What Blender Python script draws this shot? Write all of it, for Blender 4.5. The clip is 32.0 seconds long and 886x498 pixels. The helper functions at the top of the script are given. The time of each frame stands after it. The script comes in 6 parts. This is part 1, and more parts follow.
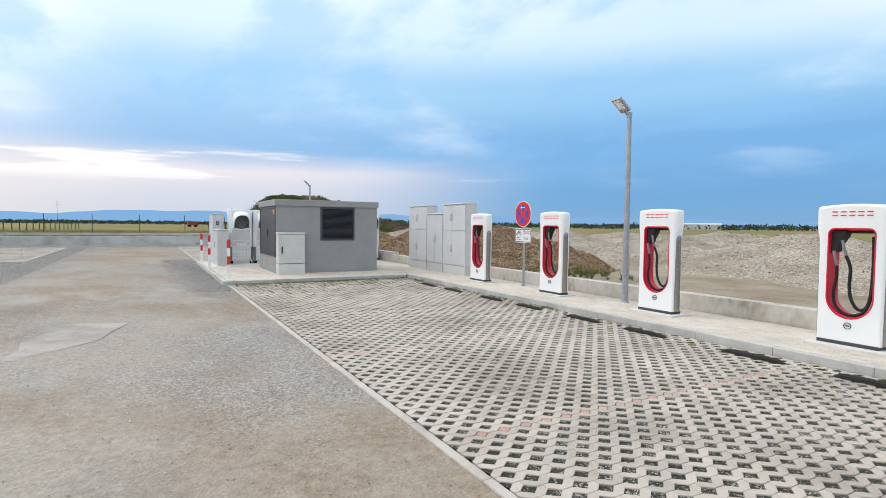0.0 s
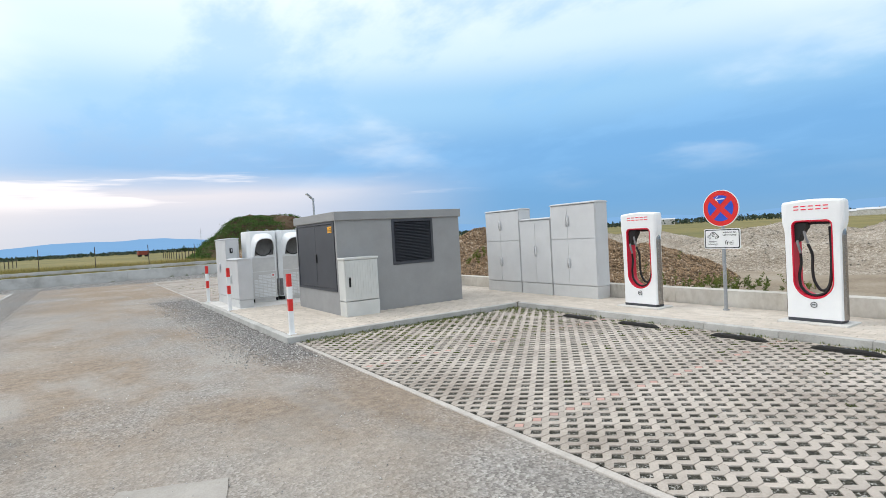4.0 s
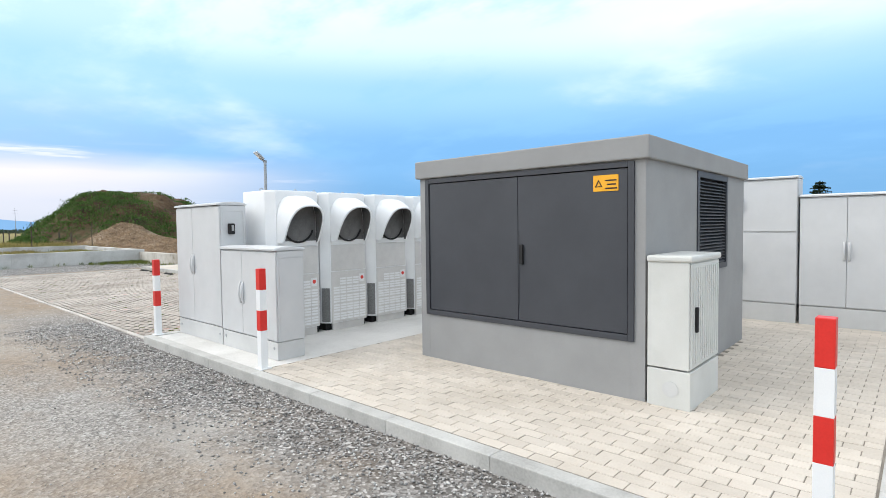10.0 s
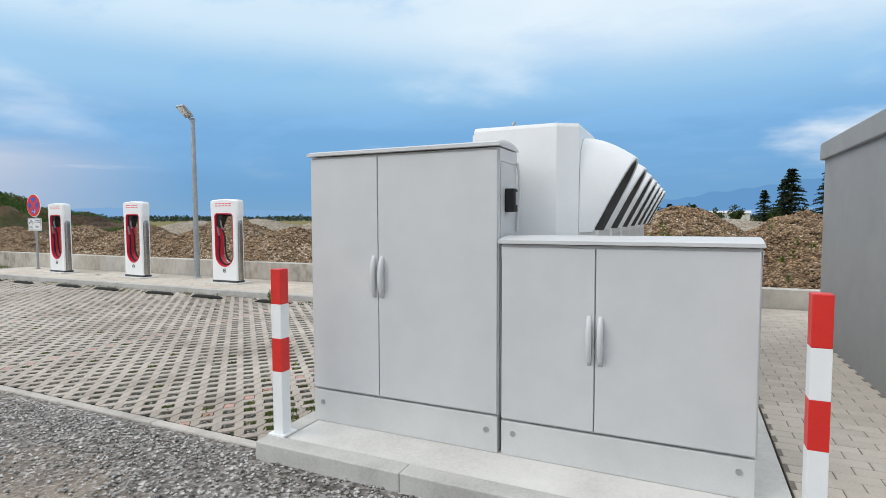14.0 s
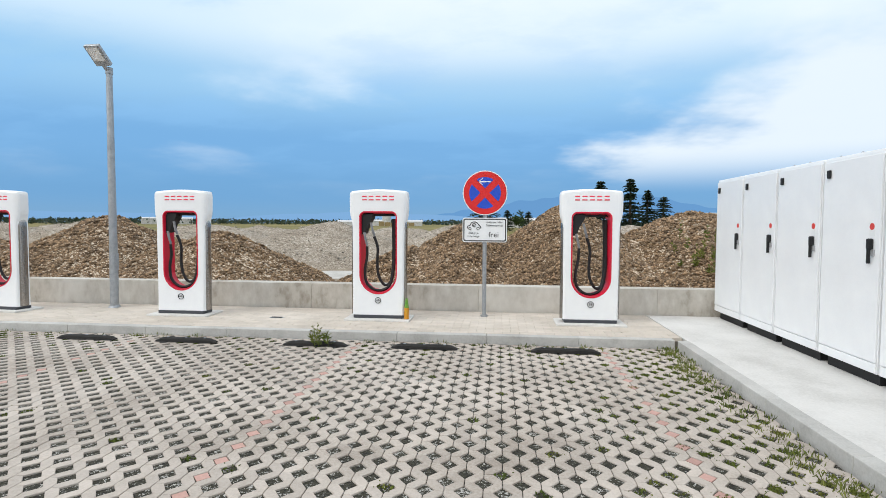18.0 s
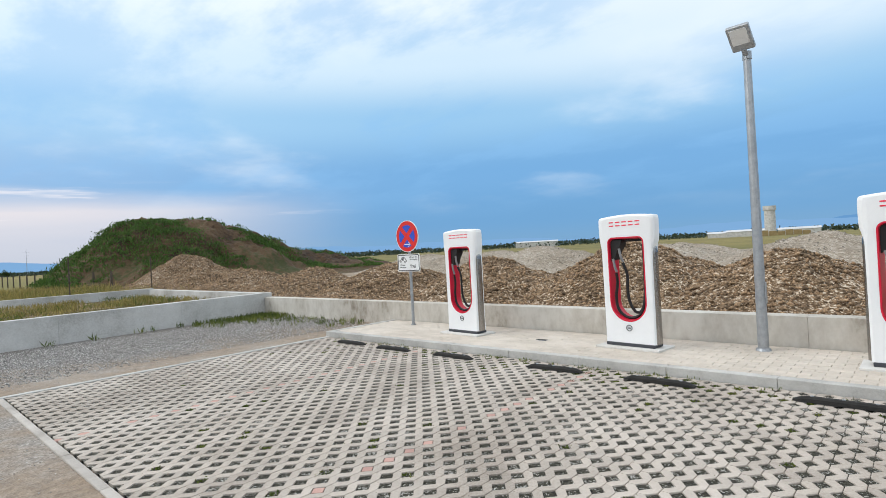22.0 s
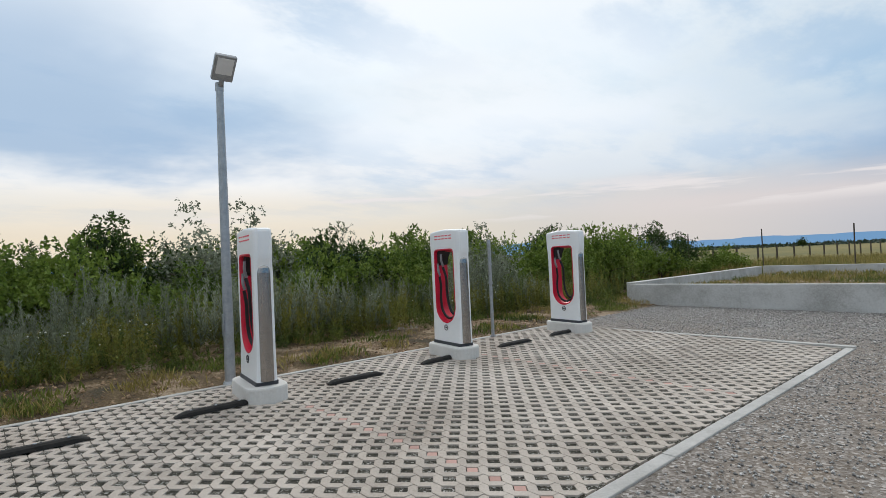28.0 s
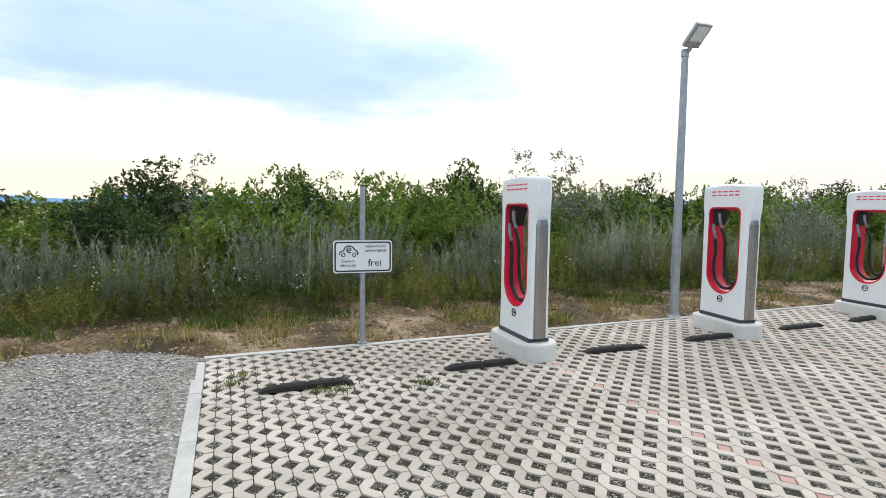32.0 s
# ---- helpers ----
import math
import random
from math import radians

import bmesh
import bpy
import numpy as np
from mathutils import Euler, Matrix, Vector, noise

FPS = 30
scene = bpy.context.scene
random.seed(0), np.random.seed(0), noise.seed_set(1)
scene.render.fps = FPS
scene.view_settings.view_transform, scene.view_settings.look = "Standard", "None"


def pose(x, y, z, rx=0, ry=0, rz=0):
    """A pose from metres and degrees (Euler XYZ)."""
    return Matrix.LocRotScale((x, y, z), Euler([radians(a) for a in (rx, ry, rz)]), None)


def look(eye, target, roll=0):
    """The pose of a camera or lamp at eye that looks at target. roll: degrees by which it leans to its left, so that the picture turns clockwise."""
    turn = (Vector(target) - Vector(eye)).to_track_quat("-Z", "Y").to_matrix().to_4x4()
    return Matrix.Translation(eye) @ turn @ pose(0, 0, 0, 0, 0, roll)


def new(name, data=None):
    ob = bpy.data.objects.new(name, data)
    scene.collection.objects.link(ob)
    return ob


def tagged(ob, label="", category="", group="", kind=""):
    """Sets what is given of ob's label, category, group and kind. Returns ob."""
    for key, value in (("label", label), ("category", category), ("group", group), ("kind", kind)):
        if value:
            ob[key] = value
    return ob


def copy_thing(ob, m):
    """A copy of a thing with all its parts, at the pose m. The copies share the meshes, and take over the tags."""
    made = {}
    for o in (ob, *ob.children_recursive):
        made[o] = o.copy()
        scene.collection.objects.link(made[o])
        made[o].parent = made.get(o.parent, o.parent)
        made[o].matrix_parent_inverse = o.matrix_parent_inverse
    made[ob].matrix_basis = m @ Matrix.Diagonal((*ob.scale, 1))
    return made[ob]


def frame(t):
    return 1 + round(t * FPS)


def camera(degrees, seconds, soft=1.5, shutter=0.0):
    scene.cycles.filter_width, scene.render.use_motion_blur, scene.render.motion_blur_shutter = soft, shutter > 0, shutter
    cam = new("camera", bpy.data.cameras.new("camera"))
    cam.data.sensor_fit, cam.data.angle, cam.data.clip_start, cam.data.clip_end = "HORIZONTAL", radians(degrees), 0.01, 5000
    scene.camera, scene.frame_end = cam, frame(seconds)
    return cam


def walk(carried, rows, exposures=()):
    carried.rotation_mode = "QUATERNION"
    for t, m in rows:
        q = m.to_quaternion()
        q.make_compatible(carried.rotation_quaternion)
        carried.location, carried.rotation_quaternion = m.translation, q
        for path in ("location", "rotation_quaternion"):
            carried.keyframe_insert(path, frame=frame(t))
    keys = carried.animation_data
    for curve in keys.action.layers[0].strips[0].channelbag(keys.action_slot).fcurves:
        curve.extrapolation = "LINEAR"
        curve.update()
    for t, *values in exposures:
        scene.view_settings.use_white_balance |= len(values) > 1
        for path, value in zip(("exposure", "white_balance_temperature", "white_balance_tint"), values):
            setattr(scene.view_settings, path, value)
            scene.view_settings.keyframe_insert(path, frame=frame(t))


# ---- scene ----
PATH = [
    (0, (0.264, 0.726, 1.504), (1.234, 2.472, 1.415), 0.6),
    (0.5, (-0.034, 1.377, 1.53), (0.896, 3.145, 1.442), -1.5),
    (1, (-0.152, 1.972, 1.566), (0.76, 3.749, 1.452), -0.7),
    (1.5, (-0.4, 2.602, 1.561), (0.527, 4.368, 1.419), -2.2),
    (2, (-0.493, 3.224, 1.478), (0.436, 4.993, 1.378), -2.3),
    (2.5, (-0.707, 3.938, 1.572), (0.326, 5.648, 1.492), -0.9),
    (3, (-0.565, 4.494, 1.563), (0.465, 6.206, 1.471), -1.6),
    (3.5, (-0.632, 5.227, 1.607), (0.443, 6.912, 1.545), -3.7),
    (5.5, (-0.748, 8.089, 1.508), (0.486, 9.663, 1.476), 0.7),
    (6, (-0.619, 8.813, 1.497), (0.62, 10.383, 1.455), -0.4),
    (6.5, (-0.592, 9.537, 1.496), (0.643, 11.109, 1.436), 0.9),
    (7, (-0.57, 10.237, 1.496), (0.68, 11.797, 1.422), -0.8),
    (7.5, (-0.554, 10.961, 1.489), (0.727, 12.494, 1.403), 0.2),
    (8, (-0.561, 11.682, 1.49), (0.805, 13.139, 1.395), -0.0),
    (8.5, (-0.592, 12.37, 1.502), (0.801, 13.803, 1.425), 0.0),
    (9, (-0.627, 13.052, 1.497), (0.861, 14.387, 1.425), -0.6),
    (9.5, (-0.657, 13.762, 1.495), (0.831, 15.096, 1.411), 0.9),
    (10, (-0.684, 14.433, 1.499), (0.801, 15.769, 1.413), -0.7),
    (10.5, (-0.655, 15.097, 1.478), (0.838, 16.424, 1.386), 0.5),
    (11, (-0.64, 15.791, 1.467), (0.921, 17.037, 1.37), 1.1),
    (11.5, (-0.578, 16.497, 1.45), (1.0, 17.722, 1.345), 1.6),
    (12, (-0.559, 17.16, 1.463), (1.027, 18.374, 1.354), -0.1),
    (12.5, (-0.526, 17.833, 1.436), (1.119, 18.963, 1.312), 0.0),
    (13, (-0.519, 18.504, 1.426), (1.177, 19.558, 1.304), 0.4),
    (13.5, (-0.492, 19.15, 1.406), (1.249, 20.128, 1.288), -2.0),
    (14, (-0.455, 19.791, 1.394), (1.362, 20.619, 1.281), -0.2),
    (14.4, (-0.382, 20.317, 1.391), (1.492, 21.007, 1.271), -0.3),
    (14.5, (-0.358, 20.437, 1.369), (1.526, 21.098, 1.248), -0.5),
    (16.5, (0.166, 22.664, 1.356), (2.145, 22.943, 1.286), -0.4),
    (17, (0.374, 23.114, 1.336), (2.359, 23.339, 1.246), 0.6),
    (17.5, (0.549, 23.572, 1.389), (2.539, 23.741, 1.282), 2.0),
    (18, (0.701, 24.016, 1.365), (2.688, 24.221, 1.27), 0.3),
    (18.5, (0.852, 24.54, 1.45), (2.806, 24.946, 1.334), 1.3),
    (19, (0.928, 25.12, 1.419), (2.883, 25.534, 1.333), 0.7),
    (19.5, (1.058, 25.659, 1.461), (2.975, 26.219, 1.354), -0.6),
    (20, (1.086, 26.228, 1.421), (2.969, 26.895, 1.325), -1.1),
    (20.5, (1.12, 26.724, 1.491), (2.988, 27.43, 1.389), -2.0),
    (21, (1.148, 27.238, 1.504), (2.917, 28.166, 1.422), -0.7),
    (21.5, (1.054, 27.716, 1.462), (2.706, 28.842, 1.454), -2.8),
    (22, (0.953, 28.138, 1.478), (2.425, 29.491, 1.483), -3.2),
    (22.5, (0.788, 28.479, 1.5), (2.034, 30.043, 1.52), -1.1),
    (23, (0.438, 28.737, 1.493), (1.429, 30.474, 1.514), -1.2),
    (23.5, (0.109, 28.981, 1.47), (0.699, 30.891, 1.512), -1.1),
    (24, (-0.262, 28.885, 1.513), (0.127, 30.845, 1.576), -1.9),
    (24.5, (-0.534, 28.912, 1.509), (-0.496, 30.909, 1.61), -4.5),
    (25, (-0.73, 28.941, 1.461), (-1.007, 30.921, 1.533), -2.9),
    (25.5, (-0.933, 28.947, 1.47), (-1.412, 30.889, 1.494), -2.7),
    (27.5, (-1.761, 28.444, 1.416), (-3.05, 29.972, 1.451), -0.9),
    (28, (-1.879, 28.017, 1.4), (-3.375, 29.344, 1.442), -2.6),
    (28.5, (-2.044, 27.621, 1.437), (-3.637, 28.83, 1.398), -4.4),
    (29, (-2.236, 27.3, 1.409), (-3.916, 28.384, 1.391), -2.0),
    (29.5, (-2.272, 26.864, 1.417), (-4.015, 27.842, 1.341), -0.1),
    (30, (-2.411, 26.478, 1.39), (-4.208, 27.349, 1.285), 0.8),
    (30.5, (-2.53, 26.104, 1.431), (-4.354, 26.916, 1.317), 2.2),
    (31, (-2.606, 25.635, 1.474), (-4.435, 26.427, 1.309), 1.2),
    (31.5, (-2.7, 25.214, 1.502), (-4.543, 25.97, 1.321), -0.4),
    (32, (-2.804, 24.706, 1.491), (-4.652, 25.457, 1.343), 0.7),
]
cam = camera(79.2, 32.0, soft=0.8)
walk(cam, [(t, look(eye, target, roll)) for t, eye, target, roll in PATH],
     exposures=[(0, 0.26), (6, 0.32), (7, 0.46), (9, 0.5), (11, 0.56), (12, 0.40), (14, 0.1), (17, 0.22), (18, 0.2), (19, 0.12), (23, 0.18), (25, -0.06), (27.5, -0.2), (29, -0.22), (31, 0.18), (32, 0.38)])

# ---- sky and sun: bright overcast evening, lightest towards the west ----
world = bpy.data.worlds.new("sky")
scene.world = world
world.use_nodes = True
wn, wl = world.node_tree.nodes, world.node_tree.links
wn.clear()


def wnode(kind, **props):
    n = wn.new(kind)
    for k, v in props.items():
        if k == "op":
            n.operation = v
        elif k == "blend":
            n.data_type, n.blend_type = "RGBA", v
    return n


def wmath(op, a, b=None, clamp=False):
    n = wn.new("ShaderNodeMath")
    n.operation, n.use_clamp = op, clamp
    for i, v in enumerate((a, b)):
        if v is None:
            continue
        if isinstance(v, (int, float)):
            n.inputs[i].default_value = v
        else:
            wl.new(v, n.inputs[i])
    return n.outputs[0]


def wramp(fac, stops, interp="EASE"):
    n = wn.new("ShaderNodeValToRGB")
    n.color_ramp.interpolation = interp
    els = n.color_ramp.elements
    while len(els) < len(stops):
        els.new(0.5)
    for e, (p, c) in zip(els, stops):
        e.position, e.color = p, (*c, 1)
    wl.new(fac, n.inputs[0])
    return n.outputs[0]


def wmix(fac, a, b):
    n = wn.new("ShaderNodeMix")
    n.data_type = "RGBA"
    if isinstance(fac, (int, float)):
        n.inputs[0].default_value = fac
    else:
        wl.new(fac, n.inputs[0])
    for i, v in ((6, a), (7, b)):
        if isinstance(v, tuple):
            n.inputs[i].default_value = (*v, 1)
        else:
            wl.new(v, n.inputs[i])
    return n.outputs[2]


def lin(r, g, b):
    """A colour from 0..255 display values."""
    return tuple(((v / 255 + 0.055) / 1.055) ** 2.4 if v > 10 else v / 255 / 12.92 for v in (r, g, b))


tc = wn.new("ShaderNodeTexCoord")
sep = wn.new("ShaderNodeSeparateXYZ")
wl.new(tc.outputs["Generated"], sep.inputs[0])
sx, sy, sz = sep.outputs
# position on a flat cloud deck, so that clouds flatten towards the horizon
deck = wmath("ADD", wmath("MAXIMUM", sz, 0.0), 0.16)
comb = wn.new("ShaderNodeCombineXYZ")
wl.new(wmath("DIVIDE", sx, deck), comb.inputs[0])
wl.new(wmath("DIVIDE", sy, deck), comb.inputs[1])


def wnoise(scale, detail, rough, offset, stretch=(1, 1, 1), vec=None):
    mp = wn.new("ShaderNodeMapping")
    mp.inputs["Location"].default_value = offset
    mp.inputs["Scale"].default_value = stretch
    wl.new(vec or comb.outputs[0], mp.inputs["Vector"])
    n = wn.new("ShaderNodeTexNoise")
    n.inputs["Scale"].default_value, n.inputs["Detail"].default_value = scale, detail
    n.inputs["Roughness"].default_value = rough
    wl.new(mp.outputs[0], n.inputs["Vector"])
    return n.outputs["Fac"]


elev = wmath("ADD", sz, 0.0, clamp=True)
# storm-blue side (east), pale side (west)
east = wramp(elev, [(0.0, lin(116, 162, 202)), (0.05, lin(104, 158, 206)), (0.14, lin(114, 168, 217)), (0.24, lin(150, 196, 232)), (0.33, lin(206, 229, 246)), (0.43, lin(232, 244, 252)), (1.0, (1.25, 1.25, 1.25))])
west = wramp(elev, [(0.0, (0.92, 0.83, 0.70)), (0.05, (0.98, 0.86, 0.69)), (0.10, (1.02, 0.94, 0.82)), (0.16, (1.12, 1.12, 1.12)), (0.27, (0.98, 1.10, 1.2)), (0.36, (1.1, 1.18, 1.25)), (0.45, (1.15, 1.2, 1.25)), (1.0, (1.35, 1.3, 1.28))])
# how far towards the west-south-west a direction lies
wfac = wmath("ADD", wmath("MULTIPLY", wmath("ADD", wmath("MULTIPLY", sx, -0.93), wmath("MULTIPLY", sy, 0.05)), 0.62), 0.42, clamp=True)
wfac = wramp(wfac, [(0.0, (0, 0, 0)), (0.42, (0.12,) * 3), (0.74, (0.7,) * 3), (1.0, (1, 1, 1))])
base = wmix(wfac, east, west)
# soft white cloud and bluish gaps
c1 = wnoise(0.75, 6, 0.52, (3.1, 1.7, 0.4))
c2 = wnoise(1.9, 6, 0.6, (7.3, 2.2, 1.1), (1.0, 0.6, 1))
cloud = wramp(c1, [(0.46, (0, 0, 0)), (0.66, (1, 1, 1))])
low = wramp(elev, [(0.03, (0, 0, 0)), (0.22, (0.75,) * 3), (0.5, (1, 1, 1))])
cover = wmath("MULTIPLY", wmath("MULTIPLY", cloud, low), 0.75)
base = wmix(cover, base, lin(240, 249, 255))
dark = wramp(c2, [(0.46, (0, 0, 0)), (0.64, (1, 1, 1))])
base = wmix(wmath("MULTIPLY", wmath("MULTIPLY", dark, low), 0.55), base, lin(138, 190, 236))
# pinkish bright streak low over the north and west
strk = wnoise(2.6, 4, 0.5, (1.3, 0.4, 2.0), (1, 1, 9), tc.outputs["Generated"])
lift = wmath("ADD", elev, wmath("MULTIPLY", wmath("SUBTRACT", strk, 0.5), 0.05))
band = wramp(lift, [(0.0, (0.5,) * 3), (0.04, (0.65,) * 3), (0.085, (0.95,) * 3), (0.105, (0.55,) * 3), (0.135, (0, 0, 0))], "LINEAR")
northwest = wramp(wmath("ADD", wmath("MULTIPLY", sy, 0.85), wmath("MULTIPLY", sx, -0.35)), [(0.40, (0, 0, 0)), (0.80, (1, 1, 1))])
not_west = wramp(wmath("ADD", sx, 1.0), [(0.28, (0, 0, 0)), (0.62, (1, 1, 1))])
base = wmix(wmath("MULTIPLY", wmath("MULTIPLY", band, wmath("MULTIPLY", northwest, not_west)), 0.85), base, (0.85, 0.765, 0.76))
# brightest part of the overcast, towards the sun
glow = wramp(wmath("ADD", wmath("ADD", wmath("MULTIPLY", sx, -0.66), wmath("MULTIPLY", sy, 0.75)), wmath("MULTIPLY", wmath("SUBTRACT", c2, 0.5), 0.35)), [(0.87, (0, 0, 0)), (0.995, (1, 1, 1))])
glow_high = wramp(elev, [(0.14, (0, 0, 0)), (0.26, (1, 1, 1)), (0.6, (0.6,) * 3)])
base = wmix(wmath("MULTIPLY", wmath("MULTIPLY", glow, glow_high), 0.7), base, (1.2, 1.22, 1.24))
# narrow bright cloud edges low in the north
s2 = wnoise(2.2, 5, 0.55, (4.4, 1.0, 0.6), (1, 1, 13), tc.outputs["Generated"])
thin = wramp(s2, [(0.52, (0, 0, 0)), (0.60, (1, 1, 1))])
level = wramp(elev, [(0.06, (0, 0, 0)), (0.085, (1, 1, 1)), (0.115, (1, 1, 1)), (0.14, (0, 0, 0))])
base = wmix(wmath("MULTIPLY", wmath("MULTIPLY", thin, level), wmath("MULTIPLY", northwest, 0.75)), base, (0.98, 0.92, 0.92))
# blue-grey cloud over the cream band in the west, white cloud bank in the south-east
c3 = wnoise(1.1, 5, 0.55, (5.0, 9.0, 3.0))
soft = wmath("MULTIPLY", wmath("SUBTRACT", c3, 0.5), 0.22)
wdir = wmath("ADD", wmath("ADD", wmath("MULTIPLY", sx, -1.0), wmath("MULTIPLY", sy, 0.04)), soft)
wblue = wramp(wdir, [(0.80, (0, 0, 0)), (0.95, (1, 1, 1))])
wlift = wmath("ADD", elev, wmath("MULTIPLY", soft, 0.8))
wband = wramp(wlift, [(0.13, (0, 0, 0)), (0.20, (1, 1, 1)), (0.33, (0.9,) * 3), (0.52, (0, 0, 0))])
base = wmix(wmath("MULTIPLY", wmath("MULTIPLY", wblue, wband), 0.85), base, lin(172, 201, 233))
sdir = wmath("ADD", wmath("ADD", wmath("MULTIPLY", sx, 0.77), wmath("MULTIPLY", sy, -0.64)), wmath("MULTIPLY", soft, 1.1))
bank = wramp(wmath("SUBTRACT", sdir, wmath("MULTIPLY", elev, 0.42)), [(0.80, (0, 0, 0)), (0.875, (1, 1, 1))])
bank_low = wramp(elev, [(0.05, (0, 0, 0)), (0.13, (1, 1, 1))])
base = wmix(wmath("MULTIPLY", wmath("MULTIPLY", bank, bank_low), 0.9), base, (0.80, 0.87, 0.93))
# thin bright veil high in the east
veil = wmath("MULTIPLY", wramp(wmath("ADD", sx, wmath("MULTIPLY", soft, 0.6)), [(0.74, (0, 0, 0)), (0.95, (1, 1, 1))]), wramp(elev, [(0.20, (0, 0, 0)), (0.36, (1, 1, 1))]))
base = wmix(wmath("MULTIPLY", veil, 0.55), base, lin(236, 245, 252))
# the clear sky that shines through at a low share
clear = wn.new("ShaderNodeTexSky")
clear.sky_type, clear.sun_disc = "NISHITA", False
clear.sun_elevation, clear.sun_rotation = radians(40), radians(318)
scaled = wn.new("ShaderNodeVectorMath")
scaled.operation = "SCALE"
scaled.inputs["Scale"].default_value = 0.10
wl.new(clear.outputs[0], scaled.inputs[0])
base = wmix(0.94, scaled.outputs[0], base)
bg = wn.new("ShaderNodeBackground")
bg.inputs["Strength"].default_value = 1.0
wl.new(base, bg.inputs["Color"])
wout = wn.new("ShaderNodeOutputWorld")
wl.new(bg.outputs[0], wout.inputs["Surface"])

sun = new("sun", bpy.data.lights.new("sun", "SUN"))
sun.data.energy, sun.data.angle, sun.data.color = 1.2, radians(40), (1.0, 0.96, 0.9)
sun.matrix_world = look((-12.5, 14, 15.5), (0, 0, 0))
scene.view_settings.exposure = 0.0


# ---- materials ----
def material(name, rough=0.6, metal=0.0):
    m = bpy.data.materials.new(name)
    m.use_nodes = True
    b = m.node_tree.nodes["Principled BSDF"]
    b.inputs["Roughness"].default_value, b.inputs["Metallic"].default_value = rough, metal
    return m, m.node_tree.nodes, m.node_tree.links, b


def surface(name, colours, scale=6.0, rough=0.6, metal=0.0, fine=60.0, bump=0.15, depth=0.004, detail=5, vary=0.0, space="Object", stops=None, stretch=(1, 1, 1)):
    """A material of two to four colours broken up by noise at two scales, with fine relief. vary: lightness from piece to piece."""
    m, n, l, b = material(name, rough, metal)
    co = n.new("ShaderNodeTexCoord")
    mp = n.new("ShaderNodeMapping")
    mp.inputs["Scale"].default_value = stretch
    if space == "World":
        g = n.new("ShaderNodeNewGeometry")
        l.new(g.outputs["Position"], mp.inputs["Vector"])
    else:
        l.new(co.outputs["Object"], mp.inputs["Vector"])
    big, small = n.new("ShaderNodeTexNoise"), n.new("ShaderNodeTexNoise")
    for t, s, d in ((big, scale, detail), (small, fine, 4)):
        t.inputs["Scale"].default_value, t.inputs["Detail"].default_value, t.inputs["Roughness"].default_value = s, d, 0.62
        l.new(mp.outputs[0], t.inputs["Vector"])
    add = n.new("ShaderNodeMath")
    add.operation = "MULTIPLY_ADD"
    l.new(small.outputs["Fac"], add.inputs[0])
    add.inputs[1].default_value = 0.45
    l.new(big.outputs["Fac"], add.inputs[2])
    ramp = n.new("ShaderNodeValToRGB")
    els = ramp.color_ramp.elements
    spots = stops or [0.5 + 0.45 * (i / (len(colours) - 1)) for i in range(len(colours))]
    while len(els) < len(colours):
        els.new(0.5)
    for e, p, c in zip(els, spots, colours):
        e.position, e.color = p, (*c, 1)
    l.new(add.outputs[0], ramp.inputs[0])
    out = ramp.outputs[0]
    if vary:
        info, geo = n.new("ShaderNodeObjectInfo"), n.new("ShaderNodeNewGeometry")
        s = n.new("ShaderNodeMath")
        s.operation = "ADD"
        l.new(info.outputs["Random"], s.inputs[0])
        l.new(geo.outputs["Random Per Island"], s.inputs[1])
        f = n.new("ShaderNodeMath")
        f.operation = "FRACT"
        l.new(s.outputs[0], f.inputs[0])
        mr = n.new("ShaderNodeMapRange")
        mr.inputs["To Min"].default_value, mr.inputs["To Max"].default_value = 1 - vary, 1 + vary
        l.new(f.outputs[0], mr.inputs["Value"])
        mul = n.new("ShaderNodeVectorMath")
        mul.operation = "SCALE"
        l.new(out, mul.inputs[0])
        l.new(mr.outputs[0], mul.inputs["Scale"])
        out = mul.outputs[0]
    l.new(out, b.inputs["Base Color"])
    if bump:
        bp = n.new("ShaderNodeBump")
        bp.inputs["Strength"].default_value, bp.inputs["Distance"].default_value = bump, depth
        l.new(small.outputs["Fac"], bp.inputs["Height"])
        l.new(bp.outputs[0], b.inputs["Normal"])
    return m


WHITE = surface("white_powder_coat", [(0.79, 0.80, 0.81), (0.86, 0.87, 0.87)], 3, 0.32, fine=140, bump=0.04, depth=0.001)
CABINET = surface("light_grey_cabinet_coat", [(0.55, 0.558, 0.565), (0.62, 0.628, 0.635)], 2.2, 0.42, fine=160, bump=0.05, depth=0.001)
CABINET_DARK = surface("grey_cabinet_plinth", [(0.53, 0.535, 0.53), (0.61, 0.615, 0.61)], 3, 0.5, fine=120, bump=0.06, depth=0.001)
SMALLCAB = surface("beige_grey_polyester_cabinet", [(0.55, 0.555, 0.53), (0.63, 0.635, 0.61)], 3, 0.5, fine=120, bump=0.06, depth=0.001)
RENDERED = surface("grey_painted_render", [(0.27, 0.271, 0.27), (0.318, 0.32, 0.32)], 2.0, 0.85, fine=110, bump=0.25, depth=0.003)
ANTHRACITE = surface("anthracite_steel", [(0.038, 0.041, 0.050), (0.052, 0.056, 0.066)], 2.0, 0.5, fine=120, bump=0.05, depth=0.001)
CONCRETE = surface("pale_concrete", [(0.53, 0.515, 0.485), (0.64, 0.625, 0.595), (0.71, 0.695, 0.665)], 1.6, 0.9, fine=45, bump=0.25, depth=0.004, space="World")
WALLCON = surface("wall_concrete", [(0.34, 0.33, 0.305), (0.52, 0.515, 0.495), (0.63, 0.625, 0.605)], 1.1, 0.9, fine=30, bump=0.2, depth=0.004, space="World")
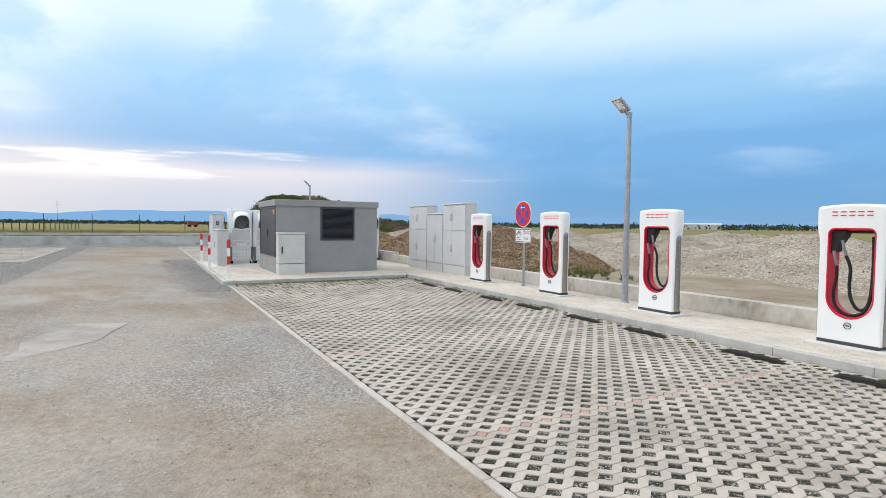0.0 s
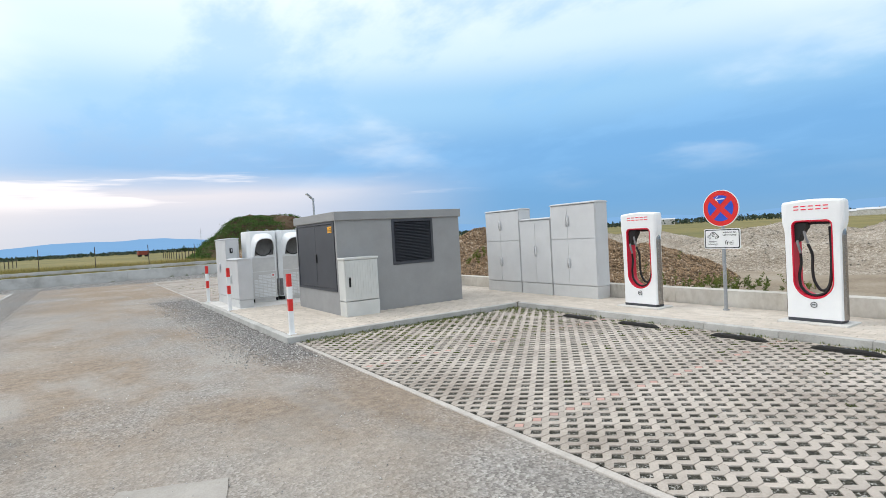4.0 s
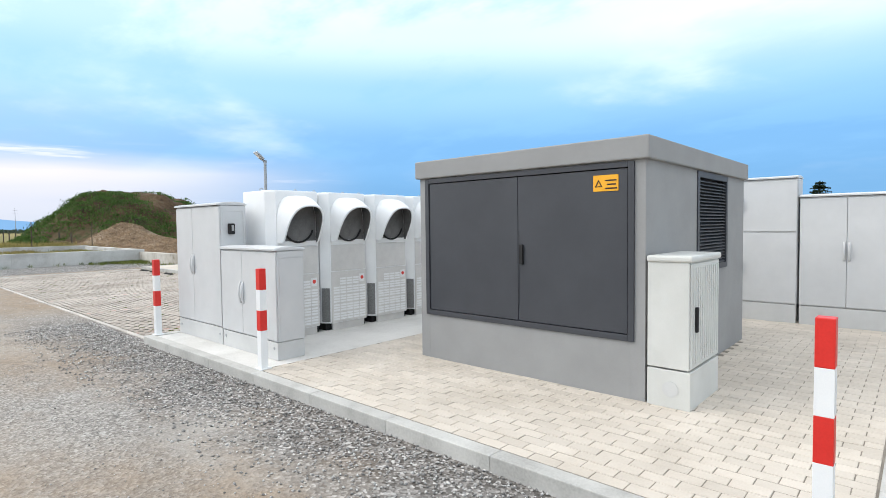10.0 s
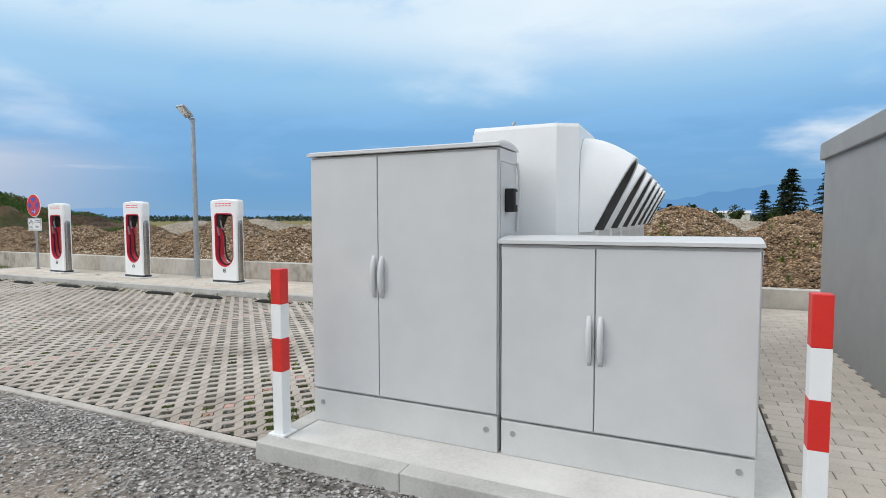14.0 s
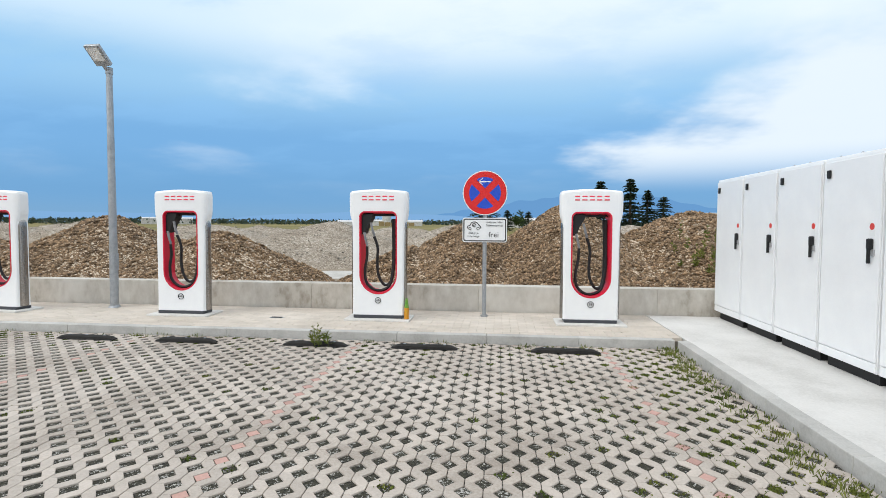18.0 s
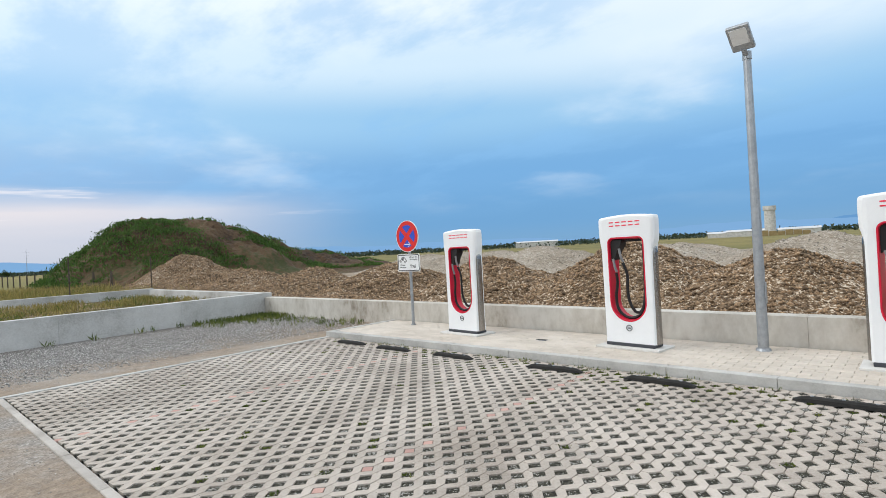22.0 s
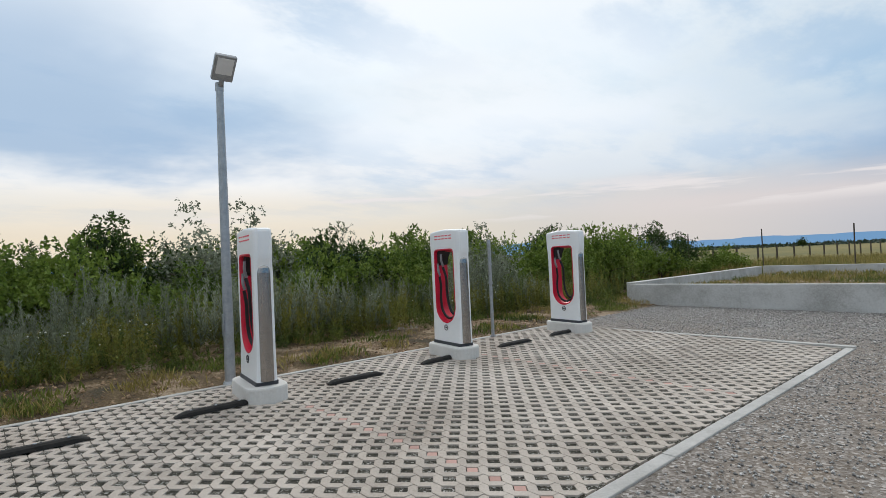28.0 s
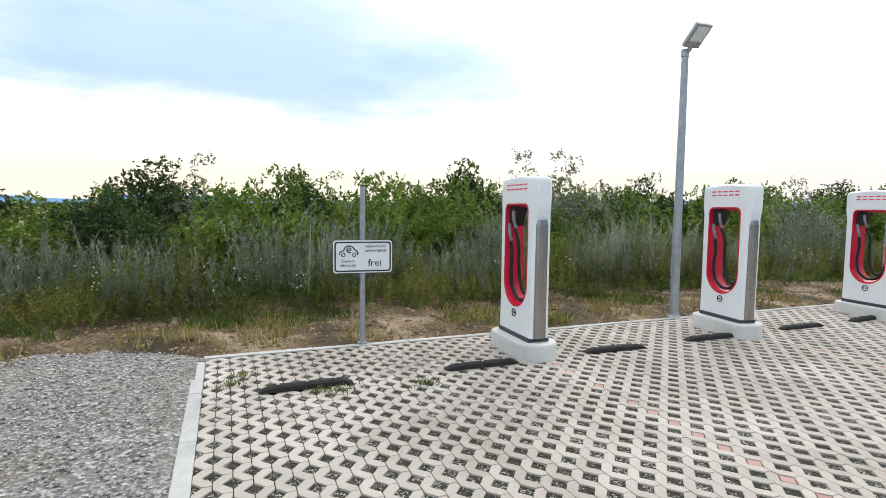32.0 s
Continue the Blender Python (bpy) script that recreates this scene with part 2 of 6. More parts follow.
KERB = surface("kerb_concrete", [(0.34, 0.33, 0.31), (0.46, 0.45, 0.425), (0.55, 0.54, 0.51)], 2.5, 0.9, fine=60, bump=0.3, depth=0.004, vary=0.06, space="World")
GRIDSTONE = surface("grid_paver_concrete", [(0.29, 0.246, 0.205), (0.44, 0.387, 0.335), (0.55, 0.49, 0.434)], 0.7, 0.92, fine=70, bump=0.35, depth=0.004, vary=0.10, space="World")
PINKSTONE = surface("pink_marker_paver", [(0.42, 0.25, 0.21), (0.53, 0.33, 0.28)], 3, 0.92, fine=70, bump=0.3, depth=0.004, vary=0.12, space="World")
PAVER = surface("beige_paver", [(0.475, 0.42, 0.355), (0.555, 0.495, 0.425), (0.61, 0.55, 0.48)], 1.5, 0.9, fine=80, bump=0.3, depth=0.003, vary=0.07, space="World")
JOINT = surface("joint_sand", [(0.16, 0.14, 0.115), (0.27, 0.24, 0.20)], 8, 0.95, fine=120, bump=0.4, depth=0.005, space="World")
STEEL = surface("galvanised_steel", [(0.30, 0.32, 0.34), (0.44, 0.46, 0.48)], 14, 0.45, 0.6, fine=60, bump=0.05, depth=0.001)
STAINLESS = surface("brushed_stainless", [(0.30, 0.285, 0.27), (0.42, 0.40, 0.38)], 5, 0.24, 1.0, fine=200, bump=0.05, depth=0.0006, stretch=(1, 1, 0.05))
RED = surface("red_lacquer", [(0.58, 0.008, 0.034), (0.66, 0.012, 0.046)], 4, 0.35, fine=100, bump=0.02, depth=0.001)
BLACK = surface("black_plastic", [(0.003, 0.003, 0.0035), (0.008, 0.008, 0.009)], 8, 0.62, fine=90, bump=0.1, depth=0.001)
RUBBER = surface("black_rubber", [(0.006, 0.006, 0.005), (0.022, 0.020, 0.018)], 8, 0.85, fine=60, bump=0.3, depth=0.003)
SIGNRED = surface("sign_red_film", [(0.62, 0.012, 0.012), (0.70, 0.018, 0.016)], 6, 0.4, fine=90, bump=0.02, depth=0.001)
SIGNBLUE = surface("sign_blue_film", [(0.01, 0.06, 0.48), (0.015, 0.08, 0.56)], 6, 0.4, fine=90, bump=0.02, depth=0.001)
SIGNWHITE = surface("sign_white_film", [(0.76, 0.77, 0.77), (0.84, 0.85, 0.85)], 6, 0.4, fine=90, bump=0.02, depth=0.001)
BOLLARDRED = surface("bollard_red_paint", [(0.60, 0.02, 0.015), (0.72, 0.03, 0.022)], 6, 0.4, fine=90, bump=0.05, depth=0.001)
YELLOW = surface("warning_yellow_film", [(0.80, 0.36, 0.01), (0.86, 0.42, 0.015)], 6, 0.5, fine=90, bump=0.02, depth=0.001)


def gravelly(name, colours, scale, rough=0.95, bump=0.8, depth=0.03, patch=0.5):
    """Loose gravel: stones of single colours in a Voronoi pattern, over broad patches."""
    m, n, l, b = material(name, rough)
    g = n.new("ShaderNodeNewGeometry")
    v = n.new("ShaderNodeTexVoronoi")
    v.inputs["Scale"].default_value = scale
    l.new(g.outputs["Position"], v.inputs["Vector"])
    w = n.new("ShaderNodeTexVoronoi")
    w.inputs["Scale"].default_value = scale * 2.7
    l.new(g.outputs["Position"], w.inputs["Vector"])
    p = n.new("ShaderNodeTexNoise")
    p.inputs["Scale"].default_value, p.inputs["Detail"].default_value = patch, 6
    l.new(g.outputs["Position"], p.inputs["Vector"])
    mix = n.new("ShaderNodeMix")
    mix.data_type = "RGBA"
    mix.inputs[0].default_value = 0.5
    l.new(v.outputs["Color"], mix.inputs[6])
    l.new(w.outputs["Color"], mix.inputs[7])
    bw = n.new("ShaderNodeRGBToBW")
    l.new(mix.outputs[2], bw.inputs[0])
    add = n.new("ShaderNodeMath")
    add.operation = "MULTIPLY_ADD"
    l.new(p.outputs["Fac"], add.inputs[0])
    add.inputs[1].default_value = 0.55
    l.new(bw.outputs[0], add.inputs[2])
    r = n.new("ShaderNodeValToRGB")
    els = r.color_ramp.elements
    while len(els) < len(colours):
        els.new(0.5)
    for i, (e, c) in enumerate(zip(els, colours)):
        e.position, e.color = 0.45 + 0.65 * i / (len(colours) - 1), (*c, 1)
    l.new(add.outputs[0], r.inputs[0])
    l.new(r.outputs[0], b.inputs["Base Color"])
    bp = n.new("ShaderNodeBump")
    bp.inputs["Strength"].default_value, bp.inputs["Distance"].default_value = bump, depth
    l.new(v.outputs["Distance"], bp.inputs["Height"])
    l.new(bp.outputs[0], b.inputs["Normal"])
    return m


# ---- mesh helpers ----
def part(name, bm, mat, parent=None, label="", smooth=False, kind="", loc=None):
    """One bmesh as one mesh object, under a thing or a part."""
    me = bpy.data.meshes.new(name)
    bm.normal_update()
    bm.to_mesh(me)
    bm.free()
    if mat:
        me.materials.append(mat)
    if smooth:
        for p in me.polygons:
            p.use_smooth = True
    ob = new(name, me)
    if parent:
        ob.parent = parent
    if loc:
        ob.location = loc
    return tagged(ob, label, kind=kind)


def empty(name, label, category, group="", loc=(0, 0, 0), rz=0.0, kind=""):
    ob = new(name)
    ob.empty_display_size = 0.2
    ob.matrix_basis = pose(*loc, 0, 0, rz)
    return tagged(ob, label, category, group, kind)


def box(x0, x1, y0, y1, z0, z1, bevel=0.0, bm=None):
    bm = bm or bmesh.new()
    m = Matrix.LocRotScale(((x0 + x1) / 2, (y0 + y1) / 2, (z0 + z1) / 2), None, (abs(x1 - x0), abs(y1 - y0), abs(z1 - z0)))
    r = bmesh.ops.create_cube(bm, size=1, matrix=m)
    if bevel:
        edges = list({e for v in r["verts"] for e in v.link_edges})
        bmesh.ops.bevel(bm, geom=edges, offset=bevel, segments=2, affect="EDGES", profile=0.5)
    return bm


def cyl(p, q, r0, r1=None, n=12, bm=None):
    """A capped rod from p to q."""
    bm = bm or bmesh.new()
    p, q = Vector(p), Vector(q)
    m = Matrix.Translation((p + q) / 2) @ (q - p).to_track_quat("Z", "Y").to_matrix().to_4x4()
    bmesh.ops.create_cone(bm, cap_ends=True, segments=n, radius1=r0, radius2=r0 if r1 is None else r1, depth=(q - p).length, matrix=m)
    return bm


def loft(bm, rings, cap=True):
    """Joins rings of points, of equal count, by quads."""
    vs = [[bm.verts.new(p) for p in ring] for ring in rings]
    n = len(vs[0])
    for a, b in zip(vs, vs[1:]):
        for i in range(n):
            bm.faces.new((a[i], a[(i + 1) % n], b[(i + 1) % n], b[i]))
    if cap:
        bm.faces.new(vs[0][::-1])
        bm.faces.new(vs[-1])
    return vs


def tube(points, r, n=8, bm=None):
    """A round cable along a smooth line through points."""
    bm = bm or bmesh.new()
    pts = [Vector(p) for p in points]
    line = []
    for i in range(len(pts) - 1):
        a, b, c, d = pts[max(i - 1, 0)], pts[i], pts[i + 1], pts[min(i + 2, len(pts) - 1)]
        for k in range(6):
            t = k / 6
            line.append(0.5 * ((2 * b) + (c - a) * t + (2 * a - 5 * b + 4 * c - d) * t * t + (3 * b - a - 3 * c + d) * t ** 3))
    line.append(pts[-1])
    rings = []
    for i, p in enumerate(line):
        way = (line[min(i + 1, len(line) - 1)] - line[max(i - 1, 0)]).normalized()
        side = way.cross(Vector((0.31, 0.9, 0.2))).normalized()
        up = way.cross(side)
        rings.append([p + r * (math.cos(a) * side + math.sin(a) * up) for a in (2 * math.pi * k / n for k in range(n))])
    loft(bm, rings)
    return bm


def round_rect(x0, x1, z0, z1, rb, rt, n=6):
    """Corner points of an upright rounded rectangle (x, z), counter-clockwise from the lower right."""
    pts = []
    for cx, cz, r, a0 in ((x1 - rb, z0 + rb, rb, -90), (x1 - rt, z1 - rt, rt, 0), (x0 + rt, z1 - rt, rt, 90), (x0 + rb, z0 + rb, rb, 180)):
        for k in range(n + 1):
            a = radians(a0 + 90 * k / n)
            pts.append((cx + r * math.cos(a), cz + r * math.sin(a)))
    return pts


def plate(pts, y0, y1, holes=(), bm=None, edge=0.0):
    """An upright plate, outline (x, z), from y0 to y1, with through holes; edge: a small chamfer at the front (y0)."""
    bm = bm or bmesh.new()
    made = []
    for loop, sign in [(pts, 1)] + [(h, -1) for h in holes]:
        cx = sum(p[0] for p in loop) / len(loop)
        cz = sum(p[1] for p in loop) / len(loop)
        span = max(max(abs(p[0] - cx), abs(p[1] - cz)) for p in loop)
        k = 1 - sign * edge / span if edge else 1
        front = [bm.verts.new((cx + (x - cx) * k, y0, cz + (z - cz) * k)) for x, z in loop]
        rings = [front]
        if edge:
            rings.append([bm.verts.new((x, y0 + edge, z)) for x, z in loop])
        rings.append([bm.verts.new((x, y1, z)) for x, z in loop])
        n = len(loop)
        for a, b in zip(rings, rings[1:]):
            for i in range(n):
                bm.faces.new((a[i], a[(i + 1) % n], b[(i + 1) % n], b[i]))
        made.append(rings)
    for which in (0, -1):
        edges = []
        for rings in made:
            ring = rings[which]
            edges += [bm.edges.get((ring[i], ring[(i + 1) % len(ring)])) for i in range(len(ring))]
        bmesh.ops.triangle_fill(bm, use_beauty=True, edges=edges)
    bmesh.ops.recalc_face_normals(bm, faces=bm.faces)
    return bm


def raw(name, verts, faces, mat, parent=None, label="", kind="", smooth=False):
    me = bpy.data.meshes.new(name)
    me.from_pydata([tuple(v) for v in verts], [], faces)
    me.update()
    if mat:
        me.materials.append(mat)
    if smooth:
        for p in me.polygons:
            p.use_smooth = True
    ob = new(name, me)
    if parent:
        ob.parent = parent
    return tagged(ob, label, kind=kind)


def lettering(text, size, mat, parent, m, name="lettering", align="CENTER", depth=0.001):
    """Raised lettering in the built-in font, as a mesh."""
    cu = bpy.data.curves.new("letters", "FONT")
    cu.body, cu.size, cu.align_x, cu.align_y, cu.extrude, cu.resolution_u = text, size, align, "CENTER", depth, 2
    tmp = bpy.data.objects.new("letters", cu)
    scene.collection.objects.link(tmp)
    bpy.context.view_layer.update()
    me = bpy.data.meshes.new_from_object(tmp.evaluated_get(bpy.context.evaluated_depsgraph_get()))
    bpy.data.objects.remove(tmp)
    me.materials.clear()
    me.materials.append(mat)
    ob = new(name, me)
    ob.parent = parent
    ob.matrix_basis = m
    return ob


# ---- ground, yard, walls ----
def field_material():
    """Dry meadow and stubble: yellow-green, browner far out, with mown tracks."""
    return surface("dry_meadow", [(0.07, 0.078, 0.014), (0.145, 0.13, 0.026), (0.205, 0.162, 0.04), (0.27, 0.21, 0.07)], 0.035, 0.95, fine=2.5, bump=0.5, depth=0.05, space="World", stretch=(1, 0.35, 1))


def yard_material():
    """Worn grey asphalt under loose chippings, with tan silt dried on it in patches."""
    m, n, l, b = material("gravelly_asphalt_yard", 0.93)
    g = n.new("ShaderNodeNewGeometry")

    def noise_at(scale, detail, rough=0.6, off=(0, 0, 0), stretch=(1, 1, 1)):
        mp = n.new("ShaderNodeMapping")
        mp.inputs["Location"].default_value, mp.inputs["Scale"].default_value = off, stretch
        l.new(g.outputs["Position"], mp.inputs["Vector"])
        t = n.new("ShaderNodeTexNoise")
        t.inputs["Scale"].default_value, t.inputs["Detail"].default_value, t.inputs["Roughness"].default_value = scale, detail, rough
        l.new(mp.outputs[0], t.inputs["Vector"])
        return t.outputs["Fac"]

    def ramp(f, stops):
        r = n.new("ShaderNodeValToRGB")
        els = r.color_ramp.elements
        while len(els) < len(stops):
            els.new(0.5)
        for e, (p, c) in zip(els, stops):
            e.position, e.color = p, (*c, 1)
        l.new(f, r.inputs[0])
        return r.outputs[0]

    def mix(f, a, c, blend="MIX"):
        x = n.new("ShaderNodeMix")
        x.data_type, x.blend_type = "RGBA", blend
        if isinstance(f, float):
            x.inputs[0].default_value = f
        else:
            l.new(f, x.inputs[0])
        for i, v in ((6, a), (7, c)):
            if isinstance(v, tuple):
                x.inputs[i].default_value = (*v, 1)
            else:
                l.new(v, x.inputs[i])
        return x.outputs[2]

    grain = noise_at(55, 3, 0.7)
    vor = n.new("ShaderNodeTexVoronoi")
    vor.inputs["Scale"].default_value = 50
    l.new(g.outputs["Position"], vor.inputs["Vector"])
    grey = ramp(grain, [(0.3, (0.09, 0.08, 0.071)), (0.5, (0.285, 0.262, 0.236)), (0.72, (0.55, 0.515, 0.475))])
    stones = ramp(vor.outputs["Color"], [(0.2, (0.11, 0.10, 0.09)), (0.55, (0.31, 0.288, 0.262)), (0.9, (0.58, 0.55, 0.51))])
    base = mix(0.55, grey, stones)
    ochre = ramp(noise_at(9, 6, 0.7), [(0.3, (0.165, 0.115, 0.075)), (0.7, (0.385, 0.295, 0.208))])
    dust = ramp(noise_at(14, 6, 0.75, (3, 1, 0)), [(0.3, (0.255, 0.218, 0.178)), (0.7, (0.475, 0.415, 0.35))])
    tan = mix(ramp(noise_at(0.42, 5, 0.6, (6.0, 2.5, 0), (1, 0.7, 1)), [(0.40, (0, 0, 0)), (0.56, (1, 1, 1))]), dust, ochre)
    silt = ramp(noise_at(0.30, 7, 0.62, (2.2, 0.7, 0), (1, 0.6, 1)), [(0.37, (0, 0, 0)), (0.52, (1, 1, 1))])
    base = mix(mix(0.8, (0, 0, 0), silt), base, tan)
    pale = ramp(noise_at(0.55, 5, 0.6, (9.1, 3.3, 0), (1, 0.5, 1)), [(0.56, (0, 0, 0)), (0.68, (0.55,) * 3)])
    base = mix(pale, base, (0.40, 0.385, 0.36))
    damp = ramp(noise_at(0.42, 6, 0.65, (4.0, 8.0, 0), (1, 0.45, 1)), [(0.52, (0, 0, 0)), (0.68, (0.42,) * 3)])
    base = mix(damp, base, (0.12, 0.115, 0.105))
    # coarse grey chippings lie along the island kerb and in front of the north wall
    sp = n.new("ShaderNodeSeparateXYZ")
    l.new(g.outputs["Position"], sp.inputs[0])

    def calc(op, a, c):
        x = n.new("ShaderNodeMath")
        x.operation = op
        for i, v in enumerate((a, c)):
            if isinstance(v, (int, float)):
                x.inputs[i].default_value = v
            else:
                l.new(v, x.inputs[i])
        return x.outputs[0]

    wob = calc("MULTIPLY", calc("SUBTRACT", noise_at(0.8, 5, 0.6, (1, 5, 0)), 0.5), 3.0)
    strip = calc("MULTIPLY", ramp(calc("ADD", calc("MULTIPLY", sp.outputs[0], 0.5), calc("MULTIPLY", wob, 0.45)), [(0.34, (0, 0, 0)), (0.75, (1, 1, 1))]), ramp(calc("MULTIPLY", calc("ABSOLUTE", calc("SUBTRACT", sp.outputs[1], 19.0), 0), 0.1), [(0.52, (1, 1, 1)), (0.80, (0, 0, 0))]))
    far_end = ramp(calc("SUBTRACT", calc("ADD", calc("MULTIPLY", sp.outputs[1], 0.2), calc("MULTIPLY", wob, 0.35)), 7.25), [(0.1, (0, 0, 0)), (0.5, (1, 1, 1))])
    chips = ramp(vor.outputs["Color"], [(0.2, (0.045, 0.042, 0.04)), (0.5, (0.165, 0.156, 0.148)), (0.75, (0.31, 0.296, 0.283)), (0.9, (0.58, 0.56, 0.54))])
    western = calc("MULTIPLY", ramp(calc("ADD", calc("MULTIPLY", sp.outputs[0], -0.25), calc("MULTIPLY", wob, 0.25)), [(0.28, (0, 0, 0)), (0.75, (1, 1, 1))]), ramp(calc("MULTIPLY", sp.outputs[1], 0.02), [(0.30, (0, 0, 0)), (0.38, (1, 1, 1))]))
    drift = calc("MULTIPLY", ramp(noise_at(0.5, 6, 0.65, (1.5, 9.2, 0)), [(0.40, (0, 0, 0)), (0.56, (0.8,) * 3)]), ramp(calc("MULTIPLY", sp.outputs[1], 0.02), [(0.46, (0, 0, 0)), (0.54, (1, 1, 1))]))
    base = mix(drift, base, ochre)
    base = mix(calc("MULTIPLY", calc("MAXIMUM", calc("MAXIMUM", strip, calc("MULTIPLY", western, 0.75)), far_end), 0.85), base, chips)
    l.new(base, b.inputs["Base Color"])
    bp = n.new("ShaderNodeBump")
    bp.inputs["Strength"].default_value, bp.inputs["Distance"].default_value = 0.75, 0.016
    l.new(mix(0.6, grain, vor.outputs["Distance"]), bp.inputs["Height"])
    l.new(bp.outputs[0], b.inputs["Normal"])
    return m


FIELD = field_material()
YARD = yard_material()
SOIL = surface("dry_soil_verge", [(0.05, 0.040, 0.016), (0.13, 0.08, 0.04), (0.12, 0.09, 0.034), (0.23, 0.15, 0.085), (0.42, 0.325, 0.22)], 1.3, 0.95, fine=32, bump=0.9, depth=0.06, space="World", stops=[0.60, 0.675, 0.72, 0.765, 0.87])
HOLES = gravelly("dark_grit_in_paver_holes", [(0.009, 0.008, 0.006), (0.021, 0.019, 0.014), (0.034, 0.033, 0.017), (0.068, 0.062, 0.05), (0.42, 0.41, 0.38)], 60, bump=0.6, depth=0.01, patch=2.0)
EARTH = gravelly("brown_gravel_spoil", [(0.022, 0.012, 0.005), (0.080, 0.046, 0.020), (0.16, 0.10, 0.052), (0.28, 0.195, 0.118), (0.58, 0.49, 0.38)], 20)
PALEGRAVEL = gravelly("pale_gravel_heap", [(0.15, 0.115, 0.08), (0.26, 0.215, 0.16), (0.35, 0.30, 0.24), (0.52, 0.47, 0.40)], 18)
MOUNDMAT = surface("overgrown_spoil", [(0.030, 0.017, 0.008), (0.070, 0.040, 0.018), (0.105, 0.064, 0.032), (0.05, 0.055, 0.015)], 0.16, 0.95, fine=3.5, bump=0.9, depth=0.15, space="World", stops=[0.58, 0.68, 0.76, 0.86])
STONE = surface("loose_stones", [(0.15, 0.144, 0.137), (0.58, 0.56, 0.535)], 30, 0.9, fine=120, bump=0.2, depth=0.002, vary=0.6, space="World")
SPOILSTONE = surface("spoil_stones", [(0.11, 0.060, 0.028), (0.37, 0.258, 0.155)], 30, 0.9, fine=120, bump=0.2, depth=0.002, vary=0.6, space="World")
PALESTONE = surface("heap_stones", [(0.21, 0.18, 0.14), (0.40, 0.36, 0.305)], 30, 0.9, fine=120, bump=0.2, depth=0.002, vary=0.5, space="World")


def west_z(x):
    """The yard rises a little towards the west bays."""
    return 0.0 if x > 0.5 else (0.03 * (0.5 - x) / 4.1 if x > -3.6 else 0.03 + 0.011 * (-3.6 - x))


def sheet(name, xs, ys, zf, mat, label="", category="", kind="structure", smooth=True):
    v = [(x, y, zf(x, y)) for y in ys for x in xs]
    w = len(xs)
    f = [(j * w + i, j * w + i + 1, (j + 1) * w + i + 1, (j + 1) * w + i) for j in range(len(ys) - 1) for i in range(w - 1)]
    return tagged(raw(name, v, f, mat, kind=kind, smooth=smooth), label, category)


def span(a, b, step):
    n = max(1, round((b - a) / step))
    return [a + (b - a) * i / n for i in range(n + 1)]


far = [-3500, -1200, -500, -200, -100] + span(-60, 60, 4) + [100, 200, 500, 1200, 3500]
sheet("ground", far, [y + 30 for y in far], lambda x, y: -0.06 + (0.05 * noise.noise((x * 0.1, y * 0.1, 0)) if abs(x) < 60 and y > 52 else 0.0), FIELD, "wide flat dry meadow and stubble fields", "ground")
def cut_cells(ob, inside):
    """Takes out the cells whose middle lies inside the paved rectangles."""
    bm = bmesh.new()
    bm.from_mesh(ob.data)
    gone = [f for f in bm.faces if any(a < f.calc_center_median().x < b and c < f.calc_center_median().y < d for a, b, c, d in inside)]
    bmesh.ops.delete(bm, geom=gone, context="FACES")
    bm.to_mesh(ob.data)
    bm.free()


def joined_spans(stops, step):
    out = [stops[0]]
    for a, b in zip(stops, stops[1:]):
        out += span(a, b, step)[1:]
    return out


yard = sheet("yard", joined_spans((-10.5, -8.1, -3.6, 1.99, 8.45), 0.5), joined_spans((-30, 14.5, 22.05, 24.45, 36.42, 42.2), 0.6), lambda x, y: west_z(x) - 0.004 + 0.006 * noise.noise((x * 0.6, y * 0.6, 3.0)), YARD, "grey gravelly asphalt yard with tan silt patches", "yard")
cut_cells(yard, [(1.99, 8.45, -20, 36.42), (-8.1, -3.6, 24.45, 36.42)])
# a paler repair in the asphalt, with a ragged outline
PATCHMAT = surface("pale_asphalt_repair", [(0.24, 0.218, 0.19), (0.345, 0.318, 0.285), (0.43, 0.40, 0.36)], 1.6, 0.93, fine=70, bump=0.5, depth=0.008, space="World")


def asphalt_patch(corners, z):
    rim = []
    for (xa, ya), (xb, yb) in zip(corners, corners[1:] + corners[:1]):
        for k in range(12):
            x, y = xa + (xb - xa) * k / 12, ya + (yb - ya) * k / 12
            rim.append((x + 0.07 * noise.noise((x * 3, y * 3, 1.0)), y + 0.07 * noise.noise((x * 3, y * 3, 6.0)), z))
    tagged(raw("asphalt_patch", rim, [tuple(range(len(rim)))], PATCHMAT, kind="structure"), "paler repaired patch in the asphalt yard", "road patch")


asphalt_patch([(-1.35, 7.95), (-1.02, 7.9), (-0.25, 8.7), (0.02, 9.9), (-0.62, 10.15), (-1.0, 9.3)], 0.007)
# strip of dry soil and thin grass behind the west bays
def verge_z(x, y):
    """Uneven soil that meets the pavers flush and dips below the gravel south of them."""
    back = min(1.0, max(0.0, (-8.15 - x) / 0.5))
    z = 0.078 + back * (0.045 + 0.06 * noise.noise((x * 0.8, y * 0.8, 1.0)) + 0.03 * noise.noise((x * 4, y * 4, 2.0)))
    if y < 24.6:
        z -= 0.09 * min(1.0, (24.6 - y) / 0.6) * max(0.0, min(1.0, (x + 8.9) / 0.6))
    return z


sheet("verge", span(-16, -8.12, 0.2), span(8, 44, 0.2), verge_z, SOIL, "dry soil verge with thin grass behind the bays", "verge")


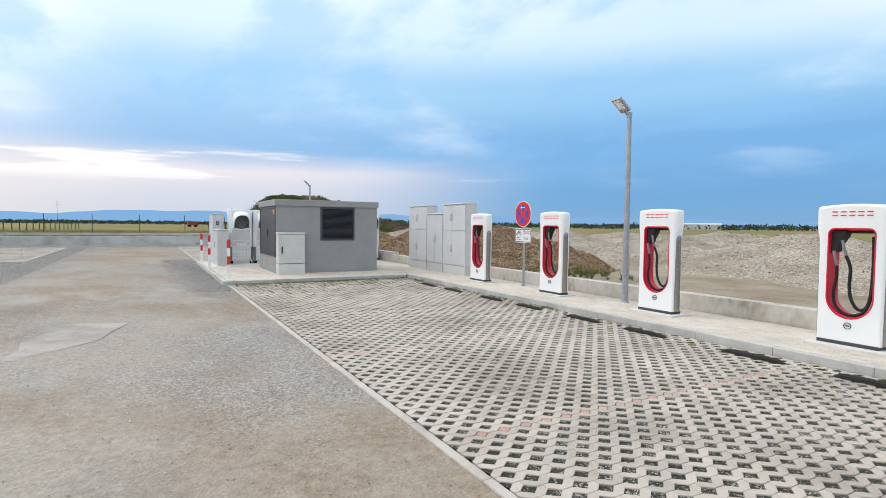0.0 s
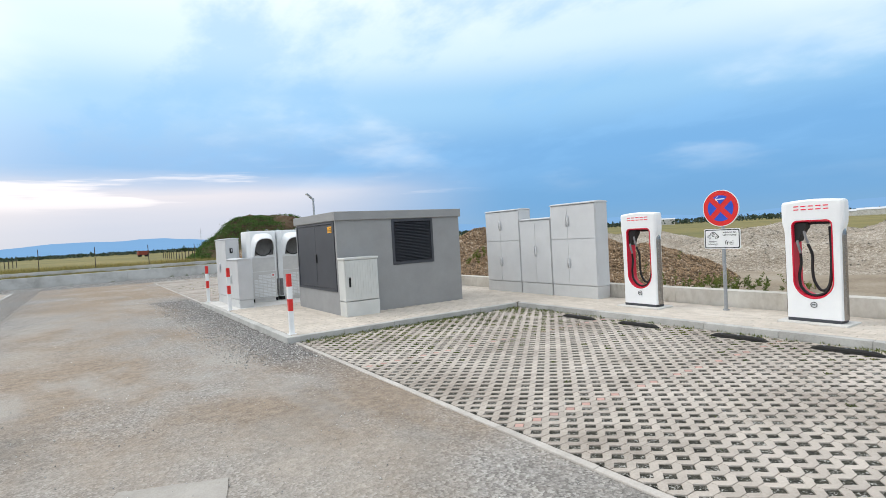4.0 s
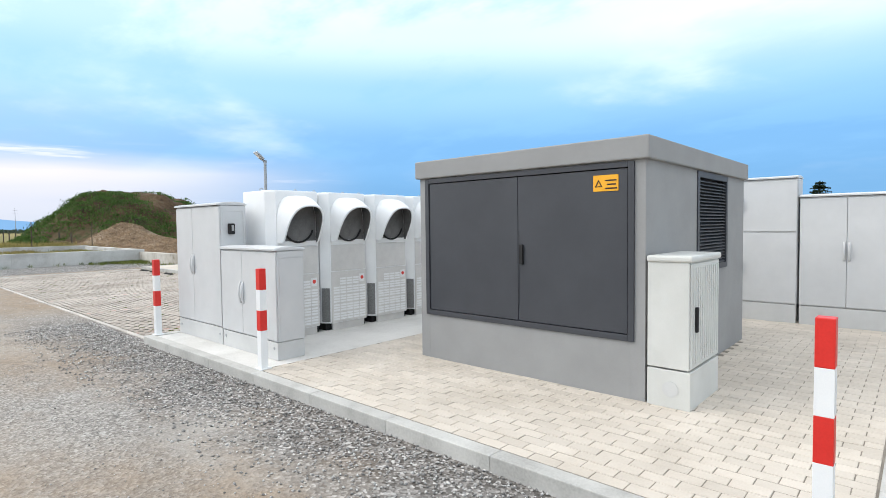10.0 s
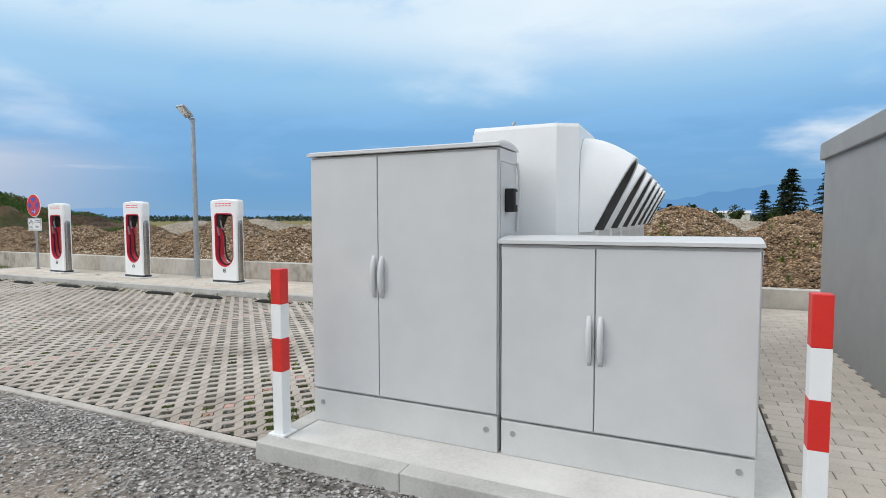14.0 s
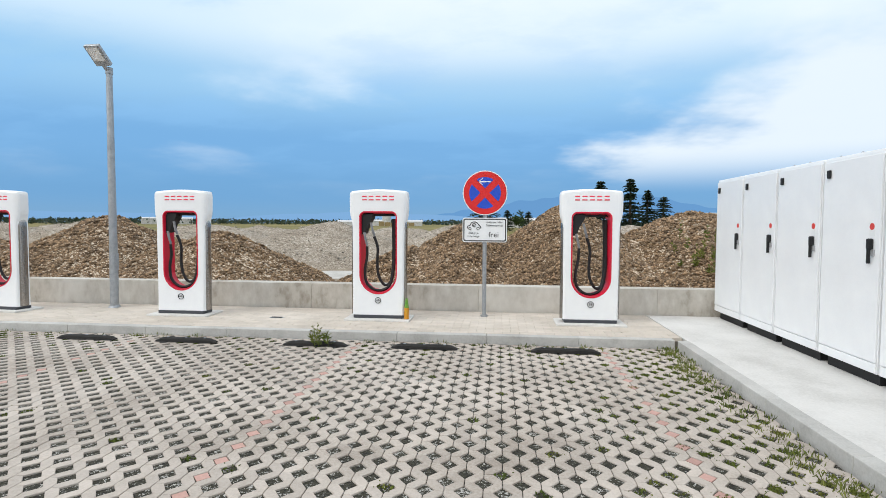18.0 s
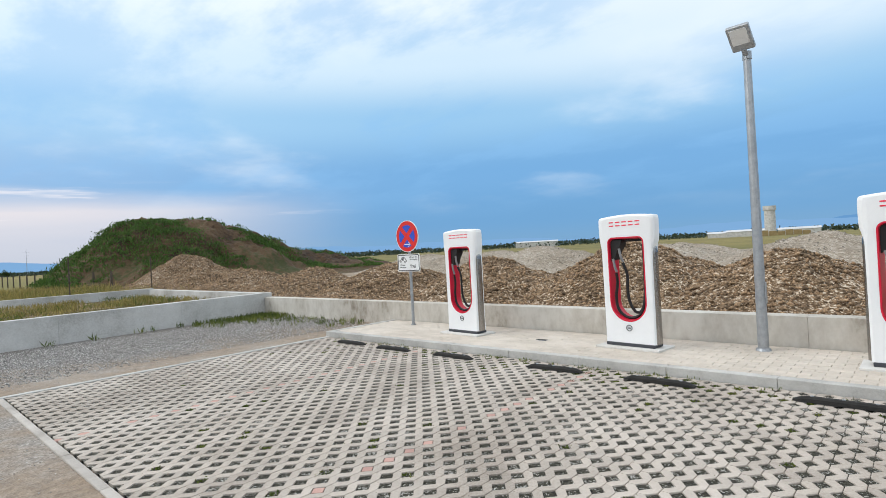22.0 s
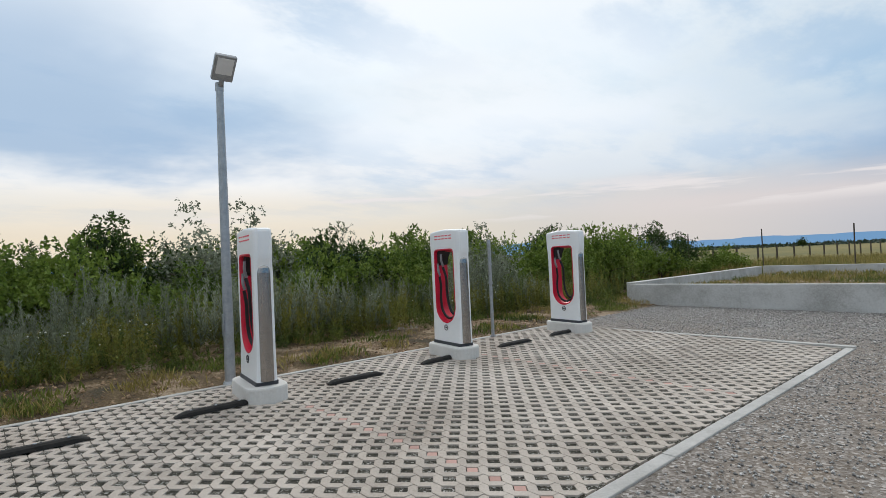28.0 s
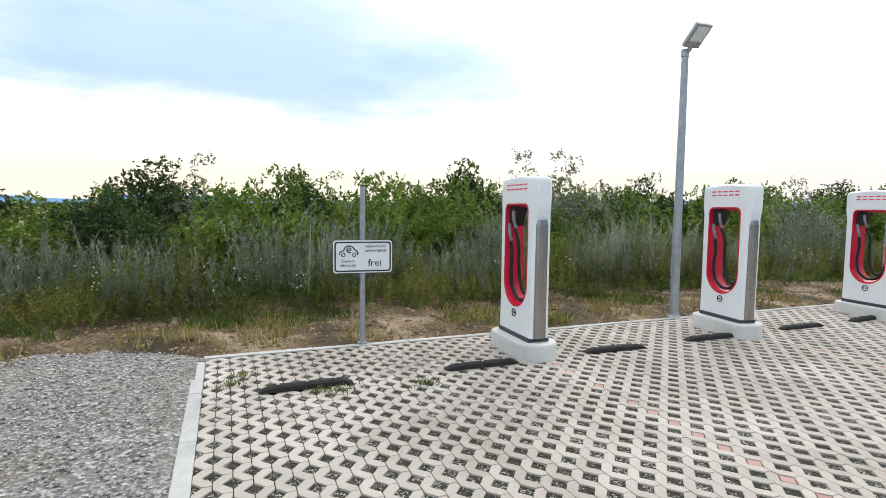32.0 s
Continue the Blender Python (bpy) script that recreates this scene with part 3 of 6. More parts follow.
WALLOLD = surface("stained_wall_concrete", [(0.24, 0.205, 0.16), (0.45, 0.415, 0.36), (0.56, 0.53, 0.475), (0.63, 0.605, 0.55)], 0.9, 0.92, fine=9, bump=0.2, depth=0.004, space="World", stretch=(1, 1, 0.6))


def walls():
    def wall(name, a, b, h, thick, z0, label):
        """Concrete upstand wall cast in lengths with open joints between them."""
        a, b = Vector((*a, 0)), Vector((*b, 0))
        d = b - a
        top = tagged(new(name), label, "wall", kind="structure")
        n = max(1, round(d.length / 2.5))
        ang = math.atan2(d.y, d.x)
        for i in range(n):
            p = a + d * (i / n)
            ln = d.length / n - 0.0015
            o = part("wall_panel", box(0, ln, -thick, 0, 0, h, 0.005), WALLOLD if name.startswith("wall_east") else WALLCON, top)
            o.matrix_basis = Matrix.Translation((p.x, p.y, z0)) @ Matrix.Rotation(ang, 4, "Z")
        return top

    wall("wall_east", (8.42, -20), (8.42, 19.3), 0.43, 0.25, -0.06, "low stained pale concrete wall along the east side")
    wall("wall_east_north", (8.42, 19.302), (8.42, 41.75), 0.525, 0.25, -0.06, "low stained pale concrete wall along the east side")
    wall("wall_north", (8.66, 41.78), (-8.9, 40.45), 0.64, 0.24, -0.06, "low white-grey concrete wall closing the yard")
    wall("wall_bed_east", (8.42, 42.05), (8.62, 51.0), 0.62, 0.24, -0.05, "low concrete wall of the planting bed")
    wall("wall_bed_north", (8.86, 51.25), (-9.3, 51.25), 0.66, 0.24, -0.05, "low concrete wall at the back of the planting bed")
    wall("wall_bed_west", (-9.25, 51.0), (-8.9, 40.75), 0.66, 0.24, -0.05, "low concrete wall of the planting bed")
    sheet("planting_bed", span(-9.0, 8.4, 0.4), span(40.9, 51.0, 0.4), lambda x, y: 0.30 + 0.05 * noise.noise((x * 0.7, y * 0.7, 5)) if y > 40.75 + 1.33 * (x + 8.9) / 17.6 else -0.3, SOIL, "raised bed of dry soil and grass inside low walls", "bed")


walls()


# ---- kerbs and edging ----
def run_of(name, a, b, z0, z1, wide, label, length=1.0, bevel=0.007, mat=KERB):
    """Kerb stones end to end from a to b; the stones lie to the left of the way."""
    top = tagged(new(name), label, "kerb", kind="structure")
    a, b = Vector((*a, 0)), Vector((*b, 0))
    d = b - a
    n = max(1, round(d.length / length))
    me = None
    for i in range(n):
        p = a + d * (i / n)
        if me is None:
            o = part("kerb_stone", box(0, d.length / n - 0.0025, 0, wide, z0, z1, bevel), mat, top)
            me = o.data
        else:
            o = new("kerb_stone", me)
            o.parent = top
        o.matrix_basis = Matrix.Translation((p.x, p.y, random.uniform(-0.0015, 0.0015))) @ Matrix.Rotation(math.atan2(d.y, d.x), 4, "Z")
    return top


run_of("kerb_island_west", (1.99, 14.48), (1.99, 22.05), -0.1, 0.10, 0.12, "grey concrete kerb beside the gravel")
run_of("kerb_island_south", (1.87, 14.46), (6.72, 14.46), -0.1, 0.10, 0.12, "grey concrete kerb round the paved island")
run_of("kerb_island_north", (6.72, 22.06), (1.87, 22.06), -0.1, 0.10, 0.12, "grey concrete kerb beside the concrete apron")
run_of("kerb_pad_south", (6.86, -19), (6.86, 14.46), -0.1, 0.10, 0.12, "grey concrete kerb in front of the charging posts")
run_of("kerb_pad_north", (6.86, 22.08), (6.86, 36.5), -0.1, 0.10, 0.12, "grey concrete kerb in front of the charging posts")
run_of("kerb_pad_end", (6.74, 36.42), (8.41, 36.42), -0.1, 0.10, 0.10, "grey concrete kerb at the end of the pad")
EDGE = surface("pale_edging_concrete", [(0.34, 0.31, 0.275), (0.46, 0.425, 0.385), (0.55, 0.515, 0.47)], 2.0, 0.92, fine=60, bump=0.3, depth=0.004, vary=0.1, space="World")
run_of("edging_south", (2.045, -19), (2.045, 14.45), -0.1, 0.010, 0.07, "flush concrete edging of the grid paving", 1.0, 0.008, EDGE)
run_of("edging_north", (2.045, 22.08), (2.045, 36.4), -0.1, 0.010, 0.07, "flush concrete edging of the grid paving", 1.0, 0.008, EDGE)
run_of("edging_north_end", (1.94, 36.4), (6.74, 36.4), -0.1, 0.012, 0.10, "flush concrete edging of the grid paving")
run_of("edging_west_front", (-3.56, 24.5), (-3.56, 36.45), -0.1, 0.042, 0.10, "flush concrete edging of the west bays")
run_of("edging_west_back", (-8.12, 24.5), (-8.12, 36.45), -0.1, 0.092, 0.08, "flush concrete edging of the west bays")
run_of("edging_west_south", (-8.12, 24.42), (-3.56, 24.42), -0.1, 0.066, 0.10, "flush concrete edging of the west bays")
run_of("edging_west_north", (-8.12, 36.42), (-3.56, 36.42), -0.1, 0.066, 0.10, "flush concrete edging of the west bays")

# ---- apron and pad beds ----
part("apron", box(2.0, 8.41, 19.32, 21.94, -0.1, 0.094, 0.004), CONCRETE, label="smooth pale concrete apron under the power cabinets", kind="structure")["category"] = "apron"
part("pad_bed", box(2.0, 8.41, 14.58, 19.31, -0.1, 0.094), JOINT, label="sand bed under the pavers", kind="structure")["category"] = "paving bed"
for y0, y1 in ((-19, 14.56), (21.95, 36.41)):
    part("pad_bed", box(6.87, 8.41, y0, y1, -0.1, 0.062), JOINT, label="sand bed under the pavers", kind="structure")["category"] = "paving bed"


# ---- charging posts ----
GREYTEXT = surface("black_print", [(0.018, 0.018, 0.02), (0.035, 0.035, 0.038)], 8, 0.6, fine=90, bump=0.02)
LOGORED = surface("logo_red", [(0.74, 0.025, 0.06), (0.82, 0.04, 0.085)], 8, 0.4, fine=90, bump=0.02)
CHROME = surface("satin_grey_plastic", [(0.38, 0.38, 0.39), (0.5, 0.5, 0.51)], 10, 0.35, 0.3, fine=90, bump=0.05)


PLUG = surface("silver_plug", [(0.16, 0.16, 0.165), (0.26, 0.26, 0.265)], 10, 0.4, fine=90, bump=0.05)
WEST_ROW = [(-7.46, 27.48, -3), (-7.42, 30.27, -8), (-7.44, 33.06, -9), (-7.50, 35.87, -8)]


def charging_post(label, group, loc, rz, number, plinth):
    top = empty("charging_post", label, "charging post", group, loc, rz)
    zb = 0.0
    if plinth:
        outline = []
        for cx, a0 in ((0.28, -90), (-0.28, 90)):
            for k in range(13):
                a = radians(a0 + 180 * k / 12)
                outline.append((cx + 0.16 * math.cos(a), 0.21 * math.sin(a)))
        bm = bmesh.new()
        loft(bm, [[(x * s, y * s, z) for x, y in outline] for s, z in ((1.0, -0.09), (1.0, 0.10), (0.985, 0.118), (0.95, 0.125))])
        part("plinth", bm, CONCRETE, top, "rounded pale concrete plinth", smooth=False)
        zb = 0.125
    else:
        part("base_slab", box(-0.43, 0.43, -0.22, 0.22, -0.005, 0.022, 0.006), CONCRETE, top, "thin concrete base slab")
        zb = 0.022
    part("foot", box(-0.325, 0.325, -0.113, 0.113, zb, zb + 0.042, 0.004), ANTHRACITE, top, "dark foot strip")
    tall = 0.985 if plinth else 1.04
    right = [(0.340, 0.04), (0.343, 0.6), (0.346, 1.14), (0.351, 1.19), (0.366, 1.25), (0.378, 1.29), (0.384, 1.34), (0.387, 1.5), (0.385, 1.56), (0.374, 1.588), (0.35, 1.598)]
    arch = [(0.35 - 0.70 * k / 12, 1.598 + 0.022 * math.sin(math.pi * k / 12)) for k in range(1, 12)]
    outline = right + arch + [(-x, z) for x, z in right[::-1]]
    hole = round_rect(-0.25, 0.25, 0.30, 1.345, 0.249, 0.075, 10)

    def deepen(bm):
        for v in bm.verts:
            v.co.y *= 1.0 + 0.08 * max(0.0, 1 - v.co.z / 0.35)
            v.co.z = v.co.z * tall + zb
        return bm

    def dense(loop, step=0.06):
        out = []
        for (x0, z0), (x1, z1) in zip(loop, loop[1:] + loop[:1]):
            n = max(1, int(math.hypot(x1 - x0, z1 - z0) / step))
            out += [(x0 + (x1 - x0) * k / n, z0 + (z1 - z0) * k / n) for k in range(n)]
        return out

    def shell():
        """The housing: rounded in plan, most at the head, with the opening cut through."""
        bm = bmesh.new()
        loop, inside = dense(outline), dense(hole)

        def ring(y, head, body):
            out = []
            for x, z in loop:
                t = max(0.0, min(1.0, (z - 1.14) / 0.18))
                inset = body + (head - body) * t * t * (3 - 2 * t)
                out.append(bm.verts.new((x - math.copysign(min(inset, abs(x)), x), y, z - (0.3 * inset if z > 1.5 else 0.0))))
            return out
        section = [(-0.097, 0.075, 0.024), (-0.091, 0.042, 0.010), (-0.078, 0.017, 0.002), (-0.055, 0.0, 0.0)]
        section += [(-y, a, b) for y, a, b in section[::-1]]
        rings = [ring(*s) for s in section]
        n = len(loop)
        for a, b in zip(rings, rings[1:]):
            for i in range(n):
                bm.faces.new((a[i], a[(i + 1) % n], b[(i + 1) % n], b[i]))
        cut = [[bm.verts.new((x, y, z)) for x, z in inside] for y in (-0.097, 0.097)]
        m = len(inside)
        for i in range(m):
            bm.faces.new((cut[0][i], cut[0][(i + 1) % m], cut[1][(i + 1) % m], cut[1][i]))
        for a, b in ((rings[0], cut[0]), (rings[-1], cut[1])):
            edges = [bm.edges.get((r[i], r[(i + 1) % len(r)])) for r in (a, b) for i in range(len(r))]
            bmesh.ops.triangle_fill(bm, use_beauty=True, edges=edges)
        bmesh.ops.recalc_face_normals(bm, faces=bm.faces)
        return bm

    part("shell", deepen(shell()), WHITE, top, "glossy white shell")
    # the red lining narrows towards the back, so that its cheeks show from in front
    bm = bmesh.new()
    loft(bm, [[(x, y, z) for x, z in round_rect(-0.2495 + i, 0.2495 - i, 0.3005 + i, 1.3445 - i, 0.2485 - i, max(0.0745 - i, 0.03), 10)] for y, i in ((-0.0995, 0.0), (-0.0995, 0.015), (-0.080, 0.020), (0.094, 0.046), (0.0945, 0.0))], cap=False)
    bmesh.ops.recalc_face_normals(bm, faces=bm.faces)
    part("lining", deepen(bm), RED, top, "glossy red lining of the opening")
    for s in (-1, 1):
        bm = bmesh.new()
        half = [(s * (0.335 + 0.036 * math.cos(a)), 0.068 * math.sin(a)) for a in (math.pi * (k / 10 - 0.5) for k in range(11))]
        loft(bm, [[(s * 0.335 + (x - s * 0.335) * q, y * q, z * tall + zb) for x, y in half] for z, q in ((0.045, 1), (1.14, 1), (1.19, 0.92), (1.22, 0.6))])
        bmesh.ops.recalc_face_normals(bm, faces=bm.faces)
        part("side_panel", bm, STAINLESS, top, "rounded brushed stainless side panel")
    bm = plate([(x, z + zb) for x, z in ((-0.235, 1.09), (-0.175, 1.11), (-0.145, 1.20), (-0.085, 1.30), (-0.065, 1.37), (-0.235, 1.37))], -0.06, 0.08, edge=0.006)
    box(-0.075, 0.235, -0.01, 0.08, 1.335 + zb, 1.375 + zb, 0.008, bm)
    holster = part("holster", bm, BLACK, top, "black plug holster")
    part("plug", tube([(-0.10, -0.075, 1.25 + zb), (-0.075, -0.085, 1.15 + zb), (-0.055, -0.07, 1.08 + zb)], 0.016, 8), PLUG, holster, "grey plug")
    part("plug", tube([(-0.19, -0.075, 1.12 + zb), (-0.165, -0.085, 1.02 + zb), (-0.15, -0.07, 0.95 + zb)], 0.016, 8), PLUG, holster, "grey plug")
    lines = ([(-0.15, -0.08, 0.94), (-0.155, -0.06, 0.8), (-0.185, -0.05, 0.62), (-0.165, -0.04, 0.46), (-0.06, -0.03, 0.365), (0.07, -0.03, 0.372), (0.155, -0.02, 0.46), (0.195, 0.0, 0.7), (0.20, 0.02, 1.0), (0.195, 0.03, 1.30)],
             [(-0.055, -0.08, 1.07), (-0.012, -0.06, 0.92), (-0.02, -0.05, 0.72), (-0.005, -0.04, 0.56), (0.06, -0.03, 0.44), (0.13, -0.01, 0.45), (0.17, 0.01, 0.58), (0.18, 0.03, 0.9), (0.17, 0.04, 1.30)])
    for line in lines:
        part("cable", tube([(x, y, z + zb) for x, y, z in line], 0.0185, 8), BLACK, top, "black charging cable")
    # five red marks in place of the maker's name, and the bay mark below the opening
    strokes = []
    for k in range(5):
        x = -0.18 + 0.09 * k
        strokes += [(x - 0.031, x + 0.031, 1.546, 1.560), (x - 0.031, x + 0.031, 1.503, 1.517)]
    for xa, xb, za, zc in strokes:
        part("logo_bar", box(xa, xb, -0.1005, -0.096, za * tall * 0.985 + zb, zc * tall * 0.985 + zb), LOGORED, top)
    ring = [(0.040 * math.cos(a), 0.235 + 0.040 * math.sin(a)) for a in (2 * math.pi * k / 24 for k in range(24))]
    small = [(0.034 * math.cos(a), 0.235 + 0.034 * math.sin(a)) for a in (2 * math.pi * k / 24 for k in range(24))]
    badge = part("badge", plate([(x, z + zb) for x, z in ring], -0.1085, -0.100, [[(x, z + zb) for x, z in small]]), GREYTEXT, top, "grey ring with the bay mark")
    if number:
        lettering(number, 0.042, GREYTEXT, badge, pose(0, -0.1075, 0.235 + zb, 90, 0, 0))
    else:
        part("mark", box(-0.018, 0.018, -0.1085, -0.100, 0.229 + zb, 0.241 + zb), GREYTEXT, badge)
    return top


EAST_ROW = [(3.94, ""), (6.70, ""), (9.31, ""), (12.08, ""), (22.88, "3B"), (25.60, "4A"), (28.33, "4B"), (31.07, ""), (33.88, "")]
for y, mark in EAST_ROW:
    charging_post("white charging post with red opening and black cables on kerbed pad", "charging posts of the east row", (7.65, y - 0.025, 0.10), -90 - (5 if y > 30 else 0), mark, False)
for x, y, turn in WEST_ROW:
    charging_post("white charging post with red opening on a rounded concrete plinth", "charging posts of the west row", (x, y, west_z(x) + 0.035), turn, "", True)


# ---- wheel stops ----
def wheel_stop(group):
    top = empty("wheel_stop", "black rubber wheel stop, dusty, lying on the grid paving", "wheel stop", group)
    bm = bmesh.new()
    prof = [(-0.05, 0.0), (-0.042, 0.03), (-0.02, 0.044), (0.02, 0.044), (0.042, 0.03), (0.05, 0.0)]
    loft(bm, [[(px * s, y, pz * h) for px, pz in prof] for y, s, h in ((-0.36, 0.75, 0.25), (-0.30, 1, 0.8), (-0.25, 1, 1), (0.25, 1, 1), (0.30, 1, 0.8), (0.36, 0.75, 0.25))])
    part("bar", bm, RUBBER, top)
    for y in (-0.22, 0.0, 0.22):
        part("bolt", cyl((0, y, 0.042), (0, y, 0.049), 0.014, n=8), STEEL, top, "steel fixing bolt")
    return top


first = wheel_stop("wheel stops of the bays")
spots = []
for y, _ in EAST_ROW[:4] + EAST_ROW[4:]:
    for dy in (0.42, -0.80):
        if dy < 0 and y in (22.88,):
            continue
        spots.append((6.40, y + dy, 0.012))
for y in (25.28, 26.84, 28.37, 29.74, 31.32, 32.68, 34.2, 35.5):
    x = -7.03 - 0.03 * (y - 25.3)
    spots.append((x, y, west_z(x) + 0.014))
spots.append((6.45, 35.4, 0.012))
for i, (x, y, z) in enumerate(spots):
    m = pose(x, y, z, 0, 0, random.uniform(-2.5, 2.5))
    if i:
        copy_thing(first, m)
    else:
        first.matrix_basis = m


# ---- lamps, signs, bollards ----
def street_lamp(loc, az):
    top = empty("street_lamp", "slim galvanised lamp post with a flat tilted head", "street lamp", "lamp posts of the lot", loc)
    part("pole", cyl((0, 0, 0), (0, 0, 3.43), 0.06, 0.042, 16), STEEL, top, smooth=False)
    part("cap", cyl((0, 0, 3.41), (0, 0, 3.50), 0.05, 0.05, 12), STEEL, top)
    part("service_door", box(-0.03, 0.03, -0.063, -0.05, 0.55, 0.8, 0.004), STEEL, top, "small access flap")
    part("collar", cyl((0, 0, 0.0), (0, 0, 0.03), 0.085, 0.07, 16), STEEL, top)
    d = Vector((math.cos(az), math.sin(az), 0))
    part("arm", tube([(0, 0, 3.45), d * 0.06 + Vector((0, 0, 3.48)), d * 0.10 + Vector((0, 0, 3.52))], 0.03), STEEL, top)
    head = part("lamp_head", box(0.0, 0.32, -0.12, 0.12, -0.02, 0.035, 0.012), STEEL, top, "flat grey lamp head")
    head.matrix_basis = Matrix.Translation(d * 0.08 + Vector((0, 0, 3.51))) @ Matrix.Rotation(az, 4, "Z") @ Matrix.Rotation(radians(-42), 4, "Y")
    part("lens", box(0.09, 0.29, -0.09, 0.09, -0.026, -0.021), SIGNWHITE, head, "pale lamp glass")
    for k in range(4):
        part("cooling_fin", box(0.05 + 0.05 * k, 0.07 + 0.05 * k, -0.10, 0.10, 0.035, 0.048), STEEL, head)


for x, y, z, az in ((8.06, 7.76, 0.10, 172), (8.06, 29.67, 0.10, 176), (-8.22, 30.26, 0.09, -4)):
    street_lamp((x, y, z), radians(az))


def car_symbol(parent, y):
    """A small car with a plug tail, drawn in bars and rings."""
    bm = tube([(-0.235, y, 0.015), (-0.23, y, 0.045), (-0.20, y, 0.055), (-0.175, y, 0.095), (-0.12, y, 0.102), (-0.075, y, 0.06), (-0.055, y, 0.04), (-0.055, y, 0.015)], 0.006, 5)
    for cx in (-0.20, -0.09):
        tube([(cx + 0.018 * math.cos(a), y, 0.015 + 0.018 * math.sin(a)) for a in (2 * math.pi * k / 10 for k in range(11))], 0.004, 5, bm)
    tube([(-0.165, y, 0.06), (-0.125, y, 0.064), (-0.135, y, 0.085), (-0.158, y, 0.08), (-0.163, y, 0.055), (-0.145, y, 0.036), (-0.125, y, 0.043)], 0.0055, 5, bm)
    return part("car_symbol", bm, GREYTEXT, parent)


def traffic_sign(loc, rz, arrow, round_sign=True, panel_z=1.18, tall=1.98, panel=True, label=""):
    top = empty("traffic_sign", label or "no-stopping sign above a charging-only plate on a steel pole", "traffic sign", "", loc, rz)
    part("pole", cyl((0, 0.03, 0), (0, 0.03, tall), 0.028, n=14), STEEL, top)
    part("foot", cyl((0, 0.03, 0), (0, 0.03, 0.02), 0.05, n=12), STEEL, top)
    if round_sign:
        cz = tall - 0.30
        disc = part("round_plate", plate([(0.30 * math.cos(a), cz + 0.30 * math.sin(a)) for a in (2 * math.pi * k / 40 for k in range(40))], -0.016, -0.004), SIGNWHITE, top, "round white-edged plate")
        part("red_ring", plate([(0.288 * math.cos(a), cz + 0.288 * math.sin(a)) for a in (2 * math.pi * k / 40 for k in range(40))], -0.019, -0.0165), SIGNRED, disc, "red face")
        for k in range(4):
            pts = []
            c0 = radians(90 * k)
            mid = (0.062 * math.cos(c0), cz + 0.062 * math.sin(c0))
            pts.append(mid)
            for j in range(9):
                a = c0 + radians(-33 + 66 * j / 8)
                pts.append((0.212 * math.cos(a), cz + 0.212 * math.sin(a)))
            part("blue_field", plate(pts, -0.0215, -0.0192), SIGNBLUE, disc, "blue field")
        if arrow:
            ax = arrow
            az = cz + 0.15 if ax < 0 else cz - 0.15
            bm = box(-0.075, 0.075, -0.0235, -0.0218, az - 0.008, az + 0.008)
            for s in (-1, 1):
                loft(bm, [[(ax * 0.085, y, az - 0.004), (ax * 0.085, y, az + 0.006), (ax * 0.03, y, az + s * 0.045 + 0.006), (ax * 0.03, y, az + s * 0.045 - 0.006)] for y in (-0.0235, -0.0218)])
            part("arrow", bm, SIGNWHITE, disc, "white arrow")
    for z in (panel_z + 0.21, panel_z - 0.1) if not panel else (panel_z + 0.09, panel_z - 0.09):
        part("clamp", cyl((0, 0.03, z - 0.02), (0, 0.03, z + 0.02), 0.036, n=12), STEEL, top)
    if panel:
        out = [(x, panel_z + z) for x, z in round_rect(-0.30, 0.30, -0.165, 0.165, 0.03, 0.03)]
        board = part("plate", plate(out, -0.012, -0.002), SIGNWHITE, top, "white plate about charging electric cars")
        part("border", plate([(x, panel_z + z) for x, z in round_rect(-0.288, 0.288, -0.153, 0.153, 0.026, 0.026)], -0.0145, -0.0125, [[(x, panel_z + z) for x, z in round_rect(-0.274, 0.274, -0.139, 0.139, 0.02, 0.02)]]), GREYTEXT, board, "thin black border")
        inner = pose(0, -0.0135, panel_z, 90, 0, 0)
        lettering("während des\nLadevorgangs", 0.042, GREYTEXT, board, inner @ pose(0.13, 0.085, 0))
        lettering("Elektro-\nfahrzeuge", 0.042, GREYTEXT, board, inner @ pose(-0.15, -0.065, 0))
        lettering("frei", 0.105, GREYTEXT, board, inner @ pose(0.12, -0.065, 0))
        car_symbol(board, -0.0135).matrix_basis = pose(0, 0, panel_z + 0.005)
    return top


traffic_sign((7.97, 10.75, 0.10), -90, -1)
traffic_sign((7.97, 24.20, 0.10), -90, -1)
traffic_sign((7.97, 35.48, 0.10), -90, 1)
traffic_sign((-8.16, 26.0, 0.09), 86, 0, False, 0.91, 1.62, True, "white charging-only plate on a bare steel pole")
traffic_sign((-8.1, 34.6, 0.09), 175, 0, False, 1.0, 1.62, False, "bare steel sign pole with two clamps")


def bollard(loc):
    top = empty("bollard", "square post in red and white bands on the kerb", "bollard", "bollards along the kerb", loc)
    part("foot_plate", box(-0.06, 0.06, -0.06, 0.06, 0.0, 0.01), WHITE, top)
    zs = [(0.01, 0.385, WHITE), (0.385, 0.585, BOLLARDRED), (0.585, 0.79, WHITE), (0.79, 1.0, BOLLARDRED)]
    for a, b, m in zs:
        part("band", box(-0.036, 0.036, -0.036, 0.036, a, b, 0.002 if b < 1 else 0.004), m, top, "red band" if m is BOLLARDRED else "white band")


for y in (14.73, 19.31, 22.0):
    bollard((2.035, y, 0.10))


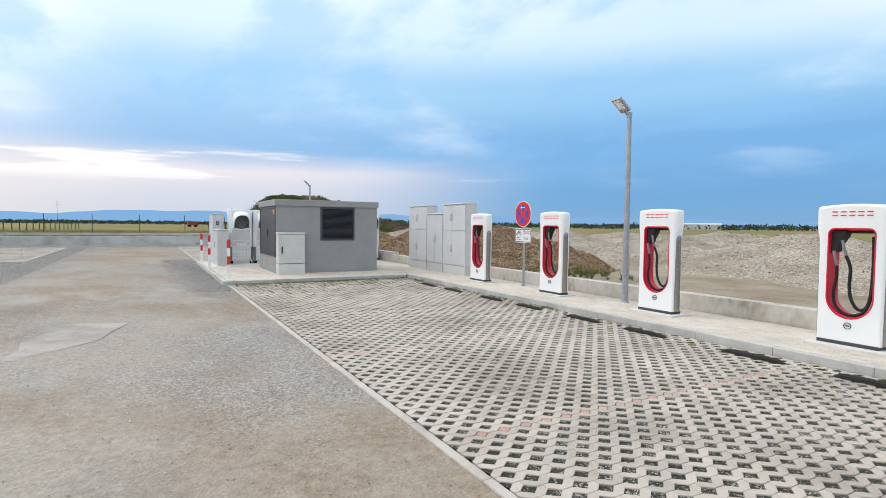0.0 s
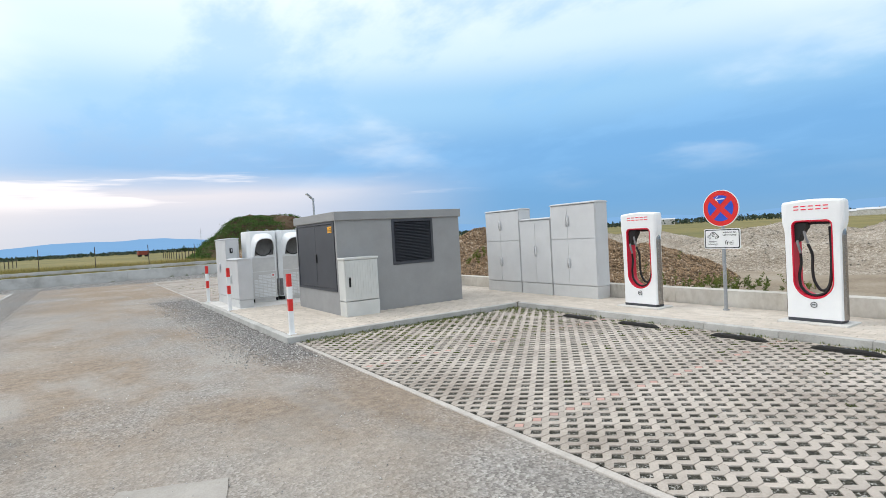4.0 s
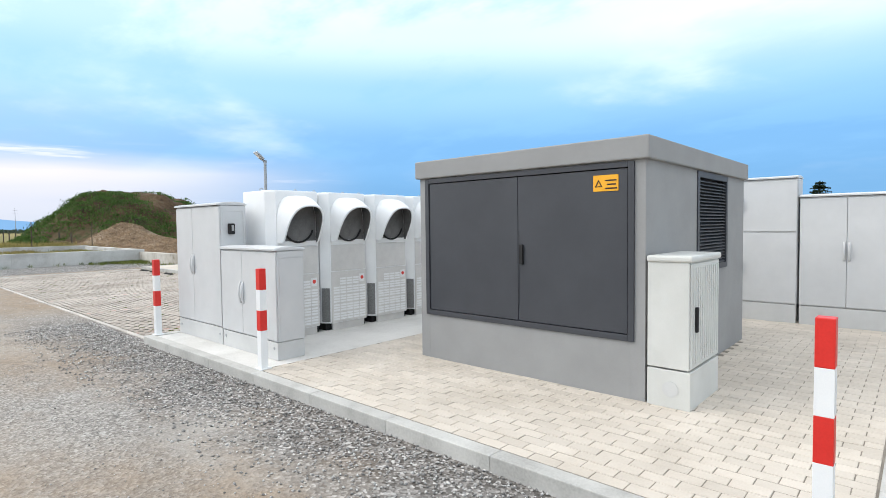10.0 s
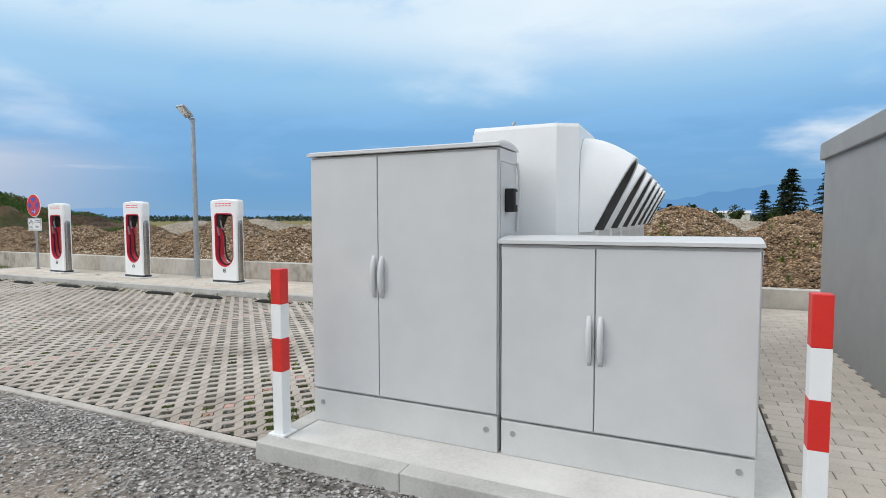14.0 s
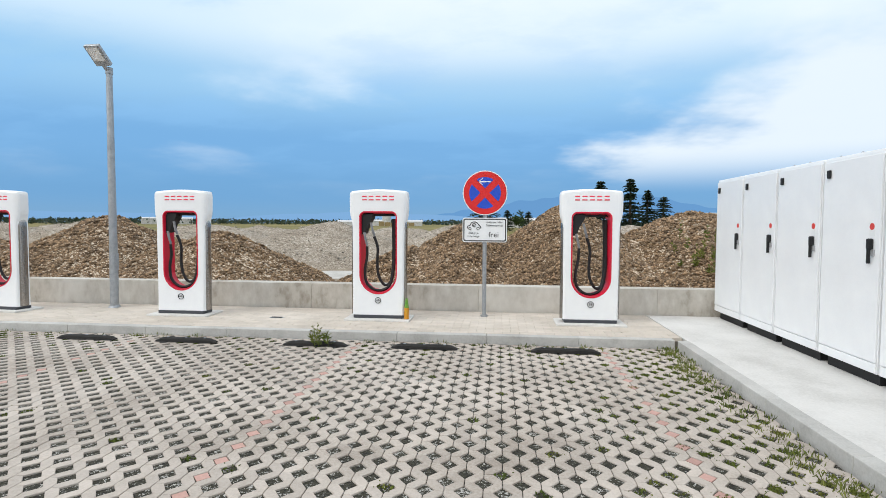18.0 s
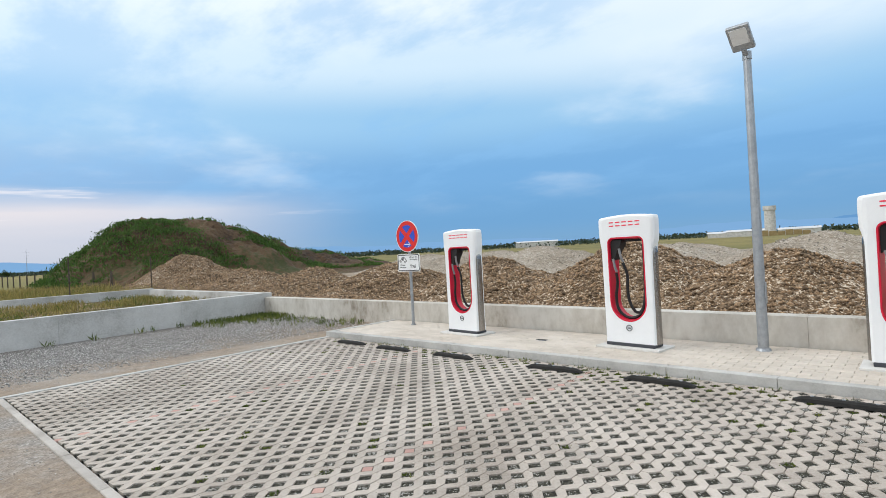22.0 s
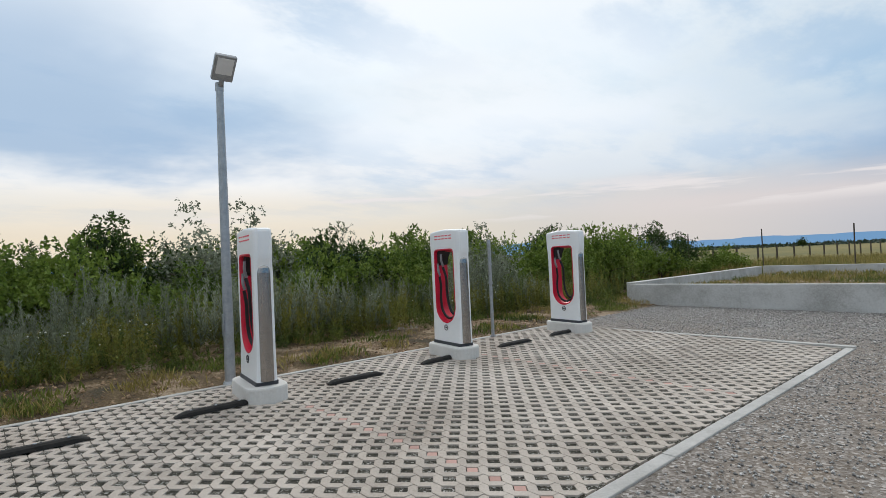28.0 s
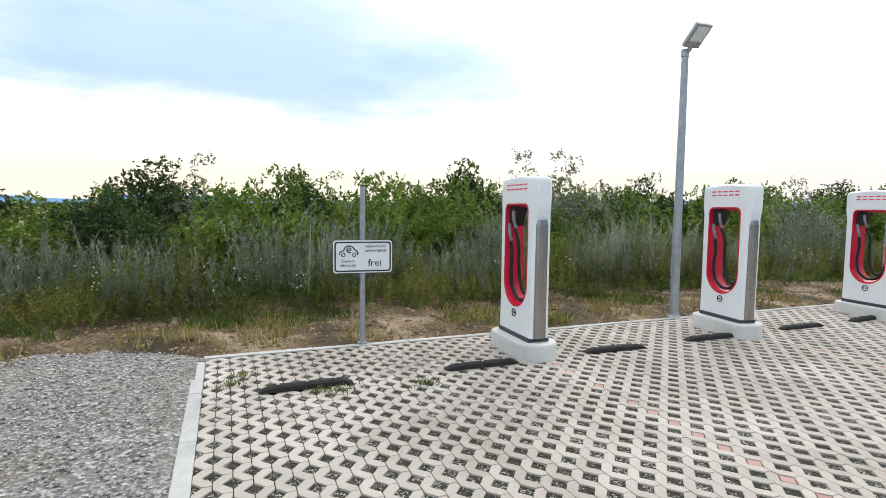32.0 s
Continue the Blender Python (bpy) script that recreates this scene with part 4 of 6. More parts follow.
# ---- transformer house ----
def transformer_house():
    top = empty("transformer_house", "grey rendered transformer house with anthracite steel doors", "transformer house", loc=(0, 0, 0))
    x0, x1, y0, y1 = 3.45, 6.45, 16.04, 18.47
    # walls with the door opening in the west face and the vent opening in the south face
    part("wall", plate([(x0, 0.08), (x1, 0.08), (x1, 2.0), (x0, 2.0)], y0, y0 + 0.12, [[(4.74, 1.06), (5.69, 1.06), (5.69, 1.96), (4.74, 1.96)]]), RENDERED, top, "grey rendered wall")
    part("wall", box(x0, x1, y1 - 0.12, y1, 0.08, 2.0), RENDERED, top, "grey rendered wall")
    part("wall", box(x1 - 0.12, x1, y0 + 0.121, y1 - 0.121, 0.08, 2.0), RENDERED, top, "grey rendered wall")
    w = part("wall", plate([(-(y1 - 0.121), 0.08), (-(y0 + 0.121), 0.08), (-(y0 + 0.121), 2.0), (-(y1 - 0.121), 2.0)], 0, 0.12, [[(-18.345, 0.60), (-16.165, 0.60), (-16.165, 1.955), (-18.345, 1.955)]]), RENDERED, top, "grey rendered wall")
    w.matrix_basis = pose(x0, 0, 0, 0, 0, -90)
    bm = box(3.41, 6.49, 16.0, 18.51, 2.0, 2.18, 0.012)
    for v in bm.verts:
        if v.co.z > 2.1:
            v.co.z += 0.02 * (1 - abs(v.co.y - 17.25) / 1.25)
    roof = part("roof", bm, RENDERED, top, "flat grey roof slab with a shallow overhang")
    # west doors: frame, two leaves, seams, handle, warning plate
    def upright(name, ya, yb, za, zb, proud, deep, mat, parent, label="", bevel=0.003):
        return part(name, box(x0 - proud, x0 + deep, ya, yb, za, zb, bevel), mat, parent, label)
    for ya, yb, za, zb in ((16.125, 16.175, 0.562, 1.99), (18.335, 18.385, 0.562, 1.99), (16.176, 18.334, 0.562, 0.612), (16.176, 18.334, 1.945, 1.99)):
        upright("door_frame", ya, yb, za, zb, 0.018, 0.06, ANTHRACITE, top, "anthracite steel frame")
    a = upright("door", 16.182, 17.214, 0.619, 1.938, 0.006, 0.04, ANTHRACITE, top, "anthracite steel door leaf")
    b = upright("door", 17.220, 18.328, 0.619, 1.938, 0.006, 0.04, ANTHRACITE, top, "anthracite steel door leaf")
    upright("door_handle", 17.155, 17.19, 1.14, 1.32, 0.03, -0.007, BLACK, a, "black swing handle", 0.006)
    upright("seam_cover", 17.205, 17.213, 0.75, 1.45, 0.010, -0.0065, ANTHRACITE, a)
    pl = upright("warning_plate", 16.255, 16.47, 1.765, 1.895, 0.011, -0.0075, YELLOW, a, "yellow warning plate", 0)
    for k, (ya, yb) in enumerate(((16.27, 16.365), (16.275, 16.35), (16.265, 16.365))):
        upright("print_bar", ya, yb, 1.845 - 0.032 * k, 1.856 - 0.032 * k, 0.013, -0.0115, BLACK, pl, "", 0)
    tri = plate([(-16.455, 1.80), (-16.39, 1.80), (-16.4225, 1.86)], -0.0135, -0.0112, [[(-16.443, 1.806), (-16.402, 1.806), (-16.4225, 1.846)]])
    part("warning_triangle", tri, BLACK, pl).matrix_basis = pose(x0, 0, 0, 0, 0, -90)
    # south vent: frame and louvre slats
    vent = part("vent", plate([(4.70, 1.02), (5.73, 1.02), (5.73, 1.99), (4.70, 1.99)], y0 - 0.012, y0 + 0.05, [[(4.755, 1.075), (5.675, 1.075), (5.675, 1.935), (4.755, 1.935)]]), ANTHRACITE, top, "anthracite louvre vent frame")
    part("vent_back", box(4.745, 5.685, y0 + 0.06, y0 + 0.075, 1.065, 1.945), BLACK, vent)
    slat = None
    for k in range(26):
        z = 1.082 + 0.0325 * k
        if slat is None:
            bm = bmesh.new()
            loft(bm, [[(x, 0.0, 0.0), (x, 0.04, 0.026), (x, 0.04, 0.030), (x, 0.0, 0.006)] for x in (4.756, 5.674)])
            slat = part("slat", bm, ANTHRACITE, vent)
            slat.location = (0, y0 + 0.0, z)
        else:
            o = new("slat", slat.data)
            o.parent = vent
            o.location = (0, y0 + 0.0, z)


transformer_house()


# ---- steel and polyester cabinets ----
def louvred_lid(x0, x1, y0, y1, z0, z1, mat, top):
    """A thin lid, slightly domed from front to back, with a drip edge over the doors."""
    bm = bmesh.new()
    rings = []
    for y, drop in ((y0 - 0.010, 0.012), (y0 - 0.004, 0.0), (y1 + 0.004, 0.0), (y1 + 0.010, 0.012)):
        ring = [(x0 - 0.018, y, z0)]
        for k in range(9):
            u = k / 8
            ring.append((x0 - 0.018 + (x1 - x0 + 0.030) * u, y, z1 - 0.012 - drop + 0.024 * math.sin(math.pi * u) ** 0.7))
        ring.append((x1 + 0.012, y, z0))
        rings.append(ring)
    loft(bm, rings)
    bmesh.ops.recalc_face_normals(bm, faces=bm.faces)
    part("lid", bm, mat, top, "thin domed cabinet lid")


def street_cabinet(name, label, group, x0, x1, y0, y1, ztop, doors, plinth_top, mat=CABINET, zbase=0.095, grip=0.36):
    """A cabinet whose doors face west. doors: rows of (z0, z1, seam y); a handle sits at each seam."""
    top = empty(name, label, "cabinet", group, (0, 0, 0))
    part("plinth", box(x0 + 0.006, x1 - 0.006, y0 + 0.004, y1 - 0.004, zbase, plinth_top, 0.004), CABINET_DARK, top, "grey plinth")
    part("body", box(x0 + 0.018, x1, y0, y1, plinth_top + 0.004, ztop - 0.034, 0.006), mat, top)
    louvred_lid(x0, x1, y0, y1, ztop - 0.03, ztop, mat, top)
    for z0, z1, seam in doors:
        for ya, yb in ((y0 + 0.006, seam - 0.003), (seam + 0.003, y1 - 0.006)):
            d = part("door", box(x0, x0 + 0.017, ya, yb, z0, z1, 0.003), mat, top, "ribbed grey door")
            side = -1 if yb < seam + 0.01 and ya < seam - 0.02 else 1
            hy = seam + side * 0.028
            hz = z0 + (z1 - z0) * grip
            tall = min(0.255, (z1 - z0) * 0.36) / 0.25
            bm = bmesh.new()
            loft(bm, [[(x0 - dx, hy - 0.5 * w, hz + dz * tall), (x0 - dx, hy + 0.5 * w, hz + dz * tall), (x0 + 0.002, hy + 0.62 * w, hz + dz * tall), (x0 + 0.002, hy - 0.62 * w, hz + dz * tall)] for dz, dx, w in ((0.0, 0.003, 0.018), (0.03, 0.022, 0.024), (0.08, 0.034, 0.026), (0.125, 0.038, 0.026), (0.17, 0.034, 0.026), (0.22, 0.022, 0.024), (0.25, 0.003, 0.018))])
            part("handle", bm, mat, d, "curved grey handle", smooth=True)
    # side panels stand proud between the corner posts, with a seam below the lid
    for ya, yb in ((y0 - 0.004, y0 - 0.0005), (y1 + 0.0005, y1 + 0.004)):
        part("side_panel", box(x0 + 0.04, x1 - 0.02, ya, yb, plinth_top + 0.012, ztop - 0.115, 0.001), mat, top, "flat grey side panel")
        part("side_trim", box(x0 + 0.02, x1 - 0.004, ya, yb, ztop - 0.108, ztop - 0.04, 0.001), mat, top)
    return top


hc = street_cabinet("control_cabinet", "tall light-grey double-door cabinet on the kerb", "cabinets by the kerb", 2.30, 2.64, 20.72, 21.97, 1.815, [(0.318, 1.765, 21.475)], 0.30, grip=0.415)
lc = street_cabinet("control_cabinet", "low light-grey double-door cabinet beside the tall one", "cabinets by the kerb", 2.30, 2.64, 19.48, 20.705, 1.29, [(0.303, 1.24, 20.205)], 0.285, grip=0.365)
part("card_reader", box(2.40, 2.47, 20.66, 20.715, 1.43, 1.56, 0.006), BLACK, hc, "small black reader box")
part("reader_face", box(2.425, 2.455, 20.656, 20.6595, 1.47, 1.54), CHROME, hc.children[-1])
part("conduit", tube([(2.60, 20.705, 1.72), (2.605, 20.69, 1.6), (2.60, 20.70, 1.4), (2.60, 20.705, 1.32)], 0.008), CABINET, hc, "thin grey cable")
for o, y0, y1 in ((hc, 20.74, 21.95), (lc, 19.5, 20.685)):
    for y in (y0 + 0.05, y1 - 0.05):
        part("cover_screw", cyl((2.307, y, 0.22), (2.302, y, 0.22), 0.016, n=10), STEEL, o)

g = "cabinets along the wall"
street_cabinet("meter_cabinet", "grey cabinet with upper and lower double doors against the wall", g, 8.0, 8.39, 13.40, 14.66, 2.13, [(0.37, 1.345, 14.16), (1.365, 2.075, 14.16)], 0.35)
street_cabinet("meter_cabinet", "lower grey double-door cabinet between two taller ones", g, 8.0, 8.39, 14.69, 15.70, 1.86, [(0.37, 1.805, 15.18)], 0.35, grip=0.42)
street_cabinet("meter_cabinet", "grey cabinet with upper and lower double doors against the wall", g, 8.0, 8.39, 15.73, 17.0, 2.13, [(0.37, 1.345, 16.43), (1.365, 2.075, 16.43)], 0.35)


def junction_cabinet():
    top = empty("junction_cabinet", "small beige-grey ribbed cabinet against the transformer house", "cabinet")
    x0, x1, y0, y1 = 3.44, 4.16, 15.69, 16.02
    base = part("plinth", box(x0, x1, y0 + 0.01, y1, 0.095, 0.385, 0.004), SMALLCAB, top, "beige plinth")
    part("cover_disc", cyl((x0 + 0.001, 15.845, 0.24), (x0 - 0.005, 15.845, 0.24), 0.06, n=24), CABINET_DARK, base, "round grey cover")
    part("body", box(x0, x1, y0 + 0.02, y1, 0.397, 1.205, 0.006), SMALLCAB, top)
    part("lid", box(x0 - 0.015, x1 + 0.015, y0 - 0.005, y1 + 0.005, 1.205, 1.255, 0.016), SMALLCAB, top)
    bm = box(x0 + 0.015, x1 - 0.015, y0 + 0.008, y0 + 0.02, 0.41, 1.195, 0.003)
    d = part("door", bm, SMALLCAB, top, "ribbed door")
    for k in range(12):
        x = x0 + 0.05 + 0.055 * k
        part("rib", box(x, x + 0.028, y0 + 0.003, y0 + 0.009, 0.44, 1.165), SMALLCAB, d)
    part("handle", box(x0 + 0.075, x0 + 0.11, y0 - 0.018, y0 + 0.004, 0.68, 0.87, 0.006), BLACK, d, "black swing handle")


junction_cabinet()


# ---- power cabinets with air hoods ----
GRILLE = surface("zinc_grey_grille", [(0.62, 0.61, 0.595), (0.73, 0.72, 0.70)], 5, 0.42, 0.3, fine=120, bump=0.05)
MESH = surface("fine_vent_mesh", [(0.16, 0.16, 0.16), (0.30, 0.30, 0.30)], 90, 0.6, 0.3, fine=220, bump=0.5, depth=0.003)
ORANGE = surface("red_label", [(0.6, 0.04, 0.03), (0.7, 0.06, 0.04)], 8, 0.5, fine=90, bump=0.02)


HOODLINING = surface("grey_damping_foam", [(0.12, 0.118, 0.118), (0.22, 0.217, 0.214)], 6, 0.9, fine=70, bump=0.5, depth=0.006)


def power_cabinet():
    """Front with the hood faces local -Y, the service door +Y."""
    top = empty("power_cabinet", "white power cabinet with a curved air hood and lower grille", "power cabinet", "row of power cabinets")
    W, D, cx, cy = 0.385, 0.325, 0.08, 0.12
    f, half = -D, 0.305
    part("foot", box(-0.34, 0.34, -0.25, 0.27, 0.0, 0.09), BLACK, top, "dark recessed foot")
    part("foot_rail", box(-0.27, 0.27, f + 0.012, f + 0.05, 0.0, 0.098, 0.003), GRILLE, top, "zinc foot rail")
    ring = [(-W, D), (-W, -D + cy), (-W + cx, -D), (W - cx, -D), (W, -D + cy), (W, D)]
    bm = bmesh.new()
    loft(bm, [[(x * q, y * q, z) for x, y in ring[::-1]] for z, q in ((0.10, 1), (1.852, 1), (1.872, 0.985), (1.876, 0.95))])
    bmesh.ops.recalc_face_normals(bm, faces=bm.faces)
    part("body", bm, WHITE, top, "white steel body")
    # lower grille panel across the whole front, slotted in a grid of blocks
    panel = part("grille", box(-half + 0.006, half - 0.006, f - 0.014, f - 0.001, 0.108, 0.80, 0.003), GRILLE, top, "zinc-grey panel with blocks of white slots")
    slot = None
    for r in range(5):
        for c in range(5):
            if r == 4 and c in (0, 4):
                continue
            for k in range(3):
                x, z = -0.222 + 0.111 * c, 0.150 + 0.120 * r + 0.036 * k
                if slot is None:
                    slot = part("slot", box(-0.049, 0.049, -0.004, 0.002, -0.0115, 0.0115), WHITE, panel)
                    o = slot
                else:
                    o = new("slot", slot.data)
                    o.parent = panel
                o.location = (x, f - 0.014, z)
    part("label", box(0.175, 0.265, f - 0.017, f - 0.0142, 0.635, 0.745), SIGNWHITE, panel, "white label with a red mark")
    part("label_mark", cyl((0.22, f - 0.0172, 0.695), (0.22, f - 0.0195, 0.695), 0.026, n=14), ORANGE, panel, "red mark")
    part("steel_panel", box(-half + 0.012, half - 0.012, f - 0.008, f - 0.001, 0.812, 1.165, 0.002), GRILLE, top, "plain zinc-grey panel")
    # mesh vents on the two canted corners
    n = math.hypot(cx, cy)
    for q in (-1, 1):
        vent = part("corner_vent", box(-0.4 * n, 0.4 * n, -0.006, -0.001, 0.12, 0.58, 0.002), MESH, top, "grey mesh vent on the canted corner")
        vent.matrix_basis = pose(q * (W - cx / 2), -D + cy / 2, 0, 0, 0, q * math.degrees(math.atan2(cy, cx)))
    # hood: a round-topped cowl pushed out and down to a slanted mouth
    zlow = 1.215

    def cowl(k, inset, out):
        u = math.pi * k / 22
        w, zt = 0.298 - inset - 0.035 * out, 1.815 - inset - 0.135 * out ** 1.7
        flat = 0.62 + 0.16 * out
        x = -w * math.copysign(abs(math.cos(u)) ** flat, math.cos(u))
        z = zlow + (zt - zlow) * (math.sin(u) ** (0.42 + 0.12 * out))
        return x, f - 0.002 - (0.075 + 0.235 * (z - zlow) / (zt - zlow)) * out, z

    outer = [[cowl(k, 0.0, t) for k in range(23)] for t in (0, 0.15, 0.3, 0.45, 0.6, 0.75, 0.88, 0.97, 1.0)]
    lip = [[cowl(k, 0.018, 0.995) for k in range(23)], [cowl(k, 0.024, 0.96) for k in range(23)]]
    inner = [[cowl(k, 0.024, t) for k in range(23)] for t in (0.96, 0.75, 0.5, 0.25, 0.02)]
    made = []
    for own in (outer + lip, inner):
        bm = bmesh.new()
        vs = [[bm.verts.new(q) for q in line] for line in own]
        for a, b in zip(vs, vs[1:]):
            for i in range(22):
                bm.faces.new((a[i], a[i + 1], b[i + 1], b[i]))
        bmesh.ops.recalc_face_normals(bm, faces=bm.faces)
        made.append(bm)
    hood = part("hood", made[0], WHITE, top, "white curved air hood open below", smooth=True)
    part("hood_lining", made[1], HOODLINING, hood, "dark grey sound-damping lining", smooth=True)
    part("fan_plate", plate([(x, z) for x, _, z in (cowl(k, 0.03, 0) for k in range(23))], f - 0.006, f - 0.001), HOODLINING, hood, "dark fan plate")
    part("fan_rim", tube([(0.215 * math.cos(a), f - 0.022, 1.425 + 0.205 * math.sin(a)) for a in (radians(195 + 15 * k) for k in range(11))], 0.013, 6), BLACK, hood, "black rim below the fan")
    part("apron_plate", box(-half + 0.02, half - 0.02, f - 0.010, f - 0.001, 1.172, 1.235, 0.002), WHITE, top, "white plate below the hood")
    # service door on the other side
    door = part("door", box(-W + 0.012, W - 0.012, D + 0.001, D + 0.016, 0.19, 1.835, 0.004), WHITE, top, "plain white service door")
    part("kick_plate", box(-W + 0.012, W - 0.012, D + 0.001, D + 0.014, 0.105, 0.182, 0.004), WHITE, top, "white kick plate")
    part("handle", box(-0.31, -0.26, D + 0.016, D + 0.05, 1.08, 1.17, 0.012, box(-0.30, -0.28, D + 0.03, D + 0.055, 0.97, 1.10, 0.006)), BLACK, door, "black swing handle")
    part("lock", box(-0.325, -0.295, D + 0.016, D + 0.03, 1.03, 1.085, 0.004), CHROME, door)
    part("door_label", box(-0.315, -0.255, D + 0.0162, D + 0.0178, 1.19, 1.30), SIGNWHITE, door, "white label")
    part("label_mark", cyl((-0.285, D + 0.0179, 1.265), (-0.285, D + 0.0192, 1.265), 0.028, n=14), ORANGE, door, "small red mark")
    part("latch", box(0.265, 0.315, D + 0.016, D + 0.034, 1.69, 1.765, 0.008), BLACK, door, "small black latch")
    for x in (-0.25, 0.25):
        part("lifting_eye", tube([(x + 0.022 * math.cos(a), 0.1, 1.90 + 0.022 * math.sin(a)) for a in (2 * math.pi * k / 10 for k in range(11))], 0.006, 5), STEEL, top, "steel lifting eye")
    return top


unit = power_cabinet()
for i in range(7):
    m = pose(3.17 + 0.8 * i, 20.72, 0.094)
    if i:
        copy_thing(unit, m)
    else:
        unit.matrix_basis = m

# a drinks can left beside one post
can = empty("drinks_bottle", "small green and orange drink bottle beside a post", "bottle", loc=(7.52, 25.19, 0.124))
part("body", cyl((0, 0, 0), (0, 0, 0.15), 0.032, 0.032, 14), surface("orange_print", [(0.6, 0.2, 0.01), (0.5, 0.3, 0.02)], 20, 0.3, fine=60, bump=0), can, "orange printed body")
part("neck", cyl((0, 0, 0.15), (0, 0, 0.27), 0.03, 0.014, 14), surface("green_glass_print", [(0.05, 0.25, 0.03), (0.2, 0.35, 0.05)], 20, 0.2, fine=60, bump=0), can, "green neck")


# ---- heaps of spoil and gravel ----
def heap(name, x0, x1, y0, y1, zf, step, mat, label, stone_mat, stones, stone_size):
    xs, ys = span(x0, x1, step), span(y0, y1, step)
    ob = sheet(name, xs, ys, zf, mat, label, "heap", kind="", smooth=False)
    if stones:
        rng = np.random.default_rng(len(name) + int(abs(x0) * 10))
        pts = []
        while len(pts) < stones:
            x, y = rng.uniform(x0, min(x1, x0 + 5.5)) if step < 0.3 else rng.uniform(x0, x1), rng.uniform(y0, y1)
            z = zf(x, y)
            if z > 0.03:
                pts.append((x, y, z, rng.uniform(*stone_size)))
        scatter(name + "_stones", pts, stone_mat, "loose stones on the heap")
    return ob


def scatter(name, pts, mat, label):
    """Small rough stones, each a lopsided eight-sided lump, joined into one mesh."""
    rng = np.random.default_rng(7)
    p = np.array(pts)
    n = len(p)
    unit6 = np.array([(1, 0, 0), (0, 1, 0), (-1, 0, 0), (0, -1, 0), (0, 0, 0.75), (0, 0, -0.75)])
    ang = rng.uniform(0, 6.28, n)
    c, s = np.cos(ang), np.sin(ang)
    shape = unit6[None] * rng.uniform(0.55, 1.25, (n, 6, 1))
    x = shape[:, :, 0] * c[:, None] - shape[:, :, 1] * s[:, None]
    y = shape[:, :, 0] * s[:, None] + shape[:, :, 1] * c[:, None]
    v = np.stack([x, y, shape[:, :, 2]], -1) * p[:, None, 3:4] + p[:, None, :3]
    tri = np.array([(0, 1, 4), (1, 2, 4), (2, 3, 4), (3, 0, 4), (1, 0, 5), (2, 1, 5), (3, 2, 5), (0, 3, 5)])
    f = (tri[None] + 6 * np.arange(n)[:, None, None]).reshape(-1, 3)
    ob = fast_mesh(name, v.reshape(-1, 3), f, mat)
    return tagged(ob, label, "gravel", kind="stuff")


def fast_mesh(name, v, f, mat):
    """A mesh from arrays: vertices, and triangles or quads."""
    me = bpy.data.meshes.new(name)
    k = f.shape[1]
    me.vertices.add(len(v))
    me.vertices.foreach_set("co", np.ascontiguousarray(v, dtype=np.float32).ravel())
    me.loops.add(len(f) * k)
    me.loops.foreach_set("vertex_index", np.ascontiguousarray(f, dtype=np.int32).ravel())
    me.polygons.add(len(f))
    me.polygons.foreach_set("loop_start", np.arange(len(f), dtype=np.int32) * k)
    me.update(calc_edges=True)
    me.materials.append(mat)
    return new(name, me)


def bump_of(x, y, cx, cy, rx, ry, h, sharp=1.15):
    d = math.sqrt(((x - cx) / rx) ** 2 + ((y - cy) / ry) ** 2 + 0.035) - 0.06
    return h * max(0.0, 1 - d) ** sharp


def rough_z(x, y, amp=0.12):
    return amp * noise.noise((x * 0.9, y * 0.9, 0)) + 0.5 * amp * noise.noise((x * 2.6, y * 2.6, 4)) + 0.25 * amp * noise.noise((x * 6, y * 6, 8))


RIDGE_N = [(11.9, 30.2, 3.0, 2.6, 1.35), (12.3, 33.0, 3.4, 3.0, 1.75), (11.8, 36.5, 3.0, 3.2, 1.35), (12.2, 40.5, 3.3, 3.6, 1.35), (12.0, 45.0, 3.0, 3.6, 1.3), (12.0, 49.5, 3.0, 3.4, 1.35), (12.4, 54.0, 3.4, 3.6, 1.6), (13.2, 58.5, 4.0, 3.2, 2.35)]
RIDGE_S = [(12.6, 15.6, 3.0, 2.3, 1.2), (12.2, 17.6, 3.4, 3.0, 1.75), (12.4, 20.0, 3.5, 3.2, 1.9), (12.2, 22.6, 3.4, 2.6, 2.0), (12.3, 24.6, 3.2, 2.4, 1.55), (11.6, 25.9, 2.8, 1.7, 0.95)]


def ridge(peaks):
    def zf(x, y):
        z = max(bump_of(x, y, *p) for p in peaks)
        z2 = math.log(sum(math.exp(6 * bump_of(x, y, *p)) for p in peaks)) / 6 - math.log(len(peaks)) / 6
        z = max(z, z2)
        return z + rough_z(x, y, 0.16) * min(1, z * 2) - 0.09 * max(0.0, 1 - z / 0.2)
    return zf


heap("spoil_ridge", 8.75, 17.5, 27.0, 62.5, ridge(RIDGE_N), 0.22, EARTH, "long brown heap of gravelly soil behind the wall", SPOILSTONE, 56000, (0.010, 0.055))
heap("spoil_ridge", 8.75, 17.0, 10.8, 27.5, ridge(RIDGE_S), 0.2, EARTH, "brown heap of stony soil behind the wall", SPOILSTONE, 46000, (0.010, 0.052))
PALE_S = [(24, -16, 9, 6, 1.5), (22.5, -8, 8, 6, 1.55), (22, -1, 8, 6.5, 1.45), (22.5, 6, 8, 6, 1.45), (23, 12, 7.5, 5.5, 1.5), (20, 16.5, 5, 4, 1.4), (27, 18, 8, 6, 1.5)]
